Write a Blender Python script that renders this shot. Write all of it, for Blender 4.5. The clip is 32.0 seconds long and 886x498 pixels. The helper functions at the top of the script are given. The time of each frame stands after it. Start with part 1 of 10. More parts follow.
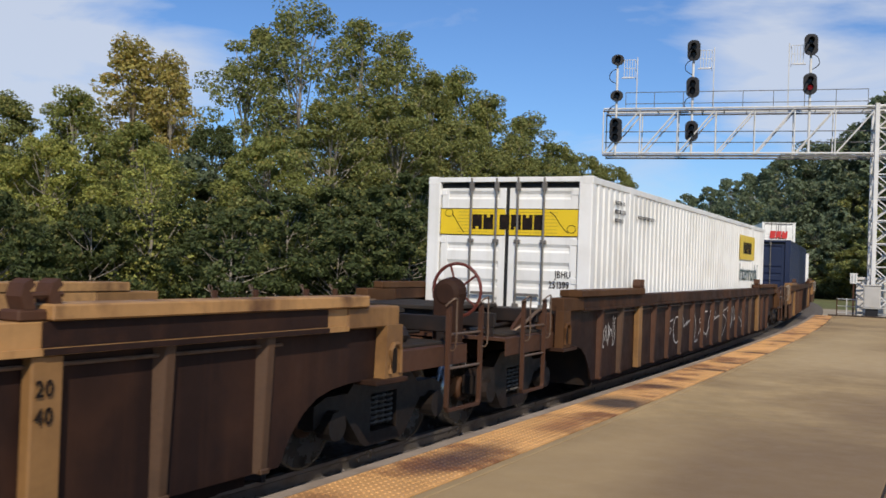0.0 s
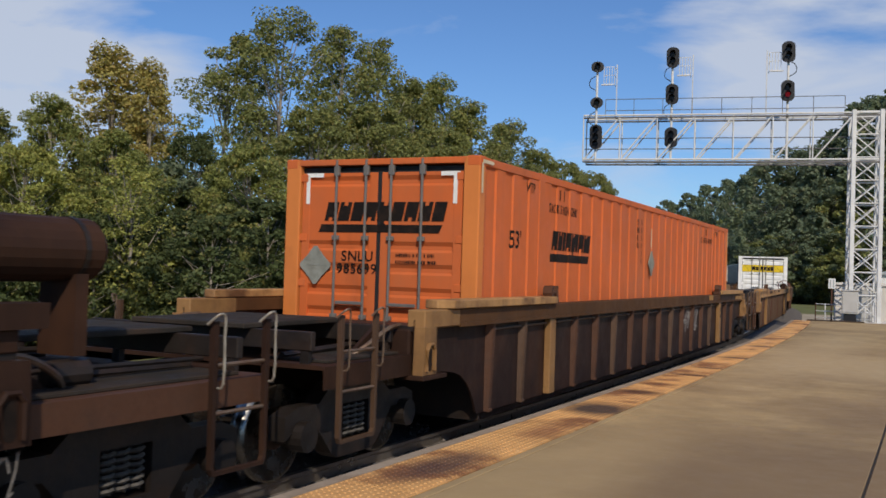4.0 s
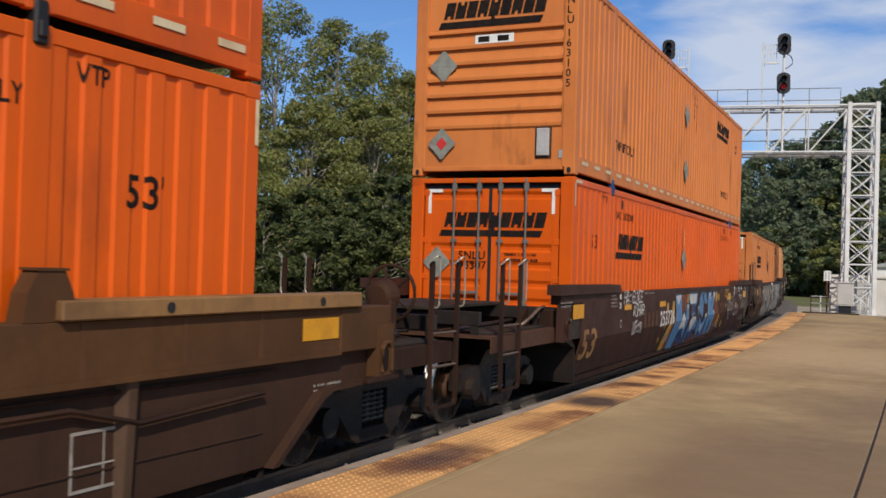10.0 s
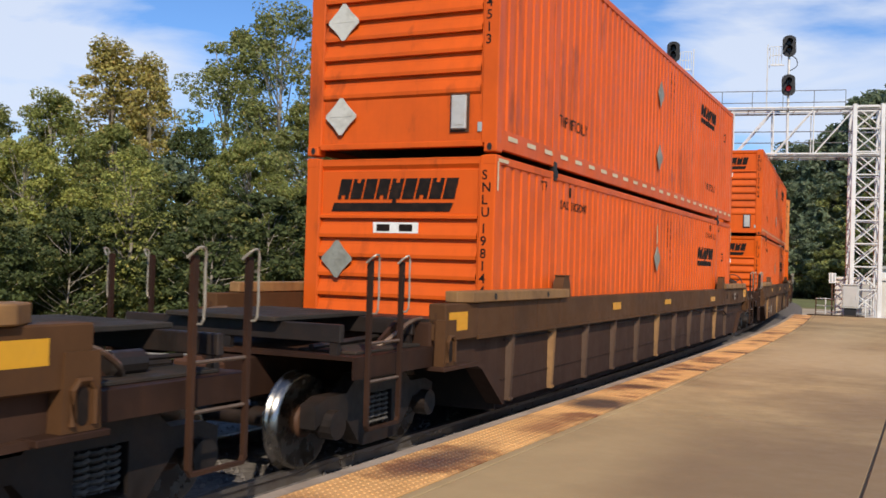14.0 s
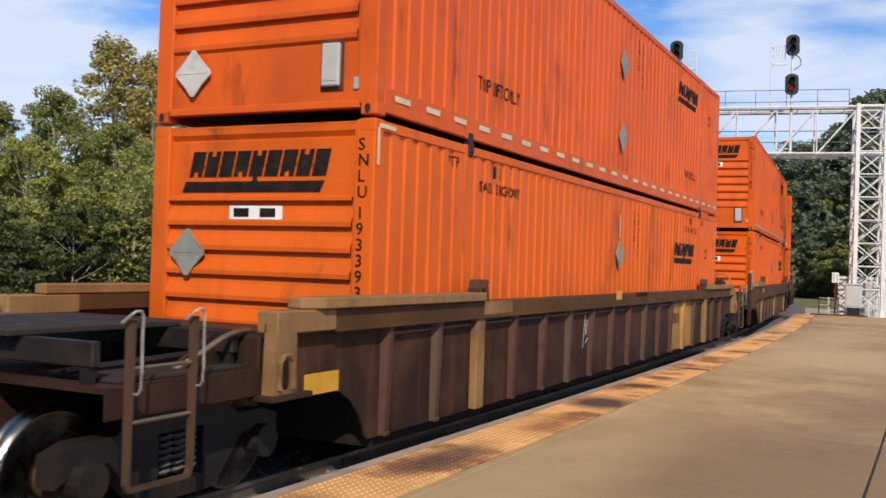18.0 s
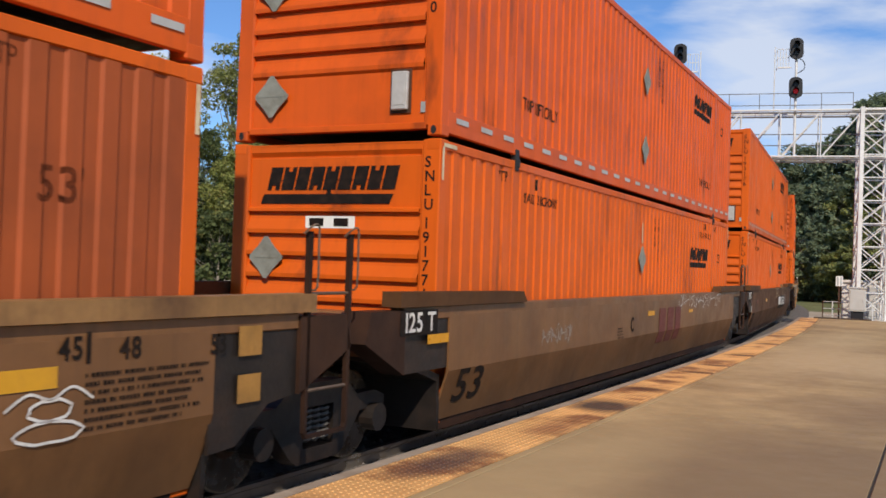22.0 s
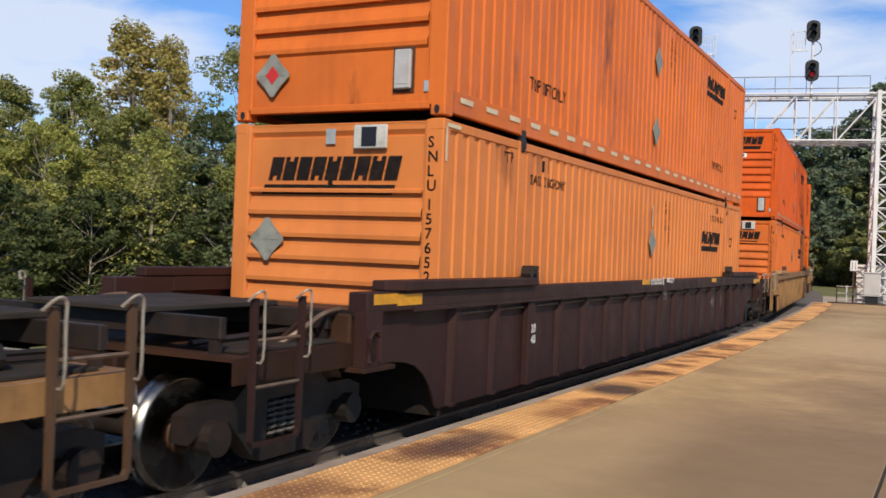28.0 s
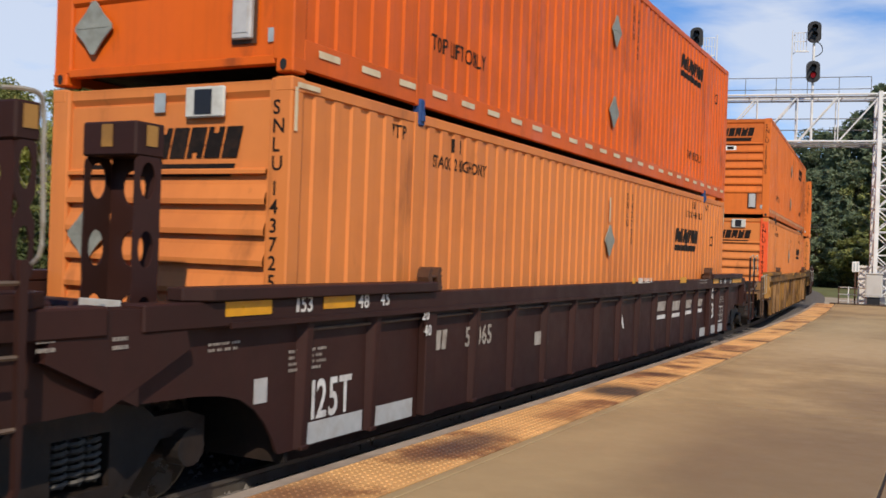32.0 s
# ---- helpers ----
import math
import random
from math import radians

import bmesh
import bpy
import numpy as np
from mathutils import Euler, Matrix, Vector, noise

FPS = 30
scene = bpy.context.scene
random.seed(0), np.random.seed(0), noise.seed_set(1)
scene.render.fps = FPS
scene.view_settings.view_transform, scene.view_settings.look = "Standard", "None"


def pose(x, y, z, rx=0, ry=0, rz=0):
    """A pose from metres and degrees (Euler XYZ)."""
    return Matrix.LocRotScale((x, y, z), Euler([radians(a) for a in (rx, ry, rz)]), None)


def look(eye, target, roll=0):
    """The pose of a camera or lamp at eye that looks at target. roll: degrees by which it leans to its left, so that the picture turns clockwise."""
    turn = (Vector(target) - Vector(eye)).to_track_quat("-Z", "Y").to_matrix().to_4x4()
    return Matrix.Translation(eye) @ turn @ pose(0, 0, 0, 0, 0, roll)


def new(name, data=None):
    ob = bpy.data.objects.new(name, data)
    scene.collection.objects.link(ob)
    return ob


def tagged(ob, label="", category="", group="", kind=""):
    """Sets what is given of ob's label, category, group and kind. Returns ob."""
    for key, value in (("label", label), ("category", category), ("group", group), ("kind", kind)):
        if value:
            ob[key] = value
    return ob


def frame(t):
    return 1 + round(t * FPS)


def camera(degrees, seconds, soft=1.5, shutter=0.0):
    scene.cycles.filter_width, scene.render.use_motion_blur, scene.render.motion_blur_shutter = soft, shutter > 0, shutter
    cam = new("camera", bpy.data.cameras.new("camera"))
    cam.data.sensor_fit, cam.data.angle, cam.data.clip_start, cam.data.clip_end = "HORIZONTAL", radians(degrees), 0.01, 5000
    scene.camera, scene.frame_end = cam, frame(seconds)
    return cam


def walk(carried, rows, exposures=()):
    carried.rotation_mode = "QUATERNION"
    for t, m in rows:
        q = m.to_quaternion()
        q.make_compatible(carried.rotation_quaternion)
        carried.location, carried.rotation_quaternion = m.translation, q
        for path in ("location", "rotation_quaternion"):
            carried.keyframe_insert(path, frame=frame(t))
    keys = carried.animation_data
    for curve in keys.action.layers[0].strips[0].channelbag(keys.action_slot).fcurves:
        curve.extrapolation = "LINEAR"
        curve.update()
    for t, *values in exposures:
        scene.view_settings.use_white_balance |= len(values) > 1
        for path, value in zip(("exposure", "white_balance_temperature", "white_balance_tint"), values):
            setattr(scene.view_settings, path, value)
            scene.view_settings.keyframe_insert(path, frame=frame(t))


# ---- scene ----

# one hand-held camera on the platform, turning a little
EYE = (0.0, 0.0, 1.844)


def view(yaw, pitch, roll):
    return pose(*EYE) @ pose(0, 0, 0, 0, 0, yaw) @ pose(0, 0, 0, 90 + pitch) @ pose(0, 0, 0, 0, 0, roll)


cam = camera(48.97, 32.0, soft=1.6, shutter=0.06)
walk(cam, [
    (0, view(28.32, 0.8, 1.99)), (0.5, view(28.3, 0.72, 1.76)), (1, view(28.14, 0.66, 1.71)),
    (1.5, view(28, 0.64, 1.66)), (2, view(27.84, 0.67, 1.67)), (2.5, view(27.7, 0.81, 1.73)),
    (4.5, view(27.08, 1.29, 1.7)), (5, view(26.99, 1.2, 1.61)), (5.5, view(27, 1.2, 1.61)),
    (6, view(27.1, 1.17, 1.75)), (6.5, view(27.15, 1.09, 1.7)), (7, view(26.92, 1.12, 1.71)),
    (7.5, view(26.82, 1.18, 1.64)), (8, view(26.82, 1.05, 1.85)), (8.5, view(26.81, 0.93, 1.94)),
    (9, view(26.85, 0.88, 1.97)), (9.5, view(26.88, 0.95, 1.76)), (10, view(26.98, 0.83, 1.66)),
    (10.5, view(27.09, 0.73, 1.91)), (11, view(27.18, 0.69, 1.92)), (11.5, view(27.06, 0.56, 1.91)),
    (12, view(27.18, 0.5, 1.98)), (12.5, view(27.34, 0.44, 1.97)), (13, view(27.4, 0.45, 1.98)),
    (13.5, view(27.34, 0.62, 1.95)), (14, view(27.24, 0.93, 1.71)), (14.5, view(27.22, 1.01, 1.8)),
    (16.5, view(27.16, 0.96, 1.35)), (17, view(27.15, 1.06, 1.15)), (17.5, view(27.28, 0.88, 1.63)),
    (18, view(27.4, 0.86, 1.81)), (18.5, view(27.35, 1.06, 1.58)), (19, view(27.28, 1.11, 1.22)),
    (19.5, view(27.41, 0.81, 1.77)), (20, view(27.45, 0.69, 1.98)), (20.5, view(27.43, 0.72, 1.76)),
    (21, view(27.45, 0.79, 1.68)), (21.5, view(27.45, 0.98, 1.67)), (22, view(27.6, 1.02, 1.91)),
    (22.5, view(27.68, 0.87, 1.62)), (23, view(27.47, 0.48, 1.66)), (23.5, view(27.36, 0.58, 1.54)),
    (24, view(27.52, 0.4, 1.89)), (24.5, view(27.67, 0.44, 1.79)), (26.5, view(28.02, 0.4, 1.83)),
    (27, view(28.1, 0.2, 1.89)), (27.5, view(28.12, 0.02, 2.02)), (28, view(28.31, -0.02, 2.17)),
    (28.5, view(28.42, 0.02, 2.29)), (29, view(28.45, 0.15, 2.19)), (29.5, view(28.37, 0.08, 2.23)),
    (30, view(28.46, -0.05, 2.39)), (30.5, view(28.53, 0.29, 2.04)), (31, view(28.41, 0.58, 1.79)),
    (31.5, view(28.32, 0.36, 2.09)), (32, view(28.4, 0.09, 2.03)),
], [(0.0, -0.16), (1.0, -0.06), (2.0, -0.04), (4.5, -0.36), (5.0, -0.36), (6.0, -0.28), (7.0, -0.16), (9.0, -0.2), (11.0, -0.14), (12.0, 0.0), (14.0, 0.12), (17.0, 0.02), (18.0, 0.14), (19.0, 0.02), (20.0, 0.06), (21.0, 0.02), (23.0, 0.0), (24.0, 0.1), (27.0, 0.02), (28.0, 0.1), (29.0, 0.0), (32.0, 0.0)])

# ---- light ----
SUN = Vector((0.455, -0.65, 0.605)).normalized()
world = bpy.data.worlds.new("sky")
scene.world = world
world.use_nodes = True
wn = world.node_tree
wn.nodes.clear()


def wnode(kind, **kw):
    n = wn.nodes.new(kind)
    for k, v in kw.items():
        n.inputs[k].default_value = v
    return n


sky = wnode("ShaderNodeTexSky")
sky.sky_type = "NISHITA"
sky.sun_disc = False
sky.sun_elevation = math.asin(SUN.z)
sky.sun_rotation = math.atan2(SUN.x, SUN.y)
sky.air_density, sky.dust_density, sky.ozone_density = 1.0, 0.1, 5.0
coord = wnode("ShaderNodeTexCoord")
wmap = wnode("ShaderNodeMapping")
wmap.inputs["Scale"].default_value = (1.4, 1.9, 6.0)
wmap.inputs["Rotation"].default_value = (0.12, 0.10, 0.5)
cloud = wnode("ShaderNodeTexNoise", Scale=2.4, Detail=7.0, Roughness=0.55, Distortion=0.5)


def wlink(a, b):
    wn.links.new(a, b)


def wmath(op, a, b=None):
    n = wnode("ShaderNodeMath")
    n.operation = op
    for k, v in enumerate((a, b)):
        if v is None:
            continue
        if isinstance(v, (int, float)):
            n.inputs[k].default_value = v
        else:
            wlink(v, n.inputs[k])
    return n.outputs[0]


def bank(az, el, half):
    """A broad bank of thin cloud round one direction of the sky, 0 to 1."""
    n = wnode("ShaderNodeVectorMath")
    n.operation = "DOT_PRODUCT"
    wlink(coord.outputs["Generated"], n.inputs[0])
    n.inputs[1].default_value = (-math.sin(radians(az)) * math.cos(radians(el)), math.cos(radians(az)) * math.cos(radians(el)), math.sin(radians(el)))
    r = wnode("ShaderNodeMapRange")
    r.interpolation_type = "SMOOTHSTEP"
    r.inputs["From Min"].default_value, r.inputs["From Max"].default_value = math.cos(radians(half)), math.cos(radians(half * 0.25))
    wlink(n.outputs["Value"], r.inputs["Value"])
    return r.outputs["Result"]


wlink(coord.outputs["Generated"], wmap.inputs["Vector"])
wlink(wmap.outputs[0], cloud.inputs["Vector"])
veil = wmath("ADD", wmath("ADD", bank(54, 15, 15), bank(2, 13, 15)), bank(-70, 35, 40))
veil = wmath("ADD", wmath("MULTIPLY", veil, 0.30), cloud.outputs["Fac"])
cr = wnode("ShaderNodeMapRange")
cr.inputs["From Min"].default_value, cr.inputs["From Max"].default_value, cr.inputs["To Max"].default_value = 0.56, 0.80, 0.85
wlink(veil, cr.inputs["Value"])
tint = wnode("ShaderNodeMixRGB", Fac=1.0, Color2=(0.80, 0.98, 1.22, 1))
tint.blend_type = "MULTIPLY"
wmix = wnode("ShaderNodeMixRGB", Color2=(6.6, 7.2, 8.4, 1))
back = wnode("ShaderNodeBackground", Strength=0.105)
wout = wnode("ShaderNodeOutputWorld")
wlink(sky.outputs["Color"], tint.inputs["Color1"])
wlink(cr.outputs["Result"], wmix.inputs["Fac"])
wlink(tint.outputs["Color"], wmix.inputs["Color1"])
wlink(wmix.outputs["Color"], back.inputs["Color"])
wlink(back.outputs["Background"], wout.inputs["Surface"])
sun_data = bpy.data.lights.new("sun", "SUN")
sun_data.energy, sun_data.angle, sun_data.color = 4.05, radians(0.6), (1.0, 0.89, 0.74)
sun = new("sun", sun_data)
sun.matrix_basis = look(SUN * 60, (0, 0, 0))
scene.view_settings.exposure = 0.0


# ---- materials ----
def surface(name, base, rough=0.6, metal=0.0, var=0.14, vscale=2.0, grime=None, amount=0.0, gscale=1.1, streak=0.0, bump=0.0, bscale=30.0,
            spec=0.4, piece=0.0, coords="Object", low=0.48, high=0.72, blot=0.0, tone_patches=()):
    """Paint, steel, concrete: two scales of colour change, stains with a shape of their own, runs down the face, fine relief."""
    m = bpy.data.materials.new(name)
    m.use_nodes = True
    nt = m.node_tree
    nt.nodes.clear()

    def node(kind, **kw):
        n = nt.nodes.new(kind)
        for k, v in kw.items():
            n.inputs[k].default_value = v
        return n

    def mixed(fac, a, b):
        n = node("ShaderNodeMixRGB")
        if isinstance(fac, float):
            n.inputs["Fac"].default_value = fac
        else:
            nt.links.new(fac, n.inputs["Fac"])
        for src, slot in ((a, "Color1"), (b, "Color2")):
            if isinstance(src, tuple):
                n.inputs[slot].default_value = (*src, 1)
            else:
                nt.links.new(src, n.inputs[slot])
        return n.outputs["Color"]

    def ramp(fac, lo, hi, top=1.0):
        n = node("ShaderNodeMapRange")
        n.inputs["From Min"].default_value, n.inputs["From Max"].default_value, n.inputs["To Max"].default_value = lo, hi, top
        nt.links.new(fac, n.inputs["Value"])
        return n.outputs["Result"]

    tc = node("ShaderNodeTexCoord")
    info = node("ShaderNodeObjectInfo")
    ground_at = node("ShaderNodeNewGeometry").outputs["Position"]

    def noise_tex(scale, detail, stretch=(1, 1, 1)):
        mp = node("ShaderNodeMapping")
        mp.inputs["Scale"].default_value = stretch
        nt.links.new(tc.outputs["Object"] if coords == "Object" else ground_at, mp.inputs["Vector"])
        off = node("ShaderNodeVectorMath")
        off.operation = "ADD"
        nt.links.new(mp.outputs[0], off.inputs[0])
        comb = node("ShaderNodeMath")
        comb.operation, comb.inputs[1].default_value = "MULTIPLY", 37.0 if coords == "Object" else 0.0
        nt.links.new(info.outputs["Random"], comb.inputs[0])
        nt.links.new(comb.outputs[0], off.inputs[1])
        n = node("ShaderNodeTexNoise", Scale=scale, Detail=detail, Roughness=0.6)
        nt.links.new(off.outputs[0], n.inputs["Vector"])
        return n.outputs["Fac"]

    dark = tuple(c * (1 - var) for c in base)
    lite = tuple(min(1.0, c * (1 + var)) for c in base)
    col = mixed(ramp(noise_tex(vscale, 5.0), 0.3, 0.7), dark, lite)
    col = mixed(ramp(noise_tex(vscale * 14, 3.0), 0.35, 0.7, 0.35), col, tuple(c * (1 - 1.2 * var) for c in base))
    if piece:
        col = mixed(ramp(info.outputs["Random"], 0.0, 1.0, piece), col, tuple(c * 0.55 for c in base))
    if grime:
        if amount:
            col = mixed(ramp(noise_tex(gscale, 8.0), low, high, amount), col, grime)
        if streak:
            col = mixed(ramp(noise_tex(1.0, 6.0, (7.0, 7.0, 0.35)), 0.5, 0.8, streak), col, grime)
    if blot:
        # sooty runs and rust smudges, few and tall
        col = mixed(ramp(noise_tex(0.9, 7.0, (1.7, 1.7, 0.55)), 0.60, 0.74, blot), col, (0.045, 0.020, 0.012))
    for sx, sy, wide, deep, tone, much in tone_patches:
        # one stain or patch of another tone, ragged at its edge
        away = node("ShaderNodeVectorMath")
        away.operation = "SUBTRACT"
        nt.links.new(ground_at, away.inputs[0])
        away.inputs[1].default_value = (sx, sy, 0)
        flat = node("ShaderNodeMapping")
        flat.inputs["Scale"].default_value = (1 / wide, 1 / deep, 0)
        nt.links.new(away.outputs[0], flat.inputs["Vector"])
        far = node("ShaderNodeVectorMath")
        far.operation = "LENGTH"
        nt.links.new(flat.outputs[0], far.inputs[0])
        rag = node("ShaderNodeMath")
        rag.operation = "ADD"
        nt.links.new(far.outputs["Value"], rag.inputs[0])
        nt.links.new(noise_tex(2.6, 6.0), rag.inputs[1])
        col = mixed(ramp(rag.outputs[0], 1.75, 0.95, much), col, tone)
    b = node("ShaderNodeBsdfPrincipled", Metallic=metal)
    nt.links.new(col, b.inputs["Base Color"])
    b.inputs["Specular IOR Level"].default_value = spec
    r = node("ShaderNodeMapRange")
    r.inputs["From Min"].default_value, r.inputs["From Max"].default_value = 0.3, 0.7
    r.inputs["To Min"].default_value, r.inputs["To Max"].default_value = max(0.05, rough - 0.1), min(1.0, rough + 0.12)
    nt.links.new(noise_tex(vscale * 3, 4.0), r.inputs["Value"])
    nt.links.new(r.outputs["Result"], b.inputs["Roughness"])
    if bump:
        bp = node("ShaderNodeBump", Strength=bump, Distance=0.01)
        nt.links.new(noise_tex(bscale, 6.0), bp.inputs["Height"])
        nt.links.new(bp.outputs["Normal"], b.inputs["Normal"])
    out = node("ShaderNodeOutputMaterial")
    nt.links.new(b.outputs["BSDF"], out.inputs["Surface"])
    return m


def leafy(name, green, autumn, share):
    m = bpy.data.materials.new(name)
    m.use_nodes = True
    nt = m.node_tree
    nt.nodes.clear()
    geo = nt.nodes.new("ShaderNodeNewGeometry")
    rp = nt.nodes.new("ShaderNodeValToRGB")
    e = rp.color_ramp.elements
    e[0].position, e[0].color = 0.0, (*[c * 0.6 for c in green], 1)
    e[1].position, e[1].color = 1.0, (*autumn, 1)
    mid = rp.color_ramp.elements.new(1 - share)
    mid.color = (*[c * 1.35 for c in green], 1)
    nt.links.new(geo.outputs["Random Per Island"], rp.inputs["Fac"])
    dif = nt.nodes.new("ShaderNodeBsdfPrincipled")
    dif.inputs["Roughness"].default_value = 0.55
    dif.inputs["Specular IOR Level"].default_value = 0.25
    tr = nt.nodes.new("ShaderNodeBsdfTranslucent")
    mx = nt.nodes.new("ShaderNodeMixShader")
    mx.inputs["Fac"].default_value = 0.45
    out = nt.nodes.new("ShaderNodeOutputMaterial")
    nt.links.new(rp.outputs["Color"], dif.inputs["Base Color"])
    nt.links.new(rp.outputs["Color"], tr.inputs["Color"])
    nt.links.new(dif.outputs[0], mx.inputs[1])
    nt.links.new(tr.outputs[0], mx.inputs[2])
    nt.links.new(mx.outputs[0], out.inputs["Surface"])
    return m


def lit(name, color, strength):
    m = bpy.data.materials.new(name)
    m.use_nodes = True
    b = m.node_tree.nodes["Principled BSDF"]
    b.inputs["Base Color"].default_value = (*color, 1)
    b.inputs["Emission Color"].default_value = (*color, 1)
    b.inputs["Emission Strength"].default_value = strength
    return m


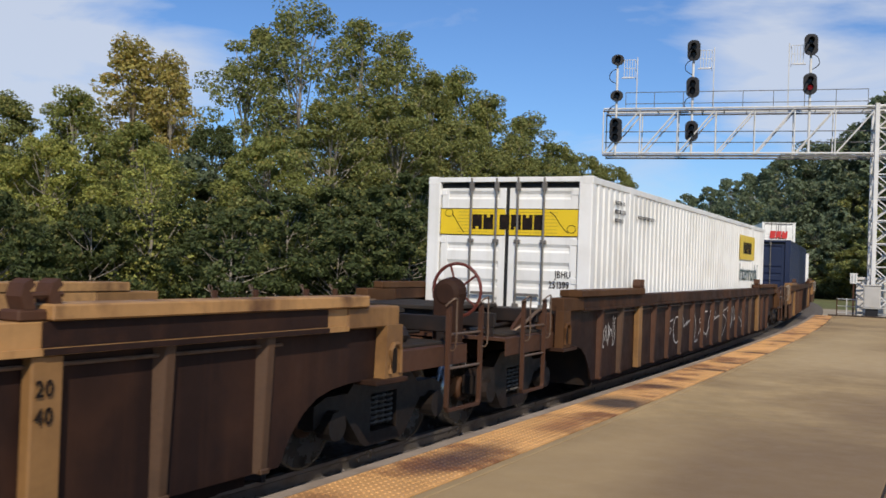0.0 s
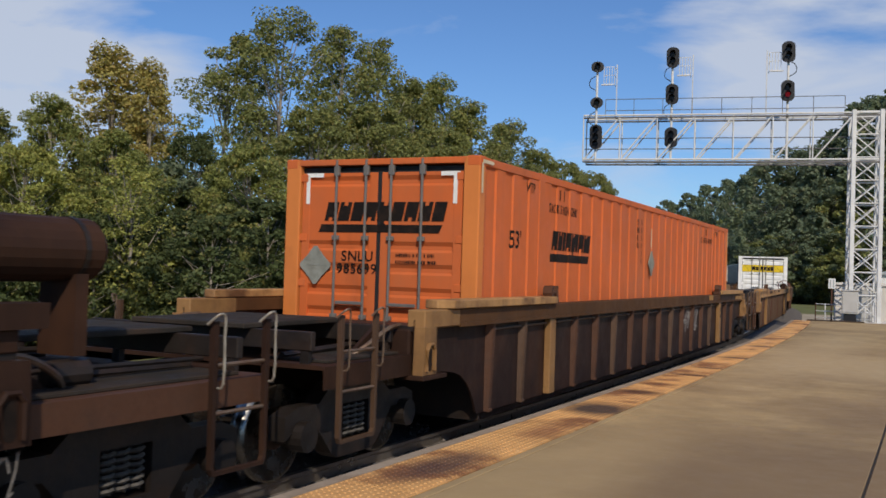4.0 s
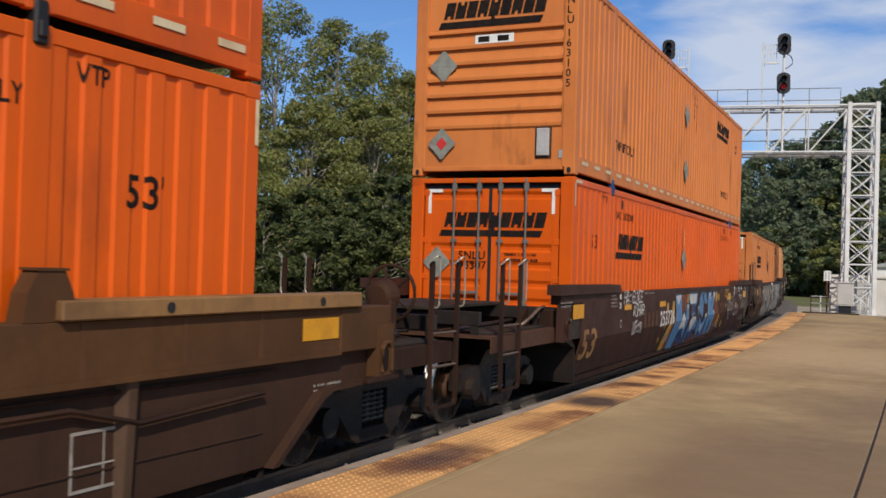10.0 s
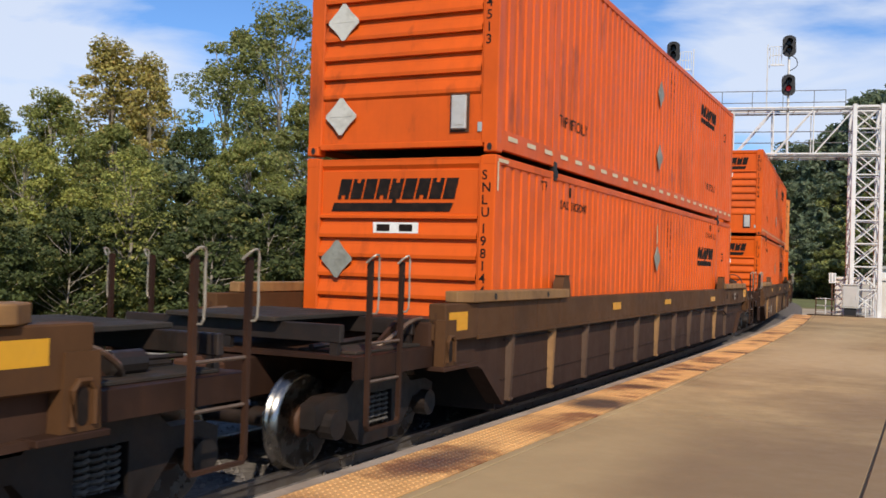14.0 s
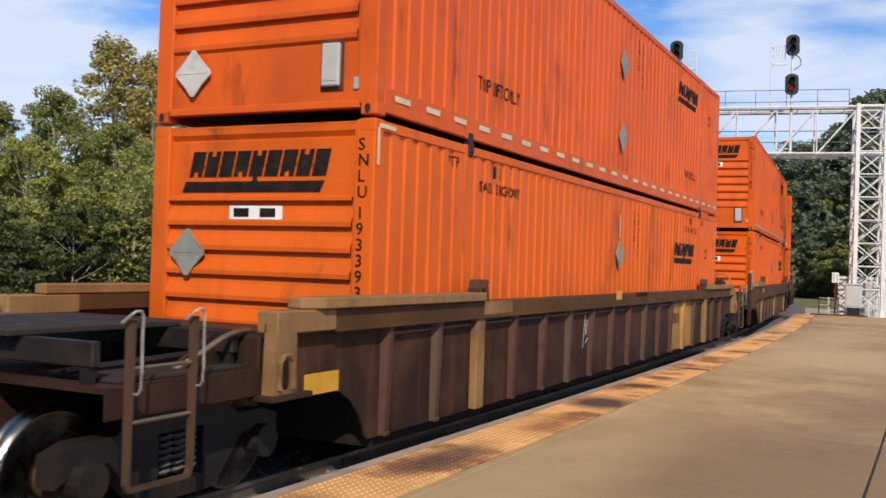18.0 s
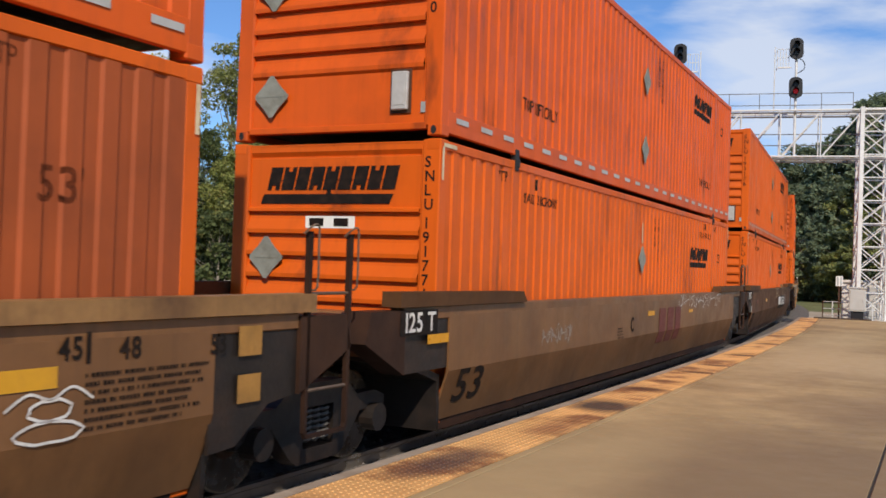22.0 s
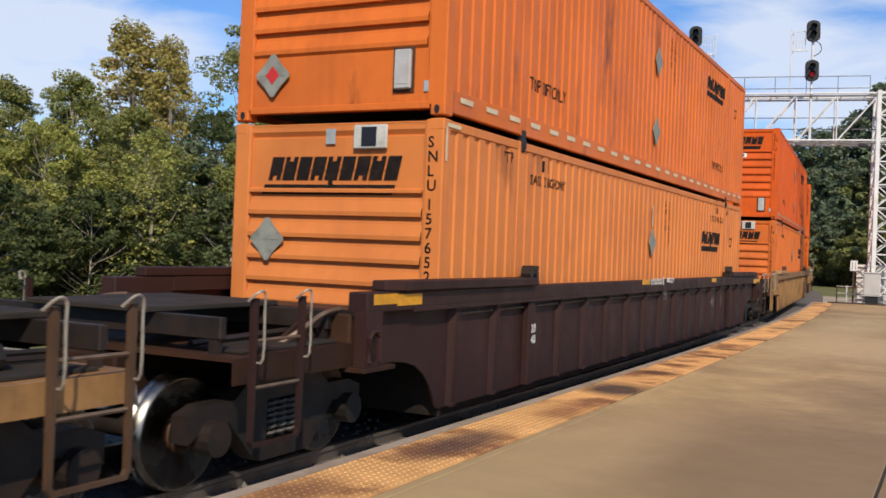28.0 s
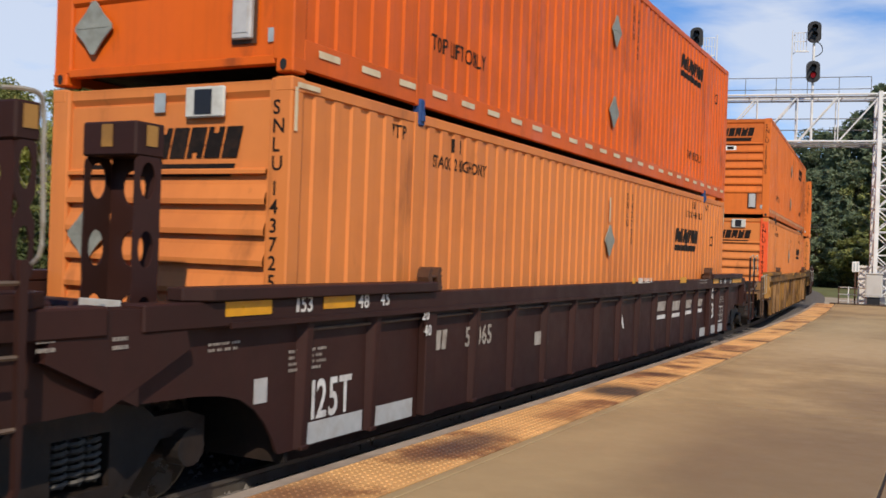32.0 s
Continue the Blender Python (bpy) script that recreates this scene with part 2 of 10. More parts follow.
RUST = (0.10, 0.040, 0.018)
SOOT = (0.018, 0.014, 0.012)
M = {
    "orange": surface("orange_paint", (0.665, 0.113, 0.008), 0.45, var=0.07, vscale=0.5, grime=(0.27, 0.055, 0.010), amount=0.45, gscale=0.7, streak=0.30, bump=0.06, bscale=6, spec=0.2, blot=0.75),
    "bright": surface("bright_orange_paint", (0.685, 0.105, 0.005), 0.4, var=0.06, vscale=0.5, grime=(0.32, 0.055, 0.008), amount=0.32, gscale=0.7, streak=0.22, bump=0.05, bscale=6, spec=0.2, blot=0.3),
    "red": surface("red_orange_paint", (0.66, 0.102, 0.010), 0.45, var=0.07, vscale=0.5, grime=(0.26, 0.05, 0.012), amount=0.42, gscale=0.7, streak=0.26, bump=0.06, bscale=6, spec=0.2, blot=0.75),
    "tan": surface("faded_orange_paint", (0.64, 0.205, 0.051), 0.5, var=0.07, vscale=0.5, grime=(0.38, 0.11, 0.035), amount=0.45, gscale=0.7, streak=0.3, bump=0.06, bscale=6, spec=0.2, blot=0.6),
    "fade": surface("sun_faded_orange_paint", (0.66, 0.157, 0.026), 0.48, var=0.08, vscale=0.5, grime=(0.33, 0.075, 0.02), amount=0.45, gscale=0.7, streak=0.32, bump=0.06, bscale=6, spec=0.2, blot=0.8),
    "brick": surface("dull_red_brown_sheet", (0.36, 0.080, 0.022), 0.55, var=0.12, vscale=0.6, grime=(0.16, 0.045, 0.02), amount=0.5, gscale=0.9, streak=0.4, spec=0.2),
    "scuff": surface("scuffed_grey_orange_paint", (0.33, 0.105, 0.030), 0.6, var=0.25, vscale=2.5, grime=(0.60, 0.13, 0.015), amount=0.7, gscale=3.5, spec=0.2),
    "bar_steel": surface("weathered_lock_bar_steel", (0.19, 0.175, 0.155), 0.5, metal=0.25, var=0.2, vscale=4, grime=(0.07, 0.055, 0.045), amount=0.6, gscale=4),
    # darker copy of the galvanized steel; carries the shade under the gantry booms
    "galv_dark": surface("dark_galvanized_steel", (0.15, 0.145, 0.14), 0.6, metal=0.05, var=0.2, vscale=3),
    "coral": surface("chalky_orange_paint", (0.60, 0.135, 0.035), 0.55, var=0.1, vscale=0.5, grime=(0.40, 0.13, 0.055), amount=0.5, gscale=0.7, streak=0.3, bump=0.06, bscale=6, spec=0.2, blot=0.3),
    "touch": surface("fresh_orange_touch_up", (0.80, 0.10, 0.025), 0.4, var=0.05),
    "white": surface("white_paint", (0.86, 0.85, 0.81), 0.42, var=0.04, vscale=0.6, grime=(0.42, 0.38, 0.30), amount=0.35, gscale=0.9, streak=0.25, bump=0.05, bscale=6),
    "navy": surface("navy_paint", (0.018, 0.026, 0.06), 0.4, var=0.1),
    "grey": surface("grey_paint", (0.36, 0.38, 0.39), 0.5, var=0.1),
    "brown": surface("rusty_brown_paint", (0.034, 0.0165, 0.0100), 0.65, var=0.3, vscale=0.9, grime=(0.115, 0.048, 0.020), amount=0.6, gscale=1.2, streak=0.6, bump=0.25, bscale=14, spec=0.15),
    "dark": surface("sooty_brown_paint", (0.032, 0.0160, 0.0105), 0.6, var=0.25, vscale=0.9, grime=(0.075, 0.033, 0.016), amount=0.55, gscale=0.9, streak=0.4, bump=0.2, bscale=14, spec=0.15),
    "black": surface("black_brown_paint", (0.033, 0.0180, 0.0140), 0.55, var=0.2, vscale=0.8, grime=(0.065, 0.030, 0.019), amount=0.5, gscale=0.7, streak=0.35, bump=0.12, bscale=10, spec=0.15),
    "maroon": surface("maroon_paint", (0.037, 0.0140, 0.0108), 0.55, var=0.18, vscale=0.8, grime=(0.028, 0.015, 0.012), amount=0.6, gscale=0.7, streak=0.45, bump=0.12, bscale=10, spec=0.2),
    "purple": surface("purple_brown_paint", (0.036, 0.0158, 0.0132), 0.55, var=0.18, vscale=0.8, grime=(0.025, 0.014, 0.012), amount=0.6, gscale=0.7, streak=0.45, bump=0.12, bscale=10, spec=0.2),
    "mud": surface("dusty_brown_paint", (0.098, 0.045, 0.020), 0.65, var=0.22, vscale=0.6, grime=(0.055, 0.027, 0.015), amount=0.75, gscale=0.9, streak=0.5, bump=0.15, bscale=10, spec=0.2),
    "mud_tan": surface("dusty_tan_brown_paint", (0.185, 0.086, 0.033), 0.45, var=0.25, vscale=0.6, grime=(0.085, 0.040, 0.018), amount=0.7, gscale=0.8, streak=0.5, bump=0.12, bscale=8, spec=0.4),
    # a paler, warmer version of the worn tan, for some top rails and guides
    "pale_tan": surface("pale_tan_paint", (0.43, 0.235, 0.088), 0.6, var=0.22, vscale=1.2, grime=(0.085, 0.036, 0.016), amount=0.9, gscale=1.4, low=0.52, high=0.66, streak=0.5, bump=0.2, bscale=14),
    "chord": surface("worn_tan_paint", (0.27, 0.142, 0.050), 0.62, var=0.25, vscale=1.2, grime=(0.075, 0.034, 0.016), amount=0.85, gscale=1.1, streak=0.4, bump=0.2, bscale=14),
    "ochre": surface("weathered_yellow_paint", (0.245, 0.120, 0.028), 0.65, var=0.26, vscale=1.3, grime=(0.050, 0.025, 0.012), amount=0.95, gscale=1.5, low=0.44, high=0.66, streak=0.85, bump=0.18, bscale=12, spec=0.2),
    "yellow": surface("yellow_paint", (0.62, 0.31, 0.018), 0.5, var=0.1, vscale=3, grime=(0.22, 0.11, 0.03), amount=0.4, gscale=3),
    "amber": surface("amber_reflector_tape", (0.66, 0.30, 0.012), 0.35, var=0.1, vscale=6, grime=(0.35, 0.15, 0.02), amount=0.5, gscale=5),
    "steel": surface("dark_cast_steel", (0.024, 0.018, 0.015), 0.5, metal=0.2, var=0.3, vscale=3, grime=(0.05, 0.025, 0.014), amount=0.5, gscale=3, bump=0.25, bscale=25),
    "bright_steel": surface("polished_wheel_tread", (0.26, 0.245, 0.22), 0.25, metal=1.0, var=0.1, vscale=2),
    "spring": surface("bare_spring_steel", (0.11, 0.10, 0.088), 0.5, metal=0.2, var=0.3, vscale=8, grime=SOOT, amount=0.6, gscale=8),
    "rust": surface("rusty_steel", (0.078, 0.031, 0.0135), 0.7, var=0.3, vscale=3, grime=(0.035, 0.018, 0.011), amount=0.7, gscale=3, bump=0.3, bscale=25),
    "rail": surface("worn_rail_head", (0.30, 0.27, 0.24), 0.35, metal=0.8, var=0.15, vscale=2, grime=RUST, amount=0.4, gscale=4),
    "umber": surface("rain-washed_brown_paint", (0.058, 0.029, 0.018), 0.65, var=0.28, vscale=0.9, grime=(0.028, 0.015, 0.010), amount=0.7, gscale=0.9, streak=0.6, bump=0.2, bscale=12, spec=0.15),
    "buff": surface("bleached_orange_paint", (0.60, 0.262, 0.105), 0.5, var=0.07, vscale=0.5, grime=(0.34, 0.12, 0.045), amount=0.5, gscale=0.7, streak=0.3, bump=0.06, bscale=6, spec=0.2, blot=0.4),
    "clay": surface("bleached_rust_orange_paint", (0.58, 0.205, 0.062), 0.5, var=0.09, vscale=0.5, grime=(0.32, 0.085, 0.03), amount=0.55, gscale=0.7, streak=0.35, bump=0.06, bscale=6, spec=0.2, blot=0.4),
    "sill": surface("sun_worn_brown_paint", (0.092, 0.043, 0.0175), 0.65, var=0.25, vscale=0.9, grime=(0.055, 0.028, 0.016), amount=0.75, gscale=1.0, streak=0.4, bump=0.2, bscale=12, spec=0.15),
    "wheel_plate": surface("rusty_wheel_plate", (0.075, 0.036, 0.020), 0.6, var=0.15, vscale=1.5, spec=0.2),
    "tread": surface("grey_steel_grating", (0.036, 0.031, 0.026), 0.65, var=0.3, vscale=2, grime=(0.075, 0.042, 0.025), amount=0.5, gscale=3, bump=0.5, bscale=40, spec=0.1),
    "choc": surface("chocolate_brown_paint", (0.056, 0.0255, 0.0185), 0.6, var=0.2, vscale=0.8, grime=(0.030, 0.016, 0.012), amount=0.55, gscale=0.8, streak=0.4, bump=0.12, bscale=10, spec=0.15),
    "dark_maroon": surface("dark_maroon_paint", (0.024, 0.0125, 0.0100), 0.6, var=0.3, vscale=0.9, grime=(0.070, 0.031, 0.017), amount=0.5, gscale=1.2, streak=0.5, bump=0.25, bscale=14, spec=0.15),
    "placard": surface("weathered_placard_metal", (0.30, 0.30, 0.25), 0.5, metal=0.2, var=0.2, vscale=5, grime=(0.13, 0.11, 0.08), amount=0.6, gscale=6, spec=0.2),
    "placard_white": surface("dirty_white_placard", (0.55, 0.54, 0.48), 0.5, var=0.12, vscale=5, grime=(0.25, 0.22, 0.17), amount=0.5, gscale=6, spec=0.2),
    "grab_dark": surface("rusty_rung_iron", (0.16, 0.11, 0.075), 0.5, metal=0.3, var=0.25, vscale=8, grime=RUST, amount=0.6, gscale=6),
    "ladder": surface("worn_brown_ladder_paint", (0.085, 0.045, 0.023), 0.6, var=0.3, vscale=3, grime=(0.05, 0.026, 0.015), amount=0.7, gscale=3),
    "amber_old": surface("scuffed_yellow_paint", (0.36, 0.18, 0.040), 0.55, var=0.2, vscale=2, grime=(0.12, 0.06, 0.02), amount=0.75, gscale=1.6, streak=0.4),
    "grab": surface("bare_grab_iron", (0.38, 0.345, 0.28), 0.45, metal=0.4, var=0.2, vscale=8, grime=RUST, amount=0.5, gscale=6),
    "galv": surface("galvanized_steel", (0.70, 0.69, 0.66), 0.5, metal=0.05, var=0.1, vscale=3, grime=(0.42, 0.40, 0.37), amount=0.4, gscale=2, bump=0.05),
    "signal": surface("matt_black_signal_paint", (0.012, 0.012, 0.014), 0.55, var=0.2, vscale=4),
    "ink": surface("black_stencil_paint", (0.016, 0.012, 0.010), 0.65, var=0.2, vscale=9, grime=(0.06, 0.03, 0.018), amount=0.35, gscale=9, spec=0.1),
    "chalk": surface("white_stencil_paint", (0.66, 0.64, 0.60), 0.6, var=0.12, vscale=7, grime=(0.26, 0.20, 0.16), amount=0.5, gscale=5),
    "dim": surface("faded_white_stencil_paint", (0.36, 0.32, 0.27), 0.65, var=0.2, vscale=7, grime=(0.12, 0.08, 0.06), amount=0.7, gscale=6),
    "tape": surface("white_reflective_tape", (0.80, 0.79, 0.74), 0.3, var=0.05, vscale=9, grime=(0.5, 0.42, 0.33), amount=0.35, gscale=6),
    "tape_cream": surface("yellowed_reflective_tape", (0.66, 0.53, 0.33), 0.4, var=0.08, vscale=9, grime=(0.45, 0.27, 0.13), amount=0.5, gscale=5),
    "tape_old": surface("dull_grey_reflective_tape", (0.45, 0.44, 0.42), 0.4, var=0.1, vscale=9, grime=(0.3, 0.22, 0.16), amount=0.4, gscale=6),
    "alu": surface("dull_aluminium", (0.46, 0.49, 0.47), 0.42, metal=0.35, var=0.12, vscale=6, grime=(0.24, 0.24, 0.2), amount=0.4, gscale=5),
    "blue": surface("blue_painted_casting", (0.018, 0.05, 0.16), 0.5, var=0.2, vscale=6),
    "rubber": surface("black_rubber", (0.015, 0.015, 0.015), 0.7),
    "redpaint": surface("faded_red_paint", (0.125, 0.026, 0.018), 0.6, var=0.2, vscale=4, grime=(0.1, 0.04, 0.025), amount=0.5, gscale=3),
    "redmark": surface("red_label_print", (0.55, 0.03, 0.025), 0.5, var=0.1),
    "spray_blue": surface("navy_teal_spray_paint", (0.012, 0.030, 0.085), 0.45, var=0.4, vscale=1.6, grime=(0.012, 0.115, 0.130), amount=0.85, gscale=0.8, spec=0.2),
    "spray_teal": surface("teal_spray_paint", (0.012, 0.095, 0.125), 0.45, var=0.35, vscale=1.6, grime=(0.012, 0.035, 0.09), amount=0.7, gscale=1.6, spec=0.2),
    "spray_sky": surface("sky_blue_spray_paint", (0.085, 0.205, 0.37), 0.45, var=0.25, vscale=1.6, spec=0.2),
    "spray_deep": surface("deep_blue_spray_paint", (0.020, 0.042, 0.125), 0.45, var=0.25, vscale=2, spec=0.2),
    "spray_rust": surface("brick_red_spray_paint", (0.16, 0.045, 0.018), 0.5, var=0.25, vscale=2, spec=0.2),
    "spray_white": surface("white_spray_paint", (0.50, 0.49, 0.47), 0.5, var=0.12, vscale=2, grime=(0.20, 0.19, 0.19), amount=0.5, gscale=1.6, spec=0.2),
    "spray_grey": surface("silver_spray_paint", (0.43, 0.395, 0.36), 0.45, var=0.16, vscale=2, grime=(0.10, 0.085, 0.08), amount=0.6, gscale=1.0),
    "spray_black": surface("black_spray_paint", (0.012, 0.012, 0.014), 0.5, var=0.2),
    "spray_green": surface("green_spray_paint", (0.03, 0.22, 0.13), 0.45, var=0.25, vscale=2),
    "spray_lime": surface("lime_spray_paint", (0.30, 0.42, 0.12), 0.45, var=0.2, vscale=2),
    "dusty": surface("faded_cream_spray_paint", (0.30, 0.23, 0.145), 0.65, var=0.25, vscale=5, grime=(0.16, 0.09, 0.045), amount=0.6, gscale=3, spec=0.2),
    "emblem": surface("worn_brown_emblem_paint", (0.125, 0.062, 0.034), 0.65, var=0.3, vscale=5, grime=(0.05, 0.025, 0.018), amount=0.7, gscale=5, spec=0.15),
    "spray_gold": surface("mustard_spray_paint", (0.40, 0.22, 0.03), 0.45, var=0.25, vscale=2),
    "spray_plum": surface("plum_spray_paint", (0.16, 0.02, 0.06), 0.45, var=0.25, vscale=2),
    # two broad darker patches near by, paler ones along the strip and further on
    "concrete": surface("weathered_platform_concrete", (0.425, 0.300, 0.148), 0.72, var=0.2, vscale=1.6, grime=(0.255, 0.172, 0.085), amount=0.75, gscale=0.42, low=0.46, high=0.62, bump=0.2, bscale=26, spec=0.2, coords="World",
                        tone_patches=((-0.7, 7.6, 2.3, 3.0, (0.225, 0.150, 0.083), 0.8), (-0.1, 12.0, 1.5, 2.2, (0.24, 0.16, 0.088), 0.7), (-2.6, 6.6, 0.7, 3.0, (0.47, 0.335, 0.170), 0.6), (-2.4, 22.0, 0.9, 8.0, (0.47, 0.35, 0.19), 0.7), (-1.2, 18.5, 1.6, 3.0, (0.48, 0.355, 0.195), 0.75))),
    "edge": surface("grey_concrete_edge", (0.34, 0.27, 0.20), 0.75, var=0.2, vscale=1.5, grime=(0.16, 0.11, 0.07), amount=0.6, gscale=2, bump=0.2, spec=0.2, coords="World"),
    "tactile": surface("worn_yellow_tactile_tile", (0.68, 0.372, 0.140), 0.6, var=0.2, vscale=2.2, grime=(0.20, 0.085, 0.040), amount=0.9, gscale=1.3, low=0.47, high=0.62, bump=0.12, bscale=40, piece=0.22, spec=0.2, coords="World",
                       tone_patches=((-3.38, 6.7, 0.22, 0.75, (0.085, 0.050, 0.042), 0.85), (-3.36, 10.45, 0.45, 0.55, (0.060, 0.044, 0.036), 0.95), (-3.45, 12.3, 0.32, 0.25, (0.09, 0.045, 0.026), 0.9), (-3.5, 13.4, 0.25, 0.20, (0.14, 0.06, 0.03), 0.8),
                               (-3.36, 15.0, 0.35, 0.16, (0.07, 0.035, 0.022), 0.9), (-3.40, 16.4, 0.35, 0.16, (0.09, 0.045, 0.026), 0.9), (-3.45, 18.9, 0.35, 0.2, (0.08, 0.04, 0.024), 0.9), (-3.55, 22.6, 0.35, 0.3, (0.10, 0.05, 0.03), 0.85), (-3.3, 8.6, 0.2, 0.5, (0.22, 0.09, 0.045), 0.7), (-3.5, 4.6, 0.25, 0.6, (0.16, 0.07, 0.04), 0.7))),
    "joint": surface("dark_joint_filler", (0.035, 0.028, 0.022), 0.85),
    "ballast": surface("oily_track_ballast", (0.130, 0.112, 0.098), 0.85, var=0.5, vscale=9, grime=(0.30, 0.27, 0.24), amount=0.45, gscale=14, bump=0.9, bscale=22),
    "tie": surface("creosoted_timber", (0.05, 0.034, 0.024), 0.8, var=0.35, vscale=4, bump=0.3),
    "gravel": surface("pale_gravel_lane", (0.40, 0.345, 0.265), 0.85, var=0.16, vscale=0.6, grime=(0.26, 0.22, 0.16), amount=0.5, gscale=0.3, bump=0.3, bscale=12),
    "grass": surface("dry_grass_ground", (0.135, 0.150, 0.050), 0.9, var=0.4, vscale=0.6, grime=(0.22, 0.18, 0.085), amount=0.6, gscale=0.25, bump=0.6, bscale=9),
    "bark": surface("pale_grey_bark", (0.34, 0.30, 0.245), 0.85, var=0.3, vscale=2, grime=(0.13, 0.10, 0.075), amount=0.6, gscale=2.5, bump=0.5, bscale=9),
    "box": surface("light_grey_cabinet_paint", (0.48, 0.47, 0.44), 0.5, var=0.07, vscale=2, grime=(0.28, 0.26, 0.23), amount=0.4, gscale=1.5),
    "wall": surface("pale_concrete_wall", (0.66, 0.62, 0.56), 0.75, var=0.1, vscale=0.8, grime=(0.42, 0.38, 0.33), amount=0.4, gscale=0.6, bump=0.15),
    "sign_yellow": surface("yellow_sign_sheet", (0.80, 0.56, 0.02), 0.4, var=0.05, vscale=3, grime=(0.5, 0.34, 0.05), amount=0.25, gscale=4),
    "sign_line": surface("olive_sign_print", (0.36, 0.26, 0.03), 0.5, var=0.1),
    "teal": surface("dark_teal_print", (0.02, 0.06, 0.065), 0.5, var=0.15, vscale=4),
    "screen": surface("dark_lens_glass", (0.015, 0.015, 0.018), 0.35, var=0.1),
    "red_lamp": lit("glowing_red_lens", (0.45, 0.012, 0.02), 0.25),
    "oak": leafy("olive_leaves", (0.262, 0.285, 0.082), (0.42, 0.32, 0.10), 0.17),
    "ivy": leafy("dull_green_leaves", (0.105, 0.132, 0.048), (0.24, 0.22, 0.07), 0.14),
    "poplar": leafy("deep_green_leaves", (0.250, 0.268, 0.088), (0.40, 0.33, 0.11), 0.20),
    "shrub": leafy("yellow_green_leaves", (0.345, 0.360, 0.095), (0.54, 0.46, 0.14), 0.26),
    "rusty": leafy("turning_leaves", (0.41, 0.355, 0.105), (0.54, 0.37, 0.14), 0.3),
    # bluish, lifted green: the haze over the far woods is mixed into the colour
    "pine": leafy("haze_toned_forest_leaves", (0.190, 0.235, 0.135), (0.29, 0.28, 0.15), 0.15),
}


# ---- mesh helpers ----
def finish(bm, name="part", smooth=False):
    bmesh.ops.recalc_face_normals(bm, faces=bm.faces)
    me = bpy.data.meshes.new(name)
    bm.to_mesh(me)
    bm.free()
    if smooth:
        me.polygons.foreach_set("use_smooth", [True] * len(me.polygons))
    return me


def part(name, src, material, parent, label="", at=None):
    """One mesh object under a thing or under a part."""
    me = finish(src, name) if isinstance(src, bmesh.types.BMesh) else src
    if not me.materials:
        me.materials.append(material)
    ob = new(name, me)
    if me.materials[0] != material:
        ob.material_slots[0].link = "OBJECT"
        ob.material_slots[0].material = material
    ob.parent = parent
    if at is not None:
        ob.matrix_basis = at if isinstance(at, Matrix) else Matrix.Translation(at)
    if label:
        tagged(ob, label)
    return ob


CACHE = {}


def cached(key, make):
    """The mesh of that key, built once and shared by alike parts."""
    if key not in CACHE:
        bm = bmesh.new()
        make(bm)
        CACHE[key] = finish(bm, key if isinstance(key, str) else str(key[0]))
    return CACHE[key]


def box(bm, x0, x1, y0, y1, z0, z1, bev=0.0):
    v = [bm.verts.new((x, y, z)) for x in (x0, x1) for y in (y0, y1) for z in (z0, z1)]
    f = [bm.faces.new([v[i] for i in q]) for q in ((0, 1, 3, 2), (4, 6, 7, 5), (0, 4, 5, 1), (2, 3, 7, 6), (0, 2, 6, 4), (1, 5, 7, 3))]
    if bev:
        bmesh.ops.bevel(bm, geom=list({e for q in f for e in q.edges}), offset=bev, segments=1, affect="EDGES", profile=0.5)


def prism(bm, poly, y0, y1):
    """A plate with the outline poly (x, z), from y0 to y1."""
    a = [bm.verts.new((x, y0, z)) for x, z in poly]
    b = [bm.verts.new((x, y1, z)) for x, z in poly]
    bm.faces.new(a)
    bm.faces.new(b[::-1])
    n = len(poly)
    for i in range(n):
        bm.faces.new((a[i], b[i], b[(i + 1) % n], a[(i + 1) % n]))


def plan_prism(bm, poly, z0, z1):
    a = [bm.verts.new((x, y, z0)) for x, y in poly]
    b = [bm.verts.new((x, y, z1)) for x, y in poly]
    bm.faces.new(a)
    bm.faces.new(b[::-1])
    n = len(poly)
    for i in range(n):
        bm.faces.new((a[i], b[i], b[(i + 1) % n], a[(i + 1) % n]))


def rod(bm, pts, r, n=8, r1=None):
    """A round bar along the points, its joints filled."""
    pts = [Vector(q) for q in pts]
    k = len(pts) - 1
    rings = []
    for i, q in enumerate(pts):
        d = (pts[min(i + 1, k)] - pts[max(i - 1, 0)]).normalized()
        side = d.cross((0, 0, 1))
        if side.length < 0.05:
            side = d.cross((1, 0, 0))
        side.normalize()
        up = side.cross(d)
        rr = r if r1 is None else r + (r1 - r) * i / k
        rings.append([bm.verts.new(q + rr * (math.cos(a) * side + math.sin(a) * up)) for a in [2 * math.pi * j / n for j in range(n)]])
    for a, b in zip(rings, rings[1:]):
        for j in range(n):
            bm.faces.new((a[j], a[(j + 1) % n], b[(j + 1) % n], b[j]))
    bm.faces.new(rings[0][::-1])
    bm.faces.new(rings[-1])


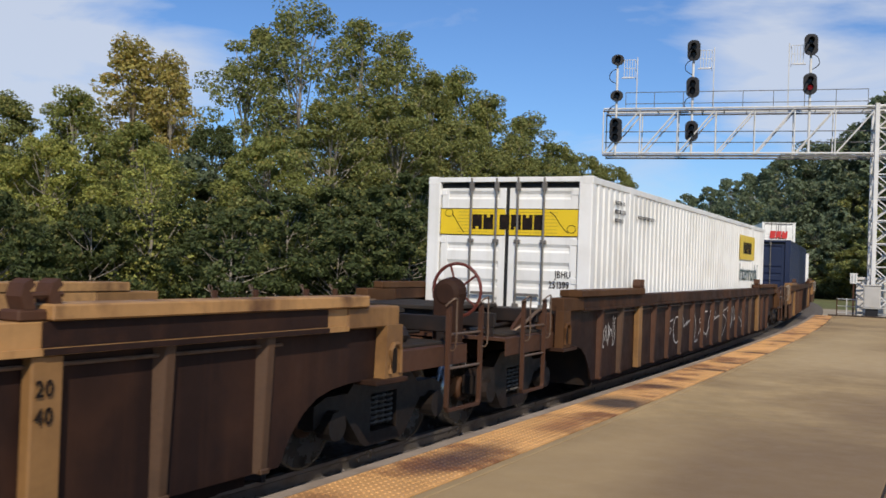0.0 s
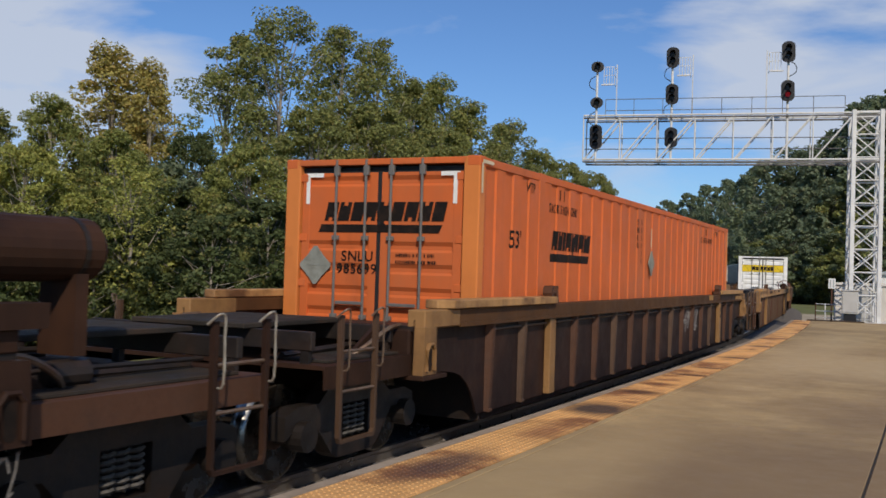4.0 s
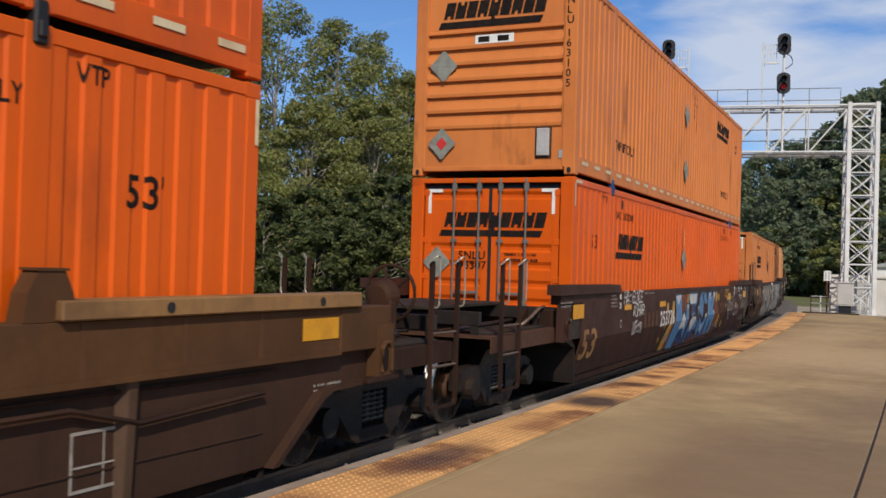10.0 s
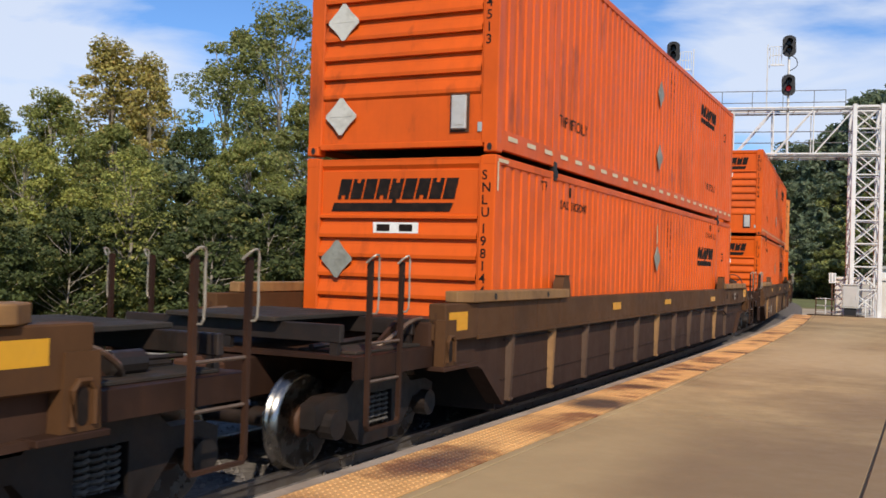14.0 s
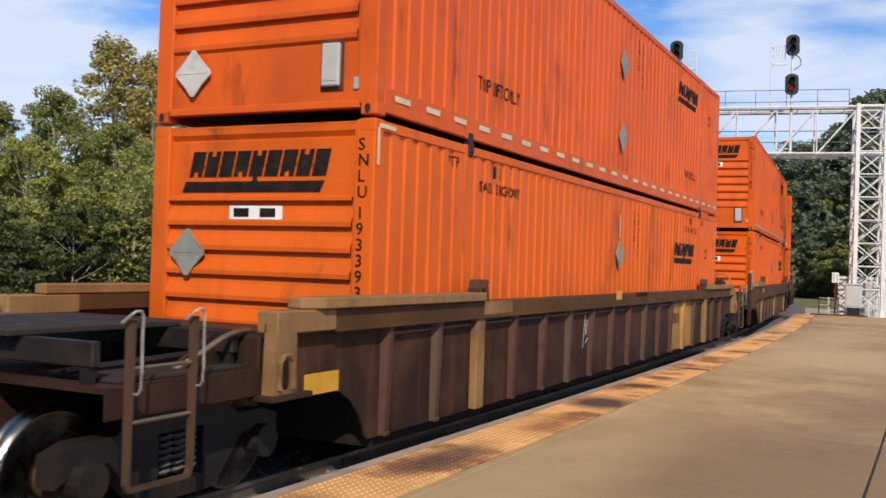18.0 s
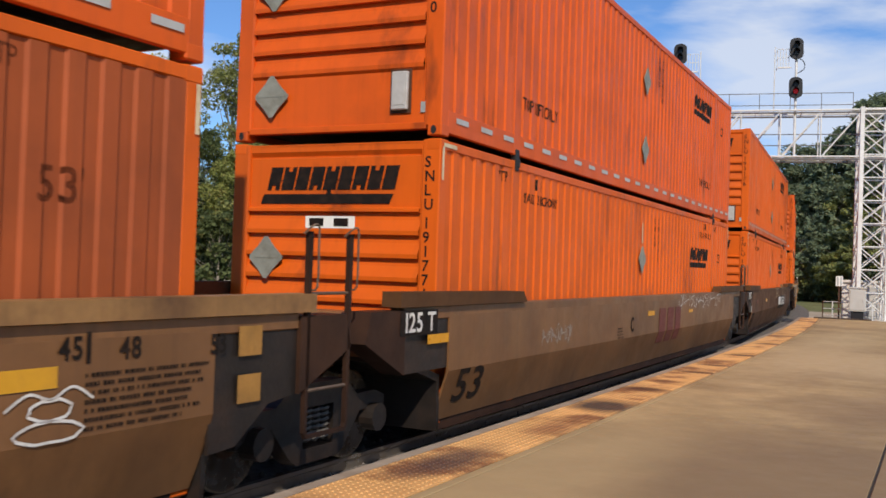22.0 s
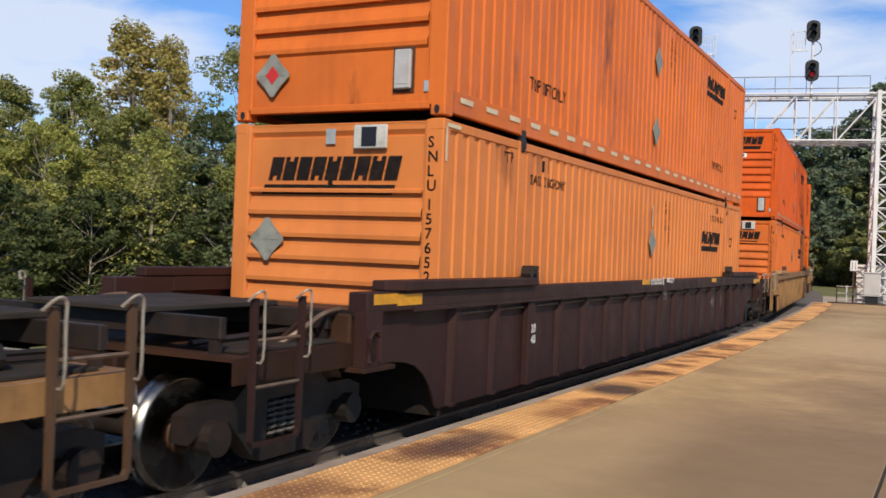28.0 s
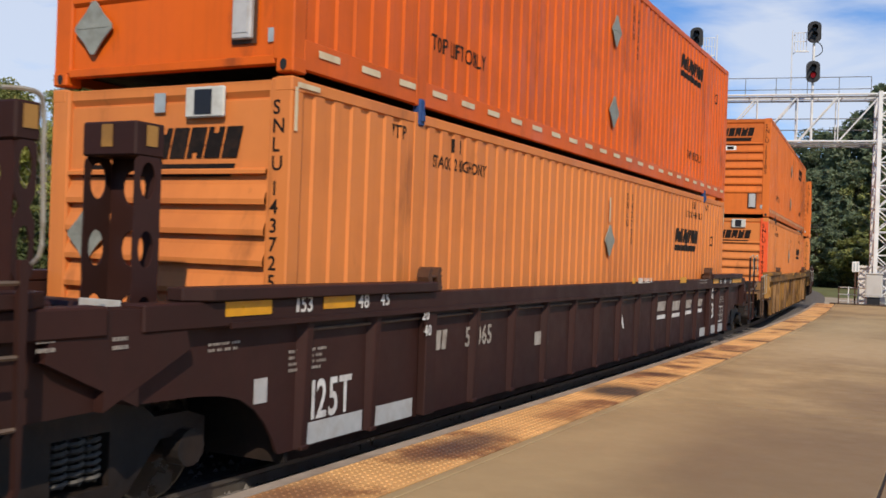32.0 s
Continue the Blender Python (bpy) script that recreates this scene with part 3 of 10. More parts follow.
def lathe(bm, prof, n=28, axis="y"):
    """A turned body: prof lists (distance along the axis, radius)."""
    rings = []
    for a, r in prof:
        ring = []
        for j in range(n):
            c, s = r * math.cos(2 * math.pi * j / n), r * math.sin(2 * math.pi * j / n)
            ring.append(bm.verts.new({"y": (c, a, s), "x": (a, c, s), "z": (c, s, a)}[axis]))
        rings.append(ring)
    for a, b in zip(rings, rings[1:]):
        for j in range(n):
            bm.faces.new((a[j], a[(j + 1) % n], b[(j + 1) % n], b[j]))
    bm.faces.new(rings[0][::-1])
    bm.faces.new(rings[-1])


GLYPHS = {}


def cut_glyphs(chars, weights):
    """Flat outlines of the built-in font, one mesh a character, a unit high."""
    made = {}
    for w in weights:
        for ch in chars:
            cu = bpy.data.curves.new("glyph", "FONT")
            cu.body, cu.size, cu.offset, cu.resolution_u, cu.extrude = ch, 1.0, w, 3, 0.001
            made[ch, w] = bpy.data.objects.new("glyph", cu)
            scene.collection.objects.link(made[ch, w])
    bpy.context.view_layer.update()
    graph = bpy.context.evaluated_depsgraph_get()
    for key, ob in made.items():
        me = bpy.data.meshes.new_from_object(ob.evaluated_get(graph))
        GLYPHS[key] = ([tuple(v.co) for v in me.vertices], [tuple(p.vertices) for p in me.polygons], max((v.co.x for v in me.vertices), default=0.3))
        bpy.data.meshes.remove(me)
    for ob in made.values():
        cu = ob.data
        bpy.data.objects.remove(ob)
        bpy.data.curves.remove(cu)


cut_glyphs("ABCDEFGHIJKLMNOPQRSTUVWXYZ0123456789'-/\"|adelmnort", (0.015,))


def lettering(text, h, squeeze=1.0, slant=0.0, thick=0.015):
    """Flat lettering, its capitals h high, in the xy plane, starting at the origin."""
    key = ("lettering", text, round(h, 4), squeeze, slant, thick)
    if key not in CACHE:
        size = h / 0.7
        verts, faces = [], []
        for row, line in enumerate(text.split("\n")):
            x, y = 0.0, -0.92 * size * row
            for ch in line:
                if ch == " ":
                    x += 0.3 * size
                    continue
                vs, fs, wide = GLYPHS[ch, thick]
                n = len(verts)
                verts += [((x + vx * size + slant * vy * size) * squeeze, y + vy * size, vz) for vx, vy, vz in vs]
                faces += [tuple(n + q for q in f) for f in fs]
                x += (wide + 0.07) * size
        me = bpy.data.meshes.new("lettering")
        me.from_pydata(verts, [], faces)
        CACHE[key] = me
    return CACHE[key]


SIDE = Matrix(((1, 0, 0, 0), (0, 0, -1, 0), (0, 1, 0, 0), (0, 0, 0, 1)))      # flat work on the platform side of a car
REAR = Matrix(((0, 0, -1, 0), (-1, 0, 0, 0), (0, 1, 0, 0), (0, 0, 0, 1)))     # flat work on the rear end of a car


def on_side(x, y, z):
    return Matrix.Translation((x, y, z)) @ SIDE


def on_rear(x, y, z):
    return Matrix.Translation((x, y, z)) @ REAR


def ribbon(bm, pts, width, z=0.0, close=False):
    """A flat painted stroke along the points of the xy plane."""
    n = len(pts)
    rows = []
    for i in range(n):
        a, b = pts[(i - 1) % n if close else max(i - 1, 0)], pts[(i + 1) % n if close else min(i + 1, n - 1)]
        d = Vector((b[0] - a[0], b[1] - a[1]))
        d = d.normalized() if d.length > 1e-6 else Vector((1, 0))
        q = Vector((-d.y, d.x)) * width / 2
        rows.append((bm.verts.new((pts[i][0] + q.x, pts[i][1] + q.y, z)), bm.verts.new((pts[i][0] - q.x, pts[i][1] - q.y, z))))
    for i in range(n if close else n - 1):
        a, b = rows[i], rows[(i + 1) % n]
        bm.faces.new((a[0], a[1], b[1], b[0]))


def spline(ctrl, steps=6):
    out = []
    n = len(ctrl)
    for i in range(n - 1):
        p0, p1, p2, p3 = ctrl[max(i - 1, 0)], ctrl[i], ctrl[i + 1], ctrl[min(i + 2, n - 1)]
        for k in range(steps):
            t = k / steps
            out.append(tuple(0.5 * (2 * b + (c - a) * t + (2 * a - 5 * b + 4 * c - d) * t * t + (3 * b - a - 3 * c + d) * t ** 3) for a, b, c, d in zip(p0, p1, p2, p3)))
    out.append(ctrl[-1])
    return out


def panel_poly(bm, poly, z=0.0):
    bm.faces.new([bm.verts.new((x, y, z)) for x, y in poly])


# ---- the track's line: nearly straight past the platform, then bending left ----
ASIDE = 5.835
BENDS = ((-2.2, 0.0), (0, 0.00025), (35, 0.00417), (38, 0.0012), (54, 0.0012), (60, 0.0045), (84, 0.0062), (92, 0.0040), (98, 0.0005))
STEP = 0.25
LINE_S = np.arange(-400.0, 520.0, STEP)
LINE_K = np.interp(LINE_S, [q[0] for q in BENDS], [q[1] for q in BENDS])
LINE_T = np.cumsum(LINE_K) * STEP
LINE_X, LINE_Y = -np.cumsum(np.sin(LINE_T)) * STEP, np.cumsum(np.cos(LINE_T)) * STEP
_i0 = int(np.argmin(np.abs(LINE_S)))
LINE_X, LINE_Y = LINE_X - LINE_X[_i0] - ASIDE, LINE_Y - LINE_Y[_i0]


def line_at(s, right=0.0):
    """Place and heading (radians left of +y) at s metres along the track, right metres to its right."""
    x, y, t = np.interp(s, LINE_S, LINE_X), np.interp(s, LINE_S, LINE_Y), np.interp(s, LINE_S, LINE_T)
    return float(x + right * math.cos(t)), float(y + right * math.sin(t)), float(t)


def along(bm, s0, s1, step, section):
    """Sweep a section of (right, z) along the track."""
    n = max(1, round((s1 - s0) / step))
    rings = []
    for i in range(n + 1):
        s = s0 + (s1 - s0) * i / n
        rings.append([bm.verts.new((*line_at(s, r)[:2], z)) for r, z in section])
    for a, b in zip(rings, rings[1:]):
        for j in range(len(section) - 1):
            bm.faces.new((a[j], a[j + 1], b[j + 1], b[j]))
    bm.faces.new(rings[0])
    bm.faces.new(rings[-1][::-1])


def polar(az, dist):
    """The plan place at az degrees left of the platform's direction, dist metres off."""
    return -dist * math.sin(radians(az)), dist * math.cos(radians(az))


PLAT = 0.357

# ---- ground, track, platform ----
bm = bmesh.new()
N = 60
xs = [-900 + 1800 * (i / N) for i in range(N + 1)]
for j in range(N + 1):
    for i in range(N + 1):
        u, v = (i / N * 2 - 1), (j / N * 2 - 1)
        x, y = 1400 * u * abs(u), 1400 * v * abs(v)
        bm.verts.new((x, y, -0.42 + 0.12 * noise.noise((x * 0.05, y * 0.05, 0))))
bm.verts.ensure_lookup_table()
for j in range(N):
    for i in range(N):
        a = j * (N + 1) + i
        bm.faces.new([bm.verts[q] for q in (a, a + 1, a + N + 2, a + N + 1)])
ground = part("ground", finish(bm, "ground", True), M["grass"], None)
tagged(ground, "dry grassy ground reaching to the woods", "ground", kind="structure")

bm = bmesh.new()
along(bm, -120, 300, 3.0, [(-5.2, -0.5), (-3.4, -0.20), (-1.5, -0.13), (1.6, -0.13), (2.02, -0.16), (2.02, -0.5)])
bed = part("track_bed", bm, M["ballast"], None)
tagged(bed, "dark oily stone ballast under the rails", "track bed", kind="structure")

rng = random.Random(5)
bm = bmesh.new()
for _ in range(5200):
    s, r = rng.uniform(-3, 26), rng.uniform(-3.2, 1.98)
    x, y, t = line_at(s, r)
    q = rng.uniform(0.018, 0.042)
    c = Vector((x, y, -0.125))
    vs = [bm.verts.new(c + Vector((rng.uniform(0.6, 1.2) * q * a, rng.uniform(0.6, 1.2) * q * b, rng.uniform(0.5, 1.1) * q * h))) for a, b, h in
          ((1, 0, 0), (0, 1, 0), (-1, 0, 0), (0, -1, 0), (0, 0, 1))]
    for i in range(4):
        bm.faces.new((vs[i], vs[(i + 1) % 4], vs[4]))
stones = part("ballast_stones", bm, M["ballast"], None)
tagged(stones, "loose grey ballast stones between the rails", "ballast", kind="stuff")

for side in (-1, 1):
    bm = bmesh.new()
    c = side * 0.753
    along(bm, -120, 300, 1.5, [(c - 0.07, -0.17), (c - 0.07, -0.155), (c - 0.012, -0.14), (c - 0.012, -0.05), (c - 0.036, -0.035), (c - 0.034, -0.002), (c - 0.02, 0.0),
                               (c + 0.02, 0.0), (c + 0.034, -0.002), (c + 0.036, -0.035), (c + 0.012, -0.05), (c + 0.012, -0.14), (c + 0.07, -0.155), (c + 0.07, -0.17)])
    rail = part("rail", bm, M["rail"], None)
    tagged(rail, "steel running rail on timber ties", "rail", "running rails", "structure")
tie_root = tagged(new("ties"), "dark timber ties bedded in the ballast", "railway ties", kind="structure")
tie_mesh = cached("tie", lambda b: box(b, -0.11, 0.11, -1.3, 1.3, -0.30, -0.155, 0.015))
for i in range(230):
    x, y, t = line_at(-8 + i * 0.54)
    part("tie", tie_mesh, M["tie"], tie_root, at=Matrix.Translation((x, y, 0)) @ Matrix.Rotation(t + math.pi / 2, 4, "Z"))

P_START, P_END = -14.0, 38.9
platform = tagged(new("platform"), "low concrete station platform curving beside the track", "platform", kind="structure")
bm = bmesh.new()
along(bm, P_START, P_END, 0.5, [(2.03, -0.6), (2.03, PLAT - 0.012), (2.045, PLAT), (2.152, PLAT), (2.152, -0.6)])
part("platform_edge", bm, M["edge"], platform, "grey concrete nosing with chipped edge")
bm = bmesh.new()
along(bm, P_START, P_END, 0.5, [(2.152, -0.6), (2.152, PLAT - 0.03), (2.790, PLAT - 0.03), (2.790, -0.6)])
part("tile_bed", bm, M["joint"], platform)
cuts = [P_START, -2.0, 10.2, 22.4, 31.0, P_END]
for a, b in zip(cuts, cuts[1:]):
    for r0, r1 in ((2.876, 5.372), (5.392, 8.2)):
        bm = bmesh.new()
        along(bm, a + 0.006, b - 0.006, 0.5, [(r0, -0.6), (r0, PLAT - 0.006), (r0 + 0.006, PLAT), (r1 - 0.006, PLAT), (r1, PLAT - 0.006), (r1, -0.6)])
        part("slab", bm, M["concrete"], platform)
bm = bmesh.new()
along(bm, P_START, P_END - 0.01, 0.5, [(2.786, -0.6), (2.786, PLAT - 0.004), (2.794, PLAT + 0.002), (2.860, PLAT + 0.002), (2.866, PLAT - 0.004), (2.866, -0.6)])
part("tile_border", bm, M["concrete"], platform, "narrow concrete border along the tactile tiles")
bm = bmesh.new()
along(bm, P_START, P_END - 0.02, 0.5, [(2.862, -0.5), (2.862, PLAT - 0.012), (2.880, PLAT - 0.012), (2.880, -0.5)])
part("joint", bm, M["joint"], platform)
bm = bmesh.new()
along(bm, P_START, P_END - 0.02, 0.5, [(5.37, -0.5), (5.37, PLAT - 0.010), (5.394, PLAT - 0.010), (5.394, -0.5)])
part("joint", bm, M["joint"], platform)
bm = bmesh.new()
along(bm, P_END, P_END + 0.14, 0.14, [(2.6, -0.6), (2.6, PLAT + 0.05), (4.6, PLAT + 0.05), (4.6, -0.6)])
part("end_curb", bm, M["tie"], platform, "dark timber curb across the platform end")


def tile_mesh(b):
    box(b, -0.304, 0.304, -0.304, 0.304, -0.02, 0.0, 0.004)
    for i in range(10):
        for j in range(10):
            x, y = -0.274 + i * 0.0609, -0.274 + j * 0.0609
            lo = [b.verts.new((x + 0.0125 * c, y + 0.0125 * s, 0.0)) for c, s in ((1, 0), (.5, .87), (-.5, .87), (-1, 0), (-.5, -.87), (.5, -.87))]
            hi = [b.verts.new((x + 0.007 * c, y + 0.007 * s, 0.006)) for c, s in ((1, 0), (.5, .87), (-.5, .87), (-1, 0), (-.5, -.87), (.5, -.87))]
            for k in range(6):
                b.faces.new((lo[k], lo[(k + 1) % 6], hi[(k + 1) % 6], hi[k]))
            b.faces.new(hi)


tile = cached("tile", tile_mesh)
i, s = 0, -5.0
while s < P_END - 0.3:
    x, y, t = line_at(s, 2.461)
    part("tile", tile, M["tactile"], platform, at=Matrix.Translation((x, y, PLAT)) @ Matrix.Rotation(t, 4, "Z") @ Matrix.Rotation((i * 7 % 4) * math.pi / 2, 4, "Z"))
    s += 0.6125
    i += 1


# ---- rolling stock ----
def truck(parent, x):
    """A two-axle freight truck; its side frames, springs and wheelsets."""
    def bolster(b):
        box(b, -0.16, 0.16, -1.0, 1.0, 0.42, 0.66, 0.03)
        lathe(b, [(0.66, 0.2), (0.76, 0.18)], 16, "z")
    t = part("truck", cached("truck", bolster), M["steel"], parent, at=(x, 0, 0))

    def frame_side(b):
        poly = [(-1.12, 0.40), (-1.12, 0.60), (-0.95, 0.66), (-0.62, 0.66), (-0.42, 0.82), (0.42, 0.82), (0.62, 0.66), (0.95, 0.66), (1.12, 0.60), (1.12, 0.40), (0.92, 0.50), (0.68, 0.50),
                (0.40, 0.20), (0.30, 0.15), (-0.30, 0.15), (-0.40, 0.20), (-0.68, 0.50), (-0.92, 0.50)]
        inner = [(-0.23, 0.27), (0.23, 0.27), (0.23, 0.62), (-0.23, 0.62)]
        for y0, y1 in ((-0.08, 0.08),):
            a = [b.verts.new((px, y0, pz)) for px, pz in poly]
            c = [b.verts.new((px, y1, pz)) for px, pz in poly]
            n = len(poly)
            for i in range(n):
                b.faces.new((a[i], c[i], c[(i + 1) % n], a[(i + 1) % n]))
        # cheeks left and right of the spring opening
        for s in (-1, 1):
            for y in (-0.08, 0.08):
                ring = [(0.23, 0.27), (0.30, 0.15), (0.40, 0.20), (0.68, 0.50), (0.92, 0.50), (1.12, 0.40), (1.12, 0.60), (0.95, 0.66), (0.62, 0.66), (0.42, 0.82), (0.23, 0.62)]
                b.faces.new([b.verts.new((s * px, y, pz)) for px, pz in ring])
        for y in (-0.08, 0.08):
            b.faces.new([b.verts.new((px, y, pz)) for px, pz in ((-0.23, 0.27), (-0.30, 0.15), (0.30, 0.15), (0.23, 0.27))])
            b.faces.new([b.verts.new((px, y, pz)) for px, pz in ((-0.23, 0.62), (0.23, 0.62), (0.42, 0.82), (-0.42, 0.82))])
        for i in range(4):
            (x0, z0), (x1, z1) = inner[i], inner[(i + 1) % 4]
            b.faces.new([b.verts.new(q) for q in ((x0, -0.08, z0), (x1, -0.08, z1), (x1, 0.08, z1), (x0, 0.08, z0))])
        for s in (-0.89, 0.89):
            lathe_at(b, s, -0.17, -0.02, 0.13, 0.42)
    for y in (-1.0, 1.0):
        part("side_frame", cached("side_frame", frame_side), M["steel"], t, at=pose(0, y, 0, 0, 0, 0 if y < 0 else 180))

    def coil(b):
        pts = [(0.054 * math.cos(a), 0.054 * math.sin(a), 0.29 + 0.047 * a / (2 * math.pi)) for a in [i * math.pi / 5 for i in range(64)]]
        rod(b, pts, 0.016, 4)
    for y in (-1.02, 1.02):
        for sx in (-0.13, 0.0, 0.13):
            part("spring", cached("spring", coil), M["spring"], t, "bare steel coil spring", at=(sx, y, 0.02))
    if "wheelset" not in CACHE:
        b = bmesh.new()
        lathe(b, [(-1.08, 0.075), (-0.9, 0.08), (-0.8, 0.09), (0.8, 0.09), (0.9, 0.08), (1.08, 0.075)], 16)
        for y in (-1, 1):
            for prof, slot in (([(-0.045, 0.36), (-0.055, 0.40), (-0.055, 0.418), (0.03, 0.421), (0.045, 0.432), (0.058, 0.446), (0.072, 0.446), (0.080, 0.43), (0.080, 0.36)], 1),
                               ([(-0.03, 0.37), (-0.025, 0.33), (0.02, 0.26), (0.03, 0.16), (-0.07, 0.14), (-0.085, 0.12), (-0.085, 0.05), (0.09, 0.05), (0.09, 0.13), (0.05, 0.17),
                                 (0.045, 0.26), (0.02, 0.33), (0.03, 0.37)], 2)):
                n = len(b.faces)
                lathe(b, [(y * (0.755 - q), r) for q, r in prof], 36)
                b.faces.ensure_lookup_table()
                for f in b.faces[n:]:
                    f.material_index = slot
        CACHE["wheelset"] = finish(b, "wheelset", True)
        for k in ("steel", "bright_steel", "wheel_plate"):
            CACHE["wheelset"].materials.append(M[k])
    sets = [part("wheelset", CACHE["wheelset"], M["steel"], t, "wheels with polished treads", at=(sx, 0, 0.42)) for sx in (-0.89, 0.89)]
    return sets


def lathe_at(b, x, y0, y1, r, z):
    n = 14
    a = [b.verts.new((x + r * math.cos(2 * math.pi * j / n), y0, z + r * math.sin(2 * math.pi * j / n))) for j in range(n)]
    c = [b.verts.new((x + r * math.cos(2 * math.pi * j / n), y1, z + r * math.sin(2 * math.pi * j / n))) for j in range(n)]
    for j in range(n):
        b.faces.new((a[j], a[(j + 1) % n], c[(j + 1) % n], c[j]))
    b.faces.new(a[::-1])
    b.faces.new(c)


WHEELS = []       # (wheelset, centre of its car, way of its axle from that centre)


def holed_plate(b, w, z0, z1, holes, wide=1.0, thick=0.012, n=20):
    """An upright plate in the xz plane, cut by a column of oval openings."""
    cuts = [z0] + [(p + q) / 2 for p, q in zip(holes, holes[1:])] + [z1]
    for c, lo, hi in zip(holes, cuts, cuts[1:]):
        rings = []
        for y in (-thick / 2, thick / 2):
            inner, outer = [], []
            for i in range(n):
                a = 2 * math.pi * (i + 0.5) / n
                dx, dz = math.cos(a), math.sin(a)
                k = min(w / 2 / abs(dx), (hi - c if dz > 0 else c - lo) / abs(dz))
                inner.append(b.verts.new((0.070 * wide * dx, y, c + 0.125 * dz)))
                outer.append(b.verts.new((k * dx, y, c + k * dz)))
            rings.append((inner, outer))
        for i in range(n):
            j = (i + 1) % n
            (f_in, f_out), (g_in, g_out) = rings
            b.faces.new((f_in[i], f_out[i], f_out[j], f_in[j]))
            b.faces.new((g_in[j], g_out[j], g_out[i], g_in[i]))
            b.faces.new((f_in[j], g_in[j], g_in[i], f_in[i]))
            b.faces.new((f_out[i], g_out[i], g_out[j], f_out[j]))


def side_outline(long_end, arch):
    """Half outline of a well car's side sheet, from mid-length to its end."""
    if arch:
        return [(0, 0.29), (8.24, 0.29), (8.27, 0.32), (8.32, 0.42), (8.41, 0.54), (8.54, 0.66), (8.70, 0.75), (8.90, 0.80), (9.15, 0.825), (long_end, 0.84), (long_end, 1.36), (0, 1.36)]
    return [(0, 0.29), (8.10, 0.29), (8.72, 0.76), (8.84, 0.80), (long_end, 0.84), (long_end, 1.36), (0, 1.36)]


def well_car(spec):
    """One unit of a double-stack well car. spec: its kind, paints and marks."""
    kind, cx = spec["kind"], spec["at"]
    paint, top, post = M[spec["paint"]], M[spec.get("top", spec["paint"])], M[spec.get("post", spec["paint"])]
    root = tagged(new("well_car"), spec["label"], "freight car", "cars of the train")
    smooth = kind == "smooth"
    end = 9.05 if smooth else 9.75
    half = 11.72
    joints = spec.get("joint", ())     # ends that share a truck with the next unit
    y_sheet = 1.46 if smooth else 1.40
    chord_lo = {"ribbed": 1.30, "deep": 1.10, "smooth": 1.34}[kind]

    def sheet(b):
        right = side_outline(end, kind != "deep" and not smooth)
        if smooth:
            poly = [(-8.09, 0.29), (8.06, 0.29), (8.09, 0.50), (8.10, 0.62), (8.10, 1.36), (-8.09, 1.36)]
        else:
            poly = right + [(-x, z) for x, z in right[::-1][1:-1]]
        prism(b, poly, -0.012, 0.012)
        if smooth:
            bmesh.ops.bisect_plane(b, geom=b.verts[:] + b.edges[:] + b.faces[:], plane_co=(0, 0, 0.80), plane_no=(0, 0, 1))
            for v in b.verts:
                if v.co.z < 0.80:
                    v.co.y += (0.80 - v.co.z) * 0.30
    for y in (-1, 1):
        part("side_sheet", cached(("side_sheet", kind), sheet), paint, root, at=pose(0, y * y_sheet, 0, 0, 0, 0 if y < 0 else 180))

    if smooth:
        for y in (-1, 1):
            for sx, ring in ((1, [(8.08, 0.52), (8.36, 0.54), (8.72, 0.80), (end, 0.84), (end, 1.36), (8.08, 1.36)]), (-1, [(8.075, 0.84), (end, 0.84), (end, 1.36), (8.075, 1.36)])):
                part("end_panel", cached(("end_panel", sx, y), lambda b: prism(b, [(sx * q, z) for q, z in ring], *sorted((y * 1.452, y * 1.425)))), M["steel"], root, "dark recessed end panel")

    def chord(b):
        if smooth:
            box(b, -end, end, -0.05, 0.10, 1.33, 1.46, 0.01)
        else:
            e = end - 0.80
            box(b, -e, e, -0.075, 0.11, chord_lo, 1.455, 0.008)
            box(b, -e, e, -0.095, -0.07, chord_lo - 0.03, chord_lo + 0.01)
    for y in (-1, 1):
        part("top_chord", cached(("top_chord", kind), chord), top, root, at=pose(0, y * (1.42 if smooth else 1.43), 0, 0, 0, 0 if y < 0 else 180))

    if not smooth:
        for y in (-1, 1):
            for sx in (-1, 1):
                x0, x1 = sorted((sx * (end - 0.80), sx * end))
                part("chord_end", cached(("chord_end", kind, sx), lambda b: box(b, x0, x1, -0.082, 0.11, chord_lo - 0.02, 1.455, 0.012)), M[spec.get("tip", "chord")], root, at=pose(0, y * 1.43, 0, 0, 0, 0) if y < 0 else Matrix.Translation((0, 1.40, 0)))

    def cover(b):
        if smooth:
            poly = [(6.1, 1.46), (6.22, 1.585), (9.2, 1.60), (9.2, 1.46)]
            prism(b, poly, -0.10, 0.10)
        else:
            tip = 1.575 if kind == "deep" else 1.548
            plan_prism(b, [(6.05, -0.13), (9.18, -0.13), (9.36, -0.02), (9.36, 0.12), (6.05, 0.12)], 1.458, tip)
            bmesh.ops.bevel(b, geom=b.edges[:], offset=0.01, segments=1, affect="EDGES", profile=0.5)
    for y in (-1, 1):
        for sx in (-1, 1):
            m = pose(0, y * (1.42 if smooth else 1.43), 0) @ Matrix.Diagonal((sx, -y, 1, 1))
            me = cached(("guide", kind), cover)
            k2 = ("guide", kind, sx, y)
            if k2 not in CACHE:
                CACHE[k2] = me.copy()
                CACHE[k2].transform(m)
                if sx * -y < 0:
                    CACHE[k2].flip_normals()
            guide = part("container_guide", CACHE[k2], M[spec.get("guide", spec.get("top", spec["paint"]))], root)
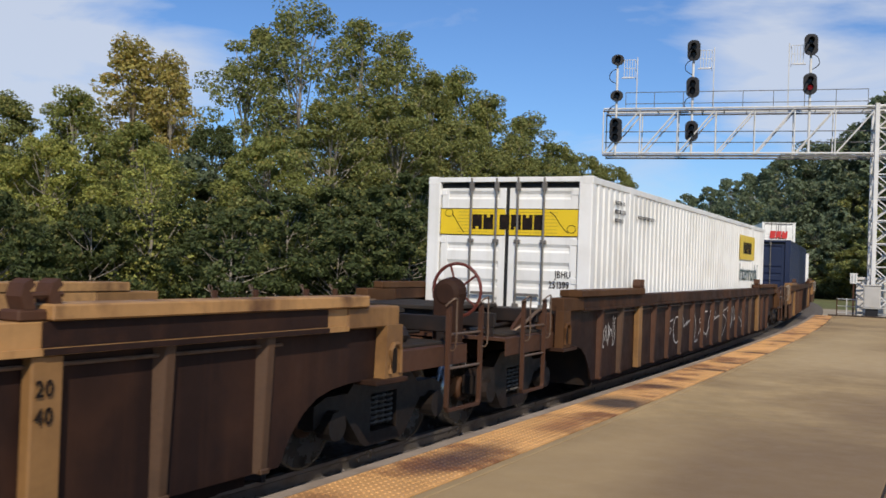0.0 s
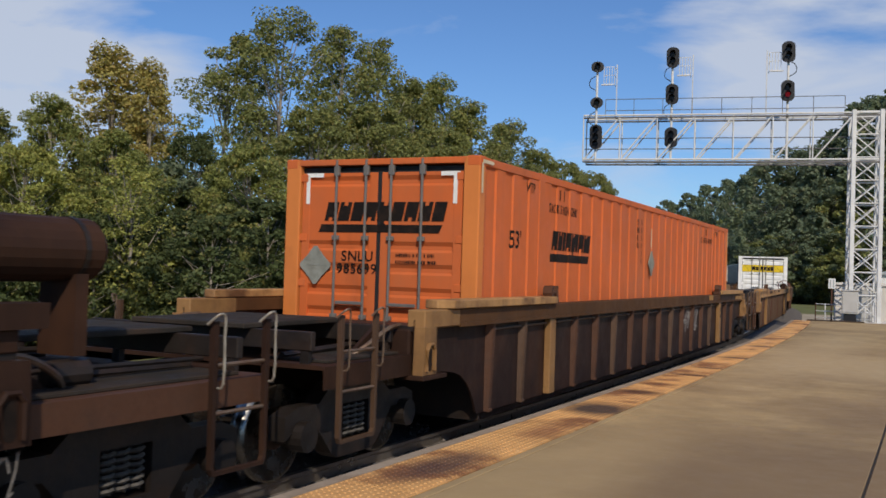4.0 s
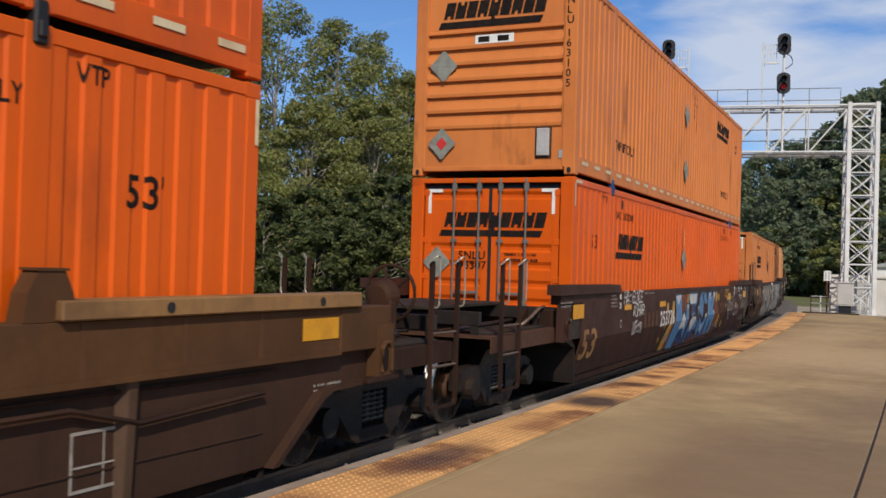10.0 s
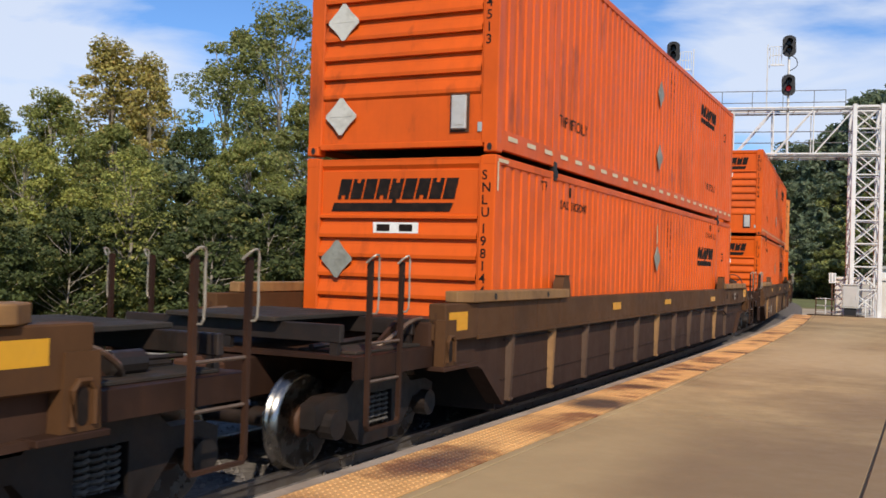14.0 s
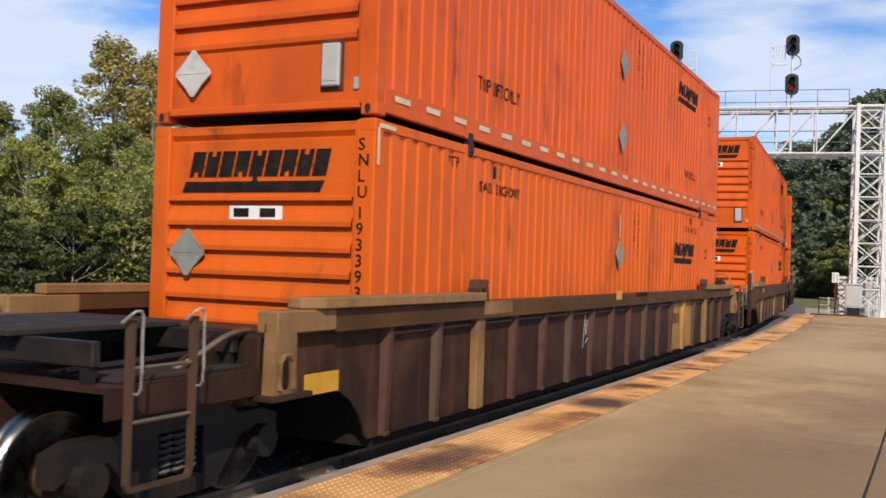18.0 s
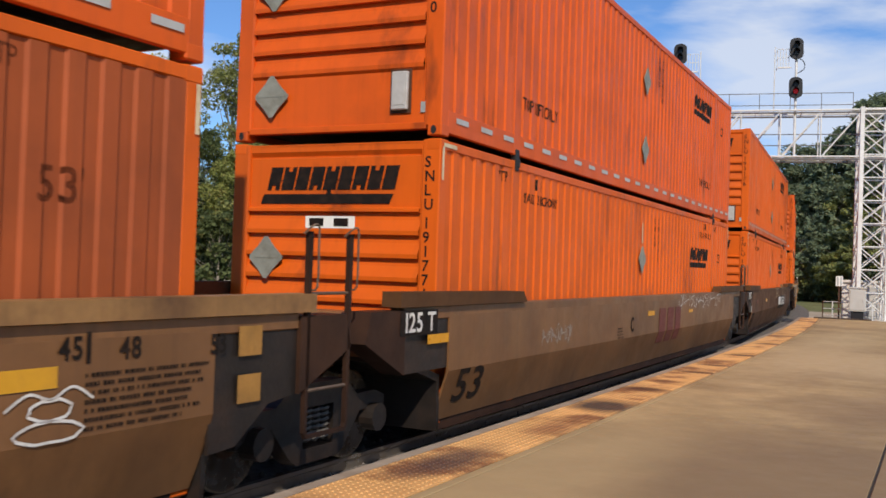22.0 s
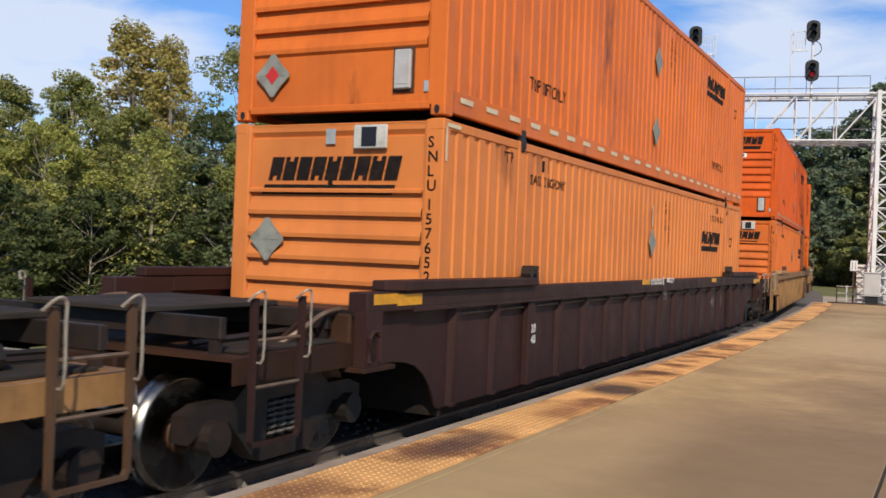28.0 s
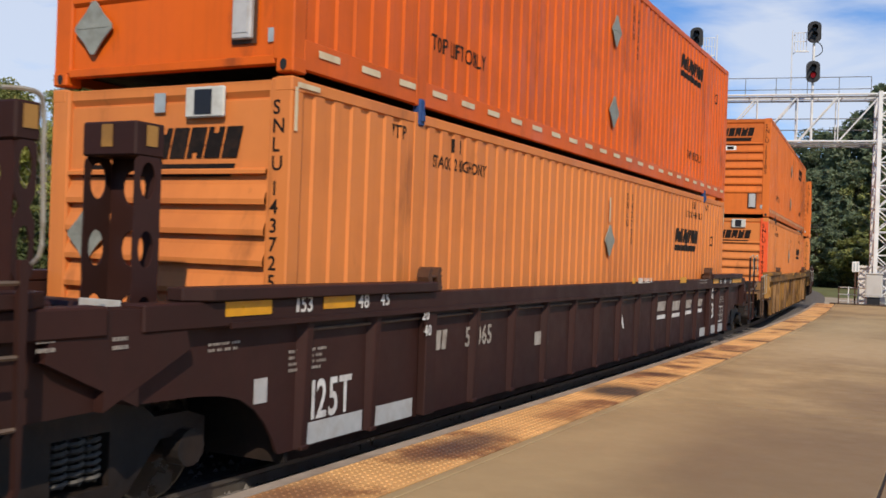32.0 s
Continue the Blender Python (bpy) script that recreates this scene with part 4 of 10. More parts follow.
            if kind == "deep" and y < 0:
                for q in (6.9, 8.6):
                    part("guide_hole", cached("guide_hole", lambda b: lathe(b, [(-0.003, 0.036), (0.0, 0.036)], 14)), M["rubber"], root, at=(sx * q, -1.562, 1.515))
    if kind == "deep":
        for sx in (-1, 1):
            for q in (6.25, 7.1, 7.9):
                part("weld_band", cached("weld_band", lambda b: box(b, -0.02, 0.02, -0.004, 0, 1.09, 1.45)), M["mud"], root, at=(sx * q, -1.505, 0))
        part("brake_pipe", cached("side_pipe", lambda b: rod(b, [(5.0, -1.47, 0.94), (6.2, -1.47, 0.94), (6.75, -1.47, 0.80), (8.0, -1.47, 0.86)], 0.02, 6)), M["dark"], root, "pipe run along the side")

    def latch(b):
        # a cast foot with two horns and a pin between them
        box(b, -0.15, 0.15, -0.08, 0.08, -0.165, -0.10, 0.012)
        for q in (-0.11, 0.07):
            prism(b, [(q, -0.10), (q - 0.025, -0.03), (q - 0.005, 0.04), (q + 0.04, 0.065), (q + 0.065, 0.03), (q + 0.03, 0.0), (q + 0.06, -0.05), (q + 0.07, -0.10)], -0.075, 0.05)
        rod(b, [(-0.13, -0.05, -0.03), (0.15, -0.05, -0.02)], 0.018, 6)
    if not smooth:
        for y in (-1.43, 1.43):
            for sx in (-6.02, 6.02):
                if kind == "deep":
                    part("latch", cached("latch_housing", lambda b: (prism(b, [(-0.19, -0.165), (-0.16, 0.0), (-0.09, 0.12), (0.09, 0.12), (0.15, 0.0), (0.19, -0.165)], -0.075, 0.06), box(b, -0.11, 0.11, -0.085, 0.06, 0.12, 0.135))), M["sill"], root, "tapered stacking latch housing", at=(sx, y, 1.62))
                    continue
                part("latch", cached("latch", latch), M["rust"] if spec.get("guide") != "purple" else M["steel"], root, "rusty cast stacking latch", at=(sx, y, 1.62))
    else:
        def lip(b):
            prism(b, [(-0.62, 1.46), (-0.54, 1.525), (0.54, 1.525), (0.62, 1.46)], -0.06, 0.06)
        for y in (-1.43, 1.43) if spec.get("lips") else ():
            for q in (-4.4, -1.6, 1.2, 4.1):
                part("guide_lip", cached("guide_lip", lip), top, root, at=(q, y, 0))
    if not smooth:
        def rib(b):
            # a pressed hat section, shallower towards its foot
            z0, z1 = 0.295, chord_lo - 0.02
            ring = [(-0.085, 0.0), (-0.040, 1.0), (0.040, 1.0), (0.085, 0.0)]
            lo = [b.verts.new((q * 0.9, -0.045 * d, z0)) for q, d in ring]
            hi = [b.verts.new((q, -0.078 * d, z1)) for q, d in ring]
            for k in range(3):
                b.faces.new((lo[k], lo[k + 1], hi[k + 1], hi[k]))
            b.faces.new(hi)
            b.faces.new(lo[::-1])
            bmesh.ops.bevel(b, geom=[e for e in b.edges if abs(e.verts[0].co.z - e.verts[1].co.z) > 0.5], offset=0.010, segments=2, affect="EDGES", profile=0.5)
            box(b, -0.05, 0.05, -0.058, 0.0, z0 - 0.012, z0 + 0.028, 0.008)
        first, step, n = (-7.82, 1.45, 11) if kind == "deep" else (-7.98, 1.0, 17)
        for y in (-1, 1):
            for i in range(n):
                q = first + step * i
                alt = spec.get("posts_alt")
                mt = M["amber_old"] if spec.get("yellow_post") == i else M[alt] if alt and i % 4 == 1 else post
                if kind == "ribbed" and 5.9 < abs(q) < 6.1:
                    part("side_post", cached("wide_post", lambda b: box(b, -0.105, 0.105, -0.088, 0.0, 0.30, 1.27, 0.01)), M[spec.get("wide", "chord" if mt == post and alt else spec.get("post"))], root, "broad post under the stacking point", at=pose(q + 0.06 * (1 if q > 0 else -1), y * 1.412, 0, 0, 0, 0 if y < 0 else 180))
                    continue
                part("side_post", cached(("side_post", kind), rib), mt, root, at=pose(q, y * 1.412, 0, 0, 0, 0 if y < 0 else 180))
        part("conduit", cached(("conduit", kind), lambda b: rod(b, [(-8.0, -1.435, chord_lo - 0.10), (-4.0, -1.435, chord_lo - 0.085), (0.0, -1.435, chord_lo - 0.10), (4.0, -1.435, chord_lo - 0.085), (8.2, -1.435, chord_lo - 0.10)], 0.013, 6)), M["grab_dark"] if kind == "ribbed" else M["dark"], root, "thin conduit under the top rail")
        if spec["paint"] not in ("purple", "maroon", "dark_maroon", "brown"):
            part("lap_seam", cached(("lap_seam", kind), lambda b: box(b, -8.05, 8.05, -1.424, -1.412, 0.545, 0.556)), paint, root)
    # well floor and its cross-bearers
    def floor(b):
        for i in range(9):
            q = -7.6 + i * 1.9
            box(b, q - 0.14, q + 0.14, -1.27, 1.27, 0.16, 0.235)
        for sy in (-1, 1):
            box(b, -8.0, 8.0, *sorted((sy * 1.27, sy * 1.16)), 0.18, 0.222)
            box(b, -8.0, 8.0, *sorted((sy * 1.30, sy * 1.275)), 0.18, 0.30)
    part("well_floor", cached(("well_floor",), floor), M["dark"], root)
    # ends: sloping bulkhead, deck plate, sill, platform, coupler
    deck_mat = M[spec.get("deck", "dark")]
    for sx in (-1, 1):
        flip = pose(0, 0, 0, 0, 0, 0 if sx > 0 else 180)

        def bulkhead(b):
            prism(b, [(8.09, 0.2), (8.13, 0.2), (8.17, 0.70), (8.92, 0.92), (8.98, 1.24), (end, 1.25), (end, 1.30), (8.93, 1.28), (8.86, 0.97), (8.11, 0.76)], -1.385, 1.385)
        part("end_bulkhead", cached(("end_bulkhead", kind), bulkhead), M["steel"], root, at=flip)
        if sx in joints:
            part("center_sill", cached(("joint_sill",), lambda b: (box(b, 8.3, 9.72, -0.42, 0.42, 0.62, 0.98, 0.03), box(b, 8.98, 9.3, -1.36, 1.36, 1.0, 1.40, 0.03))), paint, root, at=flip)
            for y in (-1, 1):
                k = ("end_beam", kind, sx, y)
                if k not in CACHE:
                    b = bmesh.new()
                    prism(b, [(sx * q, z) for q, z in ((end, 0.84), (end, 1.43), (end + 0.62, 1.43), (end + 0.70, 1.16), (end + 0.40, 1.02))], *sorted((y * 1.49, y * 1.25)))
                    CACHE[k] = finish(b, "end_beam")
                part("end_beam", CACHE[k], M[spec.get("beam", spec["paint"])], root)
            continue

        if kind == "deep":
            for y in (-1, 1):
                part("end_brace", cached(("end_brace", y), lambda b: prism(b, [(8.10, 0.285), (8.17, 0.285), (8.78, 0.735), (8.90, 0.775), (9.74, 0.80), (9.74, 0.84), (8.86, 0.815), (8.72, 0.78)], *sorted((y * 1.50, y * 1.30)))), paint, root, "flange along the slanting side end", at=flip)

        def sill(b):
            box(b, 8.6, half - 0.35, -0.36, 0.36, 0.60, 0.98, 0.02)
            box(b, end - 0.28, end + 0.02, -1.36, 1.36, 0.84, 1.27, 0.02)
        part("center_sill", cached(("center_sill", kind), sill), deck_mat, root, at=flip)

        def deck(b):
            ring = [(-1.40, 0.84), (-1.40, 1.03), (-1.34, 1.035), (1.34, 1.035), (1.40, 1.03), (1.40, 0.84), (1.385, 0.84), (1.385, 1.0), (-1.385, 1.0), (-1.385, 0.84)]
            a = [b.verts.new((end + 0.03, y, z)) for y, z in ring]
            c = [b.verts.new((half - 0.42, y, z)) for y, z in ring]
            for i in range(len(ring)):
                j = (i + 1) % len(ring)
                b.faces.new((a[i], a[j], c[j], c[i]))
            b.faces.new(a)
            b.faces.new(c[::-1])
        part("end_platform", cached(("end_platform", kind), deck), M[spec.get("deck", "rust")], root, at=flip)
        for y in (-1, 1):
            part("foot_grating", cached(("foot_grating", kind, y), lambda b: box(b, end + 0.12, half - 0.62, min(y * 0.70, y * 1.30), max(y * 0.70, y * 1.30), 1.037, 1.062, 0.004)), M["tread"], root, at=flip)

        def pipe(b, y):
            rod(b, spline([(end - 0.05, y * 1.22, 1.30), (end + 0.22, y * 1.24, 1.28), (end + 0.48, y * 1.20, 1.16), (end + 0.62, y * 1.1, 1.05), (end + 0.66, y * 0.95, 0.98)], 4), 0.022, 6)
        for y in (-1, 1):
            part("brake_pipe", cached(("brake_pipe", kind, y), lambda b: pipe(b, y)), M["grab_dark"], root, at=flip)

        def lever(b):
            rod(b, [(half - 0.36, -1.36, 0.80), (half - 0.33, -1.30, 0.92), (half - 0.30, -0.5, 0.94), (half - 0.1, -0.12, 0.98)], 0.013, 6)
        part("uncoupling_lever", cached(("uncoupling_lever",), lever), M["grab"], root, at=flip)

        def brace(b, y):
            prism(b, [(end + 0.08, 1.04), (end + 0.55, 1.04), (end + 0.50, 1.10), (end + 0.16, 1.28), (end + 0.08, 1.28)], *sorted((y * 1.02, y * 1.06)))
        for y in (-1, 1):
            part("gusset", cached(("gusset", kind, y), lambda b: brace(b, y)), deck_mat, root, at=flip)

        def grating(b):
            box(b, end + 0.02, half - 0.36, -0.62, 0.62, 1.30, 1.345, 0.008)
        part("walkway", cached(("walkway", kind), grating), M["tread"], root, "dark grated crossover board", at=flip)
        for q in (end + 0.08, half - 0.55):
            part("walkway_beam", cached(("walkway_beam", round(q, 2)), lambda b: box(b, q, q + 0.07, -1.22, 1.22, 1.14, 1.30, 0.008)), M["steel"], root, at=flip)
            for y in (-1.15, 0.0, 1.15):
                part("walkway_post", cached(("walkway_post", round(q, 2), y), lambda b: box(b, q + 0.005, q + 0.06, y - 0.04, y + 0.04, 1.03, 1.14)), M["steel"], root, at=flip)
        for y, z, r in ((-0.86, 1.10, 0.03), (-0.98, 1.16, 0.02), (0.80, 1.11, 0.03)):
            part("brake_rod", cached(("brake_rod", kind, y), lambda b: rod(b, [(end - 0.2, y, z), (half - 0.6, y + 0.05, z - 0.03)], r, 6)), M["steel"], root, at=flip)
        part("valve", cached(("valve", kind), lambda b: (lathe(b, [(-0.16, 0.06), (-0.14, 0.09), (0.14, 0.09), (0.16, 0.06)], 12, "x"), b.transform(Matrix.Translation((end + 0.72, -1.02, 1.13))))), M["steel"], root, "black brake valve body", at=flip)

        def coupler(b):
            box(b, half - 0.5, half - 0.12, -0.10, 0.10, 0.70, 0.92, 0.03)
            box(b, half - 0.16, half + 0.06, -0.17, 0.06, 0.66, 0.98, 0.04)
            box(b, half - 0.16, half - 0.02, 0.04, 0.20, 0.68, 0.95, 0.04)
        part("coupler", cached(("coupler",), coupler), M["rust"], root, at=flip)

        def hose(b):
            rod(b, spline([(half - 0.3, -0.35, 0.72), (half - 0.1, -0.38, 0.62), (half + 0.0, -0.36, 0.42), (half + 0.06, -0.3, 0.33)], 4), 0.024, 6)
        part("air_hose", cached(("air_hose",), hose), M["alu"], root, at=flip)
        for y in (-1, 1):
            k = ("jacking_pad", kind, sx, y)
            if k not in CACHE:
                b = bmesh.new()
                prism(b, [(sx * q, z) for q, z in ((end - 0.24, 0.84), (end - 0.22, 1.295), (end + 0.03, 1.295), (end + 0.05, 0.84))], *sorted((y * 1.53, y * 1.42)))
                rod(b, [(sx * q, y * 1.54, z) for q, z in ((end - 0.17, 0.88), (end - 0.17, 1.08), (end - 0.13, 1.13), (end - 0.05, 1.13), (end - 0.01, 1.08), (end - 0.01, 0.88))], 0.022, 6)
                CACHE[k] = finish(b, "jacking_pad")
            slot = ("pad_slot", kind, sx, y)
            if slot not in CACHE:
                b = bmesh.new()
                plan_prism(b, [(sx * (end - 0.09) + 0.04 * math.cos(q), 0.985 + (0.07 if math.sin(q) > 0 else -0.07) + 0.04 * math.sin(q)) for q in [2 * math.pi * (i + 0.5) / 12 for i in range(12)]], 0, 0.003)
                b.transform(Matrix.Translation((0, y * 1.531, 0)) @ SIDE)
                CACHE[slot] = finish(b, "pad_slot")
            pad_hole = CACHE[slot]
            part("pad_slot", pad_hole, M["ink"], root)
            part("jacking_pad", CACHE[k], M[spec.get("tip", "chord")] if not smooth else top, root)
            if not smooth:
                x0, x1 = sorted((sx * (end - 0.42), sx * (end + 0.10)))
                part("pad_flange", cached(("pad_flange", sx, y), lambda b: box(b, x0, x1, min(y * 1.34, y * 1.56), max(y * 1.34, y * 1.56), 0.795, 0.838, 0.006)), M["dark"], root)

    def ladder(b, x0, x1, y, z0, z1):
        # a flat bar bent into a U
        out_, in_ = [(x0 - 0.030, z1), (x0 - 0.020, z0 + 0.05), (x0 + 0.01, z0), (x1 - 0.01, z0), (x1 + 0.020, z0 + 0.05), (x1 + 0.030, z1)], [(x1 - 0.022, z1), (x1 - 0.012, z0 + 0.06), (x1 - 0.03, z0 + 0.028), (x0 + 0.03, z0 + 0.028), (x0 + 0.012, z0 + 0.06), (x0 + 0.022, z1)]
        ring = out_ + in_
        a = [b.verts.new((q, y - 0.02, z)) for q, z in ring]
        c = [b.verts.new((q, y + 0.02, z)) for q, z in ring]
        n = len(ring)
        for i in range(n):
            b.faces.new((a[i], c[i], c[(i + 1) % n], a[(i + 1) % n]))
        for i in range(5):
            for w in (a, c):
                b.faces.new((w[i], w[i + 1], w[n - 2 - i], w[n - 1 - i]))
    for sx in (-1, 1):
        if sx in joints and sx < 0:
            continue
        lx, hi = (spec.get("ladder_x", (10.62, 11.18)), spec.get("rail_h", 1.45)) if sx not in joints else ((end + 0.1, end + 0.66), 2.08) if smooth else ((8.55, 9.10), 1.72)
        for y in (-1.47, 1.47) if smooth or sx not in joints else (-1.58, 1.58):
            a, c = sorted((sx * lx[0], sx * lx[1]))
            out = 0.07 if y > 0 else -0.07
            key = (kind, round(a, 2), y, hi)
            low = 0.40 if sx not in joints else 0.48
            lad = part("ladder", cached(("ladder",) + key, lambda b: ladder(b, a, c, y, low, hi)), M[spec.get("ladder_paint", "ladder")], root)
            for r in (0.82, 1.15) if sx not in joints else (0.85, 1.22, 1.6):
                part("rung", cached(("rung", r) + key, lambda b: rod(b, [(a, y, r), (c, y, r)], 0.015, 6)), M["grab_dark"], lad)

            def grab(b, q, step):
                rod(b, spline([(q + step, y, hi - 0.02), (q + step * 0.6, y + out, hi + 0.05), (q, y + out, hi + 0.03), (q, y + out, hi - 0.10), (q, y + out, hi - 0.42), (q, y, hi - 0.45)], 3), 0.0095, 6)
            if sx in joints and not smooth:
                part("grab_iron", cached(("tall_grab", y), lambda b: rod(b, spline([(c + 0.06, y, hi - 0.02), (c + 0.06, y + out, hi + 0.08), (c + 0.05, y + out, 2.20), (c + 0.04, y + out, 2.50), (c - 0.02, y + out, 2.58), (c - 0.16, y, 2.58)], 3), 0.013, 6)), M["grab"], root, "tall pale grab iron")
                continue
            for q, step in ((a + 0.02, -0.10), (c + 0.02, -0.10)):
                part("grab_iron", cached(("grab_iron", round(q, 2)) + key, lambda b: grab(b, q, step)), M[spec.get("grabs", "grab")] if sx not in joints else M["grab_dark"], root)
    if spec.get("brake"):
        bx, by, bz = spec.get("brake_at", (spec["brake"] * 10.55, -0.95, 1.53))

        def housing(b):
            lathe(b, [(-0.10, 0.10), (-0.08, 0.15), (0.06, 0.17), (0.10, 0.12)], 18, "x")
            box(b, -0.09, 0.05, -0.15, 0.15, -0.58, -0.02, 0.02)
        part("brake_housing", cached("brake_housing", housing), M["dark"], root, at=(bx, by, bz - 0.03))

        def wheel(b):
            ring = [(0, 0.28 * math.cos(2 * math.pi * i / 24), 0.28 * math.sin(2 * math.pi * i / 24)) for i in range(25)]
            rod(b, ring, 0.018, 6)
            for i in range(5):
                a = 2 * math.pi * i / 5
                rod(b, [(0, 0, 0), (0, 0.28 * math.cos(a), 0.28 * math.sin(a))], 0.013, 5)
            lathe(b, [(-0.05, 0.05), (0.05, 0.05)], 10, "x")
        part("brake_wheel", cached("brake_wheel", wheel), M[spec.get("brake_paint", "redpaint")], root, "spoked hand brake wheel", at=(bx + 0.16 * spec["brake"], by, bz))
    if spec.get("tank"):
        tank = part("air_tank", cached("air_tank", lambda b: lathe(b, [(-0.66, 0.05), (-0.64, 0.14), (-0.56, 0.205), (0.56, 0.205), (0.64, 0.14), (0.66, 0.05)], 22, "x")), M["dark"], root, "black cylindrical air tank", at=(spec["tank"], -0.92, 1.90))
        for q in (-0.42, 0.42):
            part("saddle", cached("saddle", lambda b: prism(b, [(-0.05, -0.66), (-0.05, -0.15), (0.05, -0.15), (0.05, -0.66)], -0.16, 0.16)), M["dark"], tank, at=(q, 0, 0))
            part("strap", cached("tank_strap", lambda b: lathe(b, [(-0.02, 0.211), (0.02, 0.211)], 22, "x")), M["steel"], tank, at=(q, 0, 0))
    if spec.get("tower"):
        tx, tw, back = spec["tower"]
        column = part("brake_tower", cached(("tower_cap", tw), lambda b: box(b, -0.015, tw + 0.015, -0.475, 0.015, 2.40, 2.63, 0.012)), paint, root, "plate tower with oval openings under a capped top", at=(tx, -0.54, 0))
        for q in (-0.46, 0.0):
            part("tower_plate", cached(("tower_plate", tw), lambda b: holed_plate(b, tw, 1.03, 2.41, (1.34, 1.78, 2.24), tw / 0.24)), paint, column, at=(tw / 2, q, 0))
        part("tower_plate", cached("tower_back", lambda b: holed_plate(b, 0.44, 1.03, 2.41, (1.34, 1.78, 2.20), 1.5)), paint, column, at=pose(back, -0.23, 0, 0, 0, 90))
        part("reflector", plate(0.10, 0.15), M["amber_old"], column, "yellow square on the cap", at=on_rear(-0.018, -0.17, 2.46))
        part("reflector", plate(0.10, 0.14), M["amber_old"], column, "yellow square on the cap", at=on_side(tw / 2 - 0.04, -0.479, 2.47))
        part("toe_plate", cached("toe_plate", lambda b: box(b, -0.03, -0.015, -0.40, -0.02, 1.28, 1.44, 0.004)), M["tape_old"], column, "pale scuffed toe plate")
    # trucks
    for sx in (-1, 1):
        if sx in joints and sx > 0:
            continue
        tx = sx * (9.8 if sx in joints else 10.25)
        for i, w in enumerate(truck(root, tx)):
            WHEELS.append((w, cx, tx + (-0.89, 0.89)[i]))
    return root


def mark(root, name, me, mat, x, z, y=-1.545, label=""):
    """A painted or stuck-on mark on the platform side."""
    return part(name, me, M[mat], root, label, at=on_side(x, y, z))


def plate(w, h):
    return cached(("patch", round(w, 3), round(h, 3)), lambda b: box(b, 0, w, 0, h, 0, 0.003))


def small_print(lines, w, h, seed=0):
    """Lines of print too small to read: rows of short bars."""
    def make(b):
        r = random.Random(seed)
        for i in range(lines):
            z, x = h * (lines - 1 - i) / lines, 0.0
            stop = w * r.uniform(0.75, 1.0)
            while x < stop:
                k = r.uniform(0.010, 0.026)
                panel_poly(b, [(x, z), (min(x + k, stop), z), (min(x + k, stop), z + h / lines * r.uniform(0.42, 0.52)), (x, z + h / lines * 0.5)], 0.002)
                x += k + r.choice((0.008, 0.008, 0.009, 0.030))
    return cached(("print", lines, w, h, seed), make)


def word_blocks(n, h, w, slant=0.22, bar=True, seed=1):
    """A trade mark reduced to plain cut blocks held by one hairline, over a bar where there is one."""
    cuts = (("111", "111", "111", "111", "101"), ("101", "111", "111", "111", "111"), ("111", "111", "111", "111", "111"))

    def make(b):
        k, base = w / n, h * 0.38 if bar else 0.0
        xs = [0.0]
        for i in range(n):
            xs += [i * k + k * q for q in (0.31, 0.57, 0.88, 1.0)]
        high = h - base
        zs = [base + high * q for q in (0.0, 0.2, 0.4, 0.43, 0.6, 0.8, 1.0)]
        grid = {}

        def corner(i, j):
            if (i, j) not in grid:
                grid[i, j] = b.verts.new((xs[i] + slant * zs[j], zs[j], 0.002))
            return grid[i, j]
        for i in range(len(xs) - 2):
            for j in range(6):
                row = (4, 3, None, 2, 1, 0)[j]
                letter, col = divmod(i, 4)
                if row is None or (col < 3 and cuts[(letter + seed) % 3][row][col] == "1"):
                    b.faces.new((corner(i, j), corner(i + 1, j), corner(i + 1, j + 1), corner(i, j + 1)))
        if bar:
            m = 4 * (n // 2) + 1
            foot = [(-0.03 * w, 0.0), (w * 0.97, 0.0), (w * 0.985, h * 0.26), (xs[m + 1] + 0.02, h * 0.26), (xs[m], h * 0.26), (-0.02 * w, h * 0.26)]
            v = [b.verts.new((px + slant * pz, pz, 0.002)) for px, pz in foot]
            b.faces.new(v)
            b.faces.new((v[4], v[3], corner(m + 1, 0), corner(m, 0)))
            if not any(corner(m, 0) in f.verts and corner(m, 1) in f.verts for f in b.faces):
                b.faces.new((corner(m, 0), corner(m + 1, 0), corner(m + 1, 1), corner(m, 1)))
    return cached(("blocks", n, h, w, slant, bar, seed % 3), make)


# ---- containers ----
C_L, C_W, C_H = 16.15, 2.59, 2.90
cached("placard_holder", lambda b: (plan_prism(b, [(0.15, -0.03), (0.19, -0.03), (0.27, 0.07), (0.385, 0.18), (0.385, 0.22), (0.27, 0.33), (0.19, 0.43), (0.15, 0.43), (0.07, 0.33), (-0.045, 0.22), (-0.045, 0.18), (0.07, 0.07)], 0, 0.014), box(b, -0.01, 0.35, 0.195, 0.205, 0.014, 0.018)))


def fold_line(length, pitch, depth, flats=()):
    """The folded profile of a side wall: (x, way in) from end to end."""
    prof = [(-length / 2, 0.0)]
    n = int(length / pitch)
    pad = (length - n * pitch) / 2
    for i in range(n):
        q = -length / 2 + pad + i * pitch
        if any(f0 < q + pitch / 2 < f1 for f0, f1 in flats):
            prof += [(q + 0.001, -0.002), (q + pitch - 0.001, -0.002)]
            continue
        prof += [(q + 0.016, depth), (q + pitch * 0.46, depth), (q + pitch * 0.46 + 0.022, 0.0), (q + pitch - 0.002, 0.0)]
    prof.append((length / 2, 0.0))
    return prof


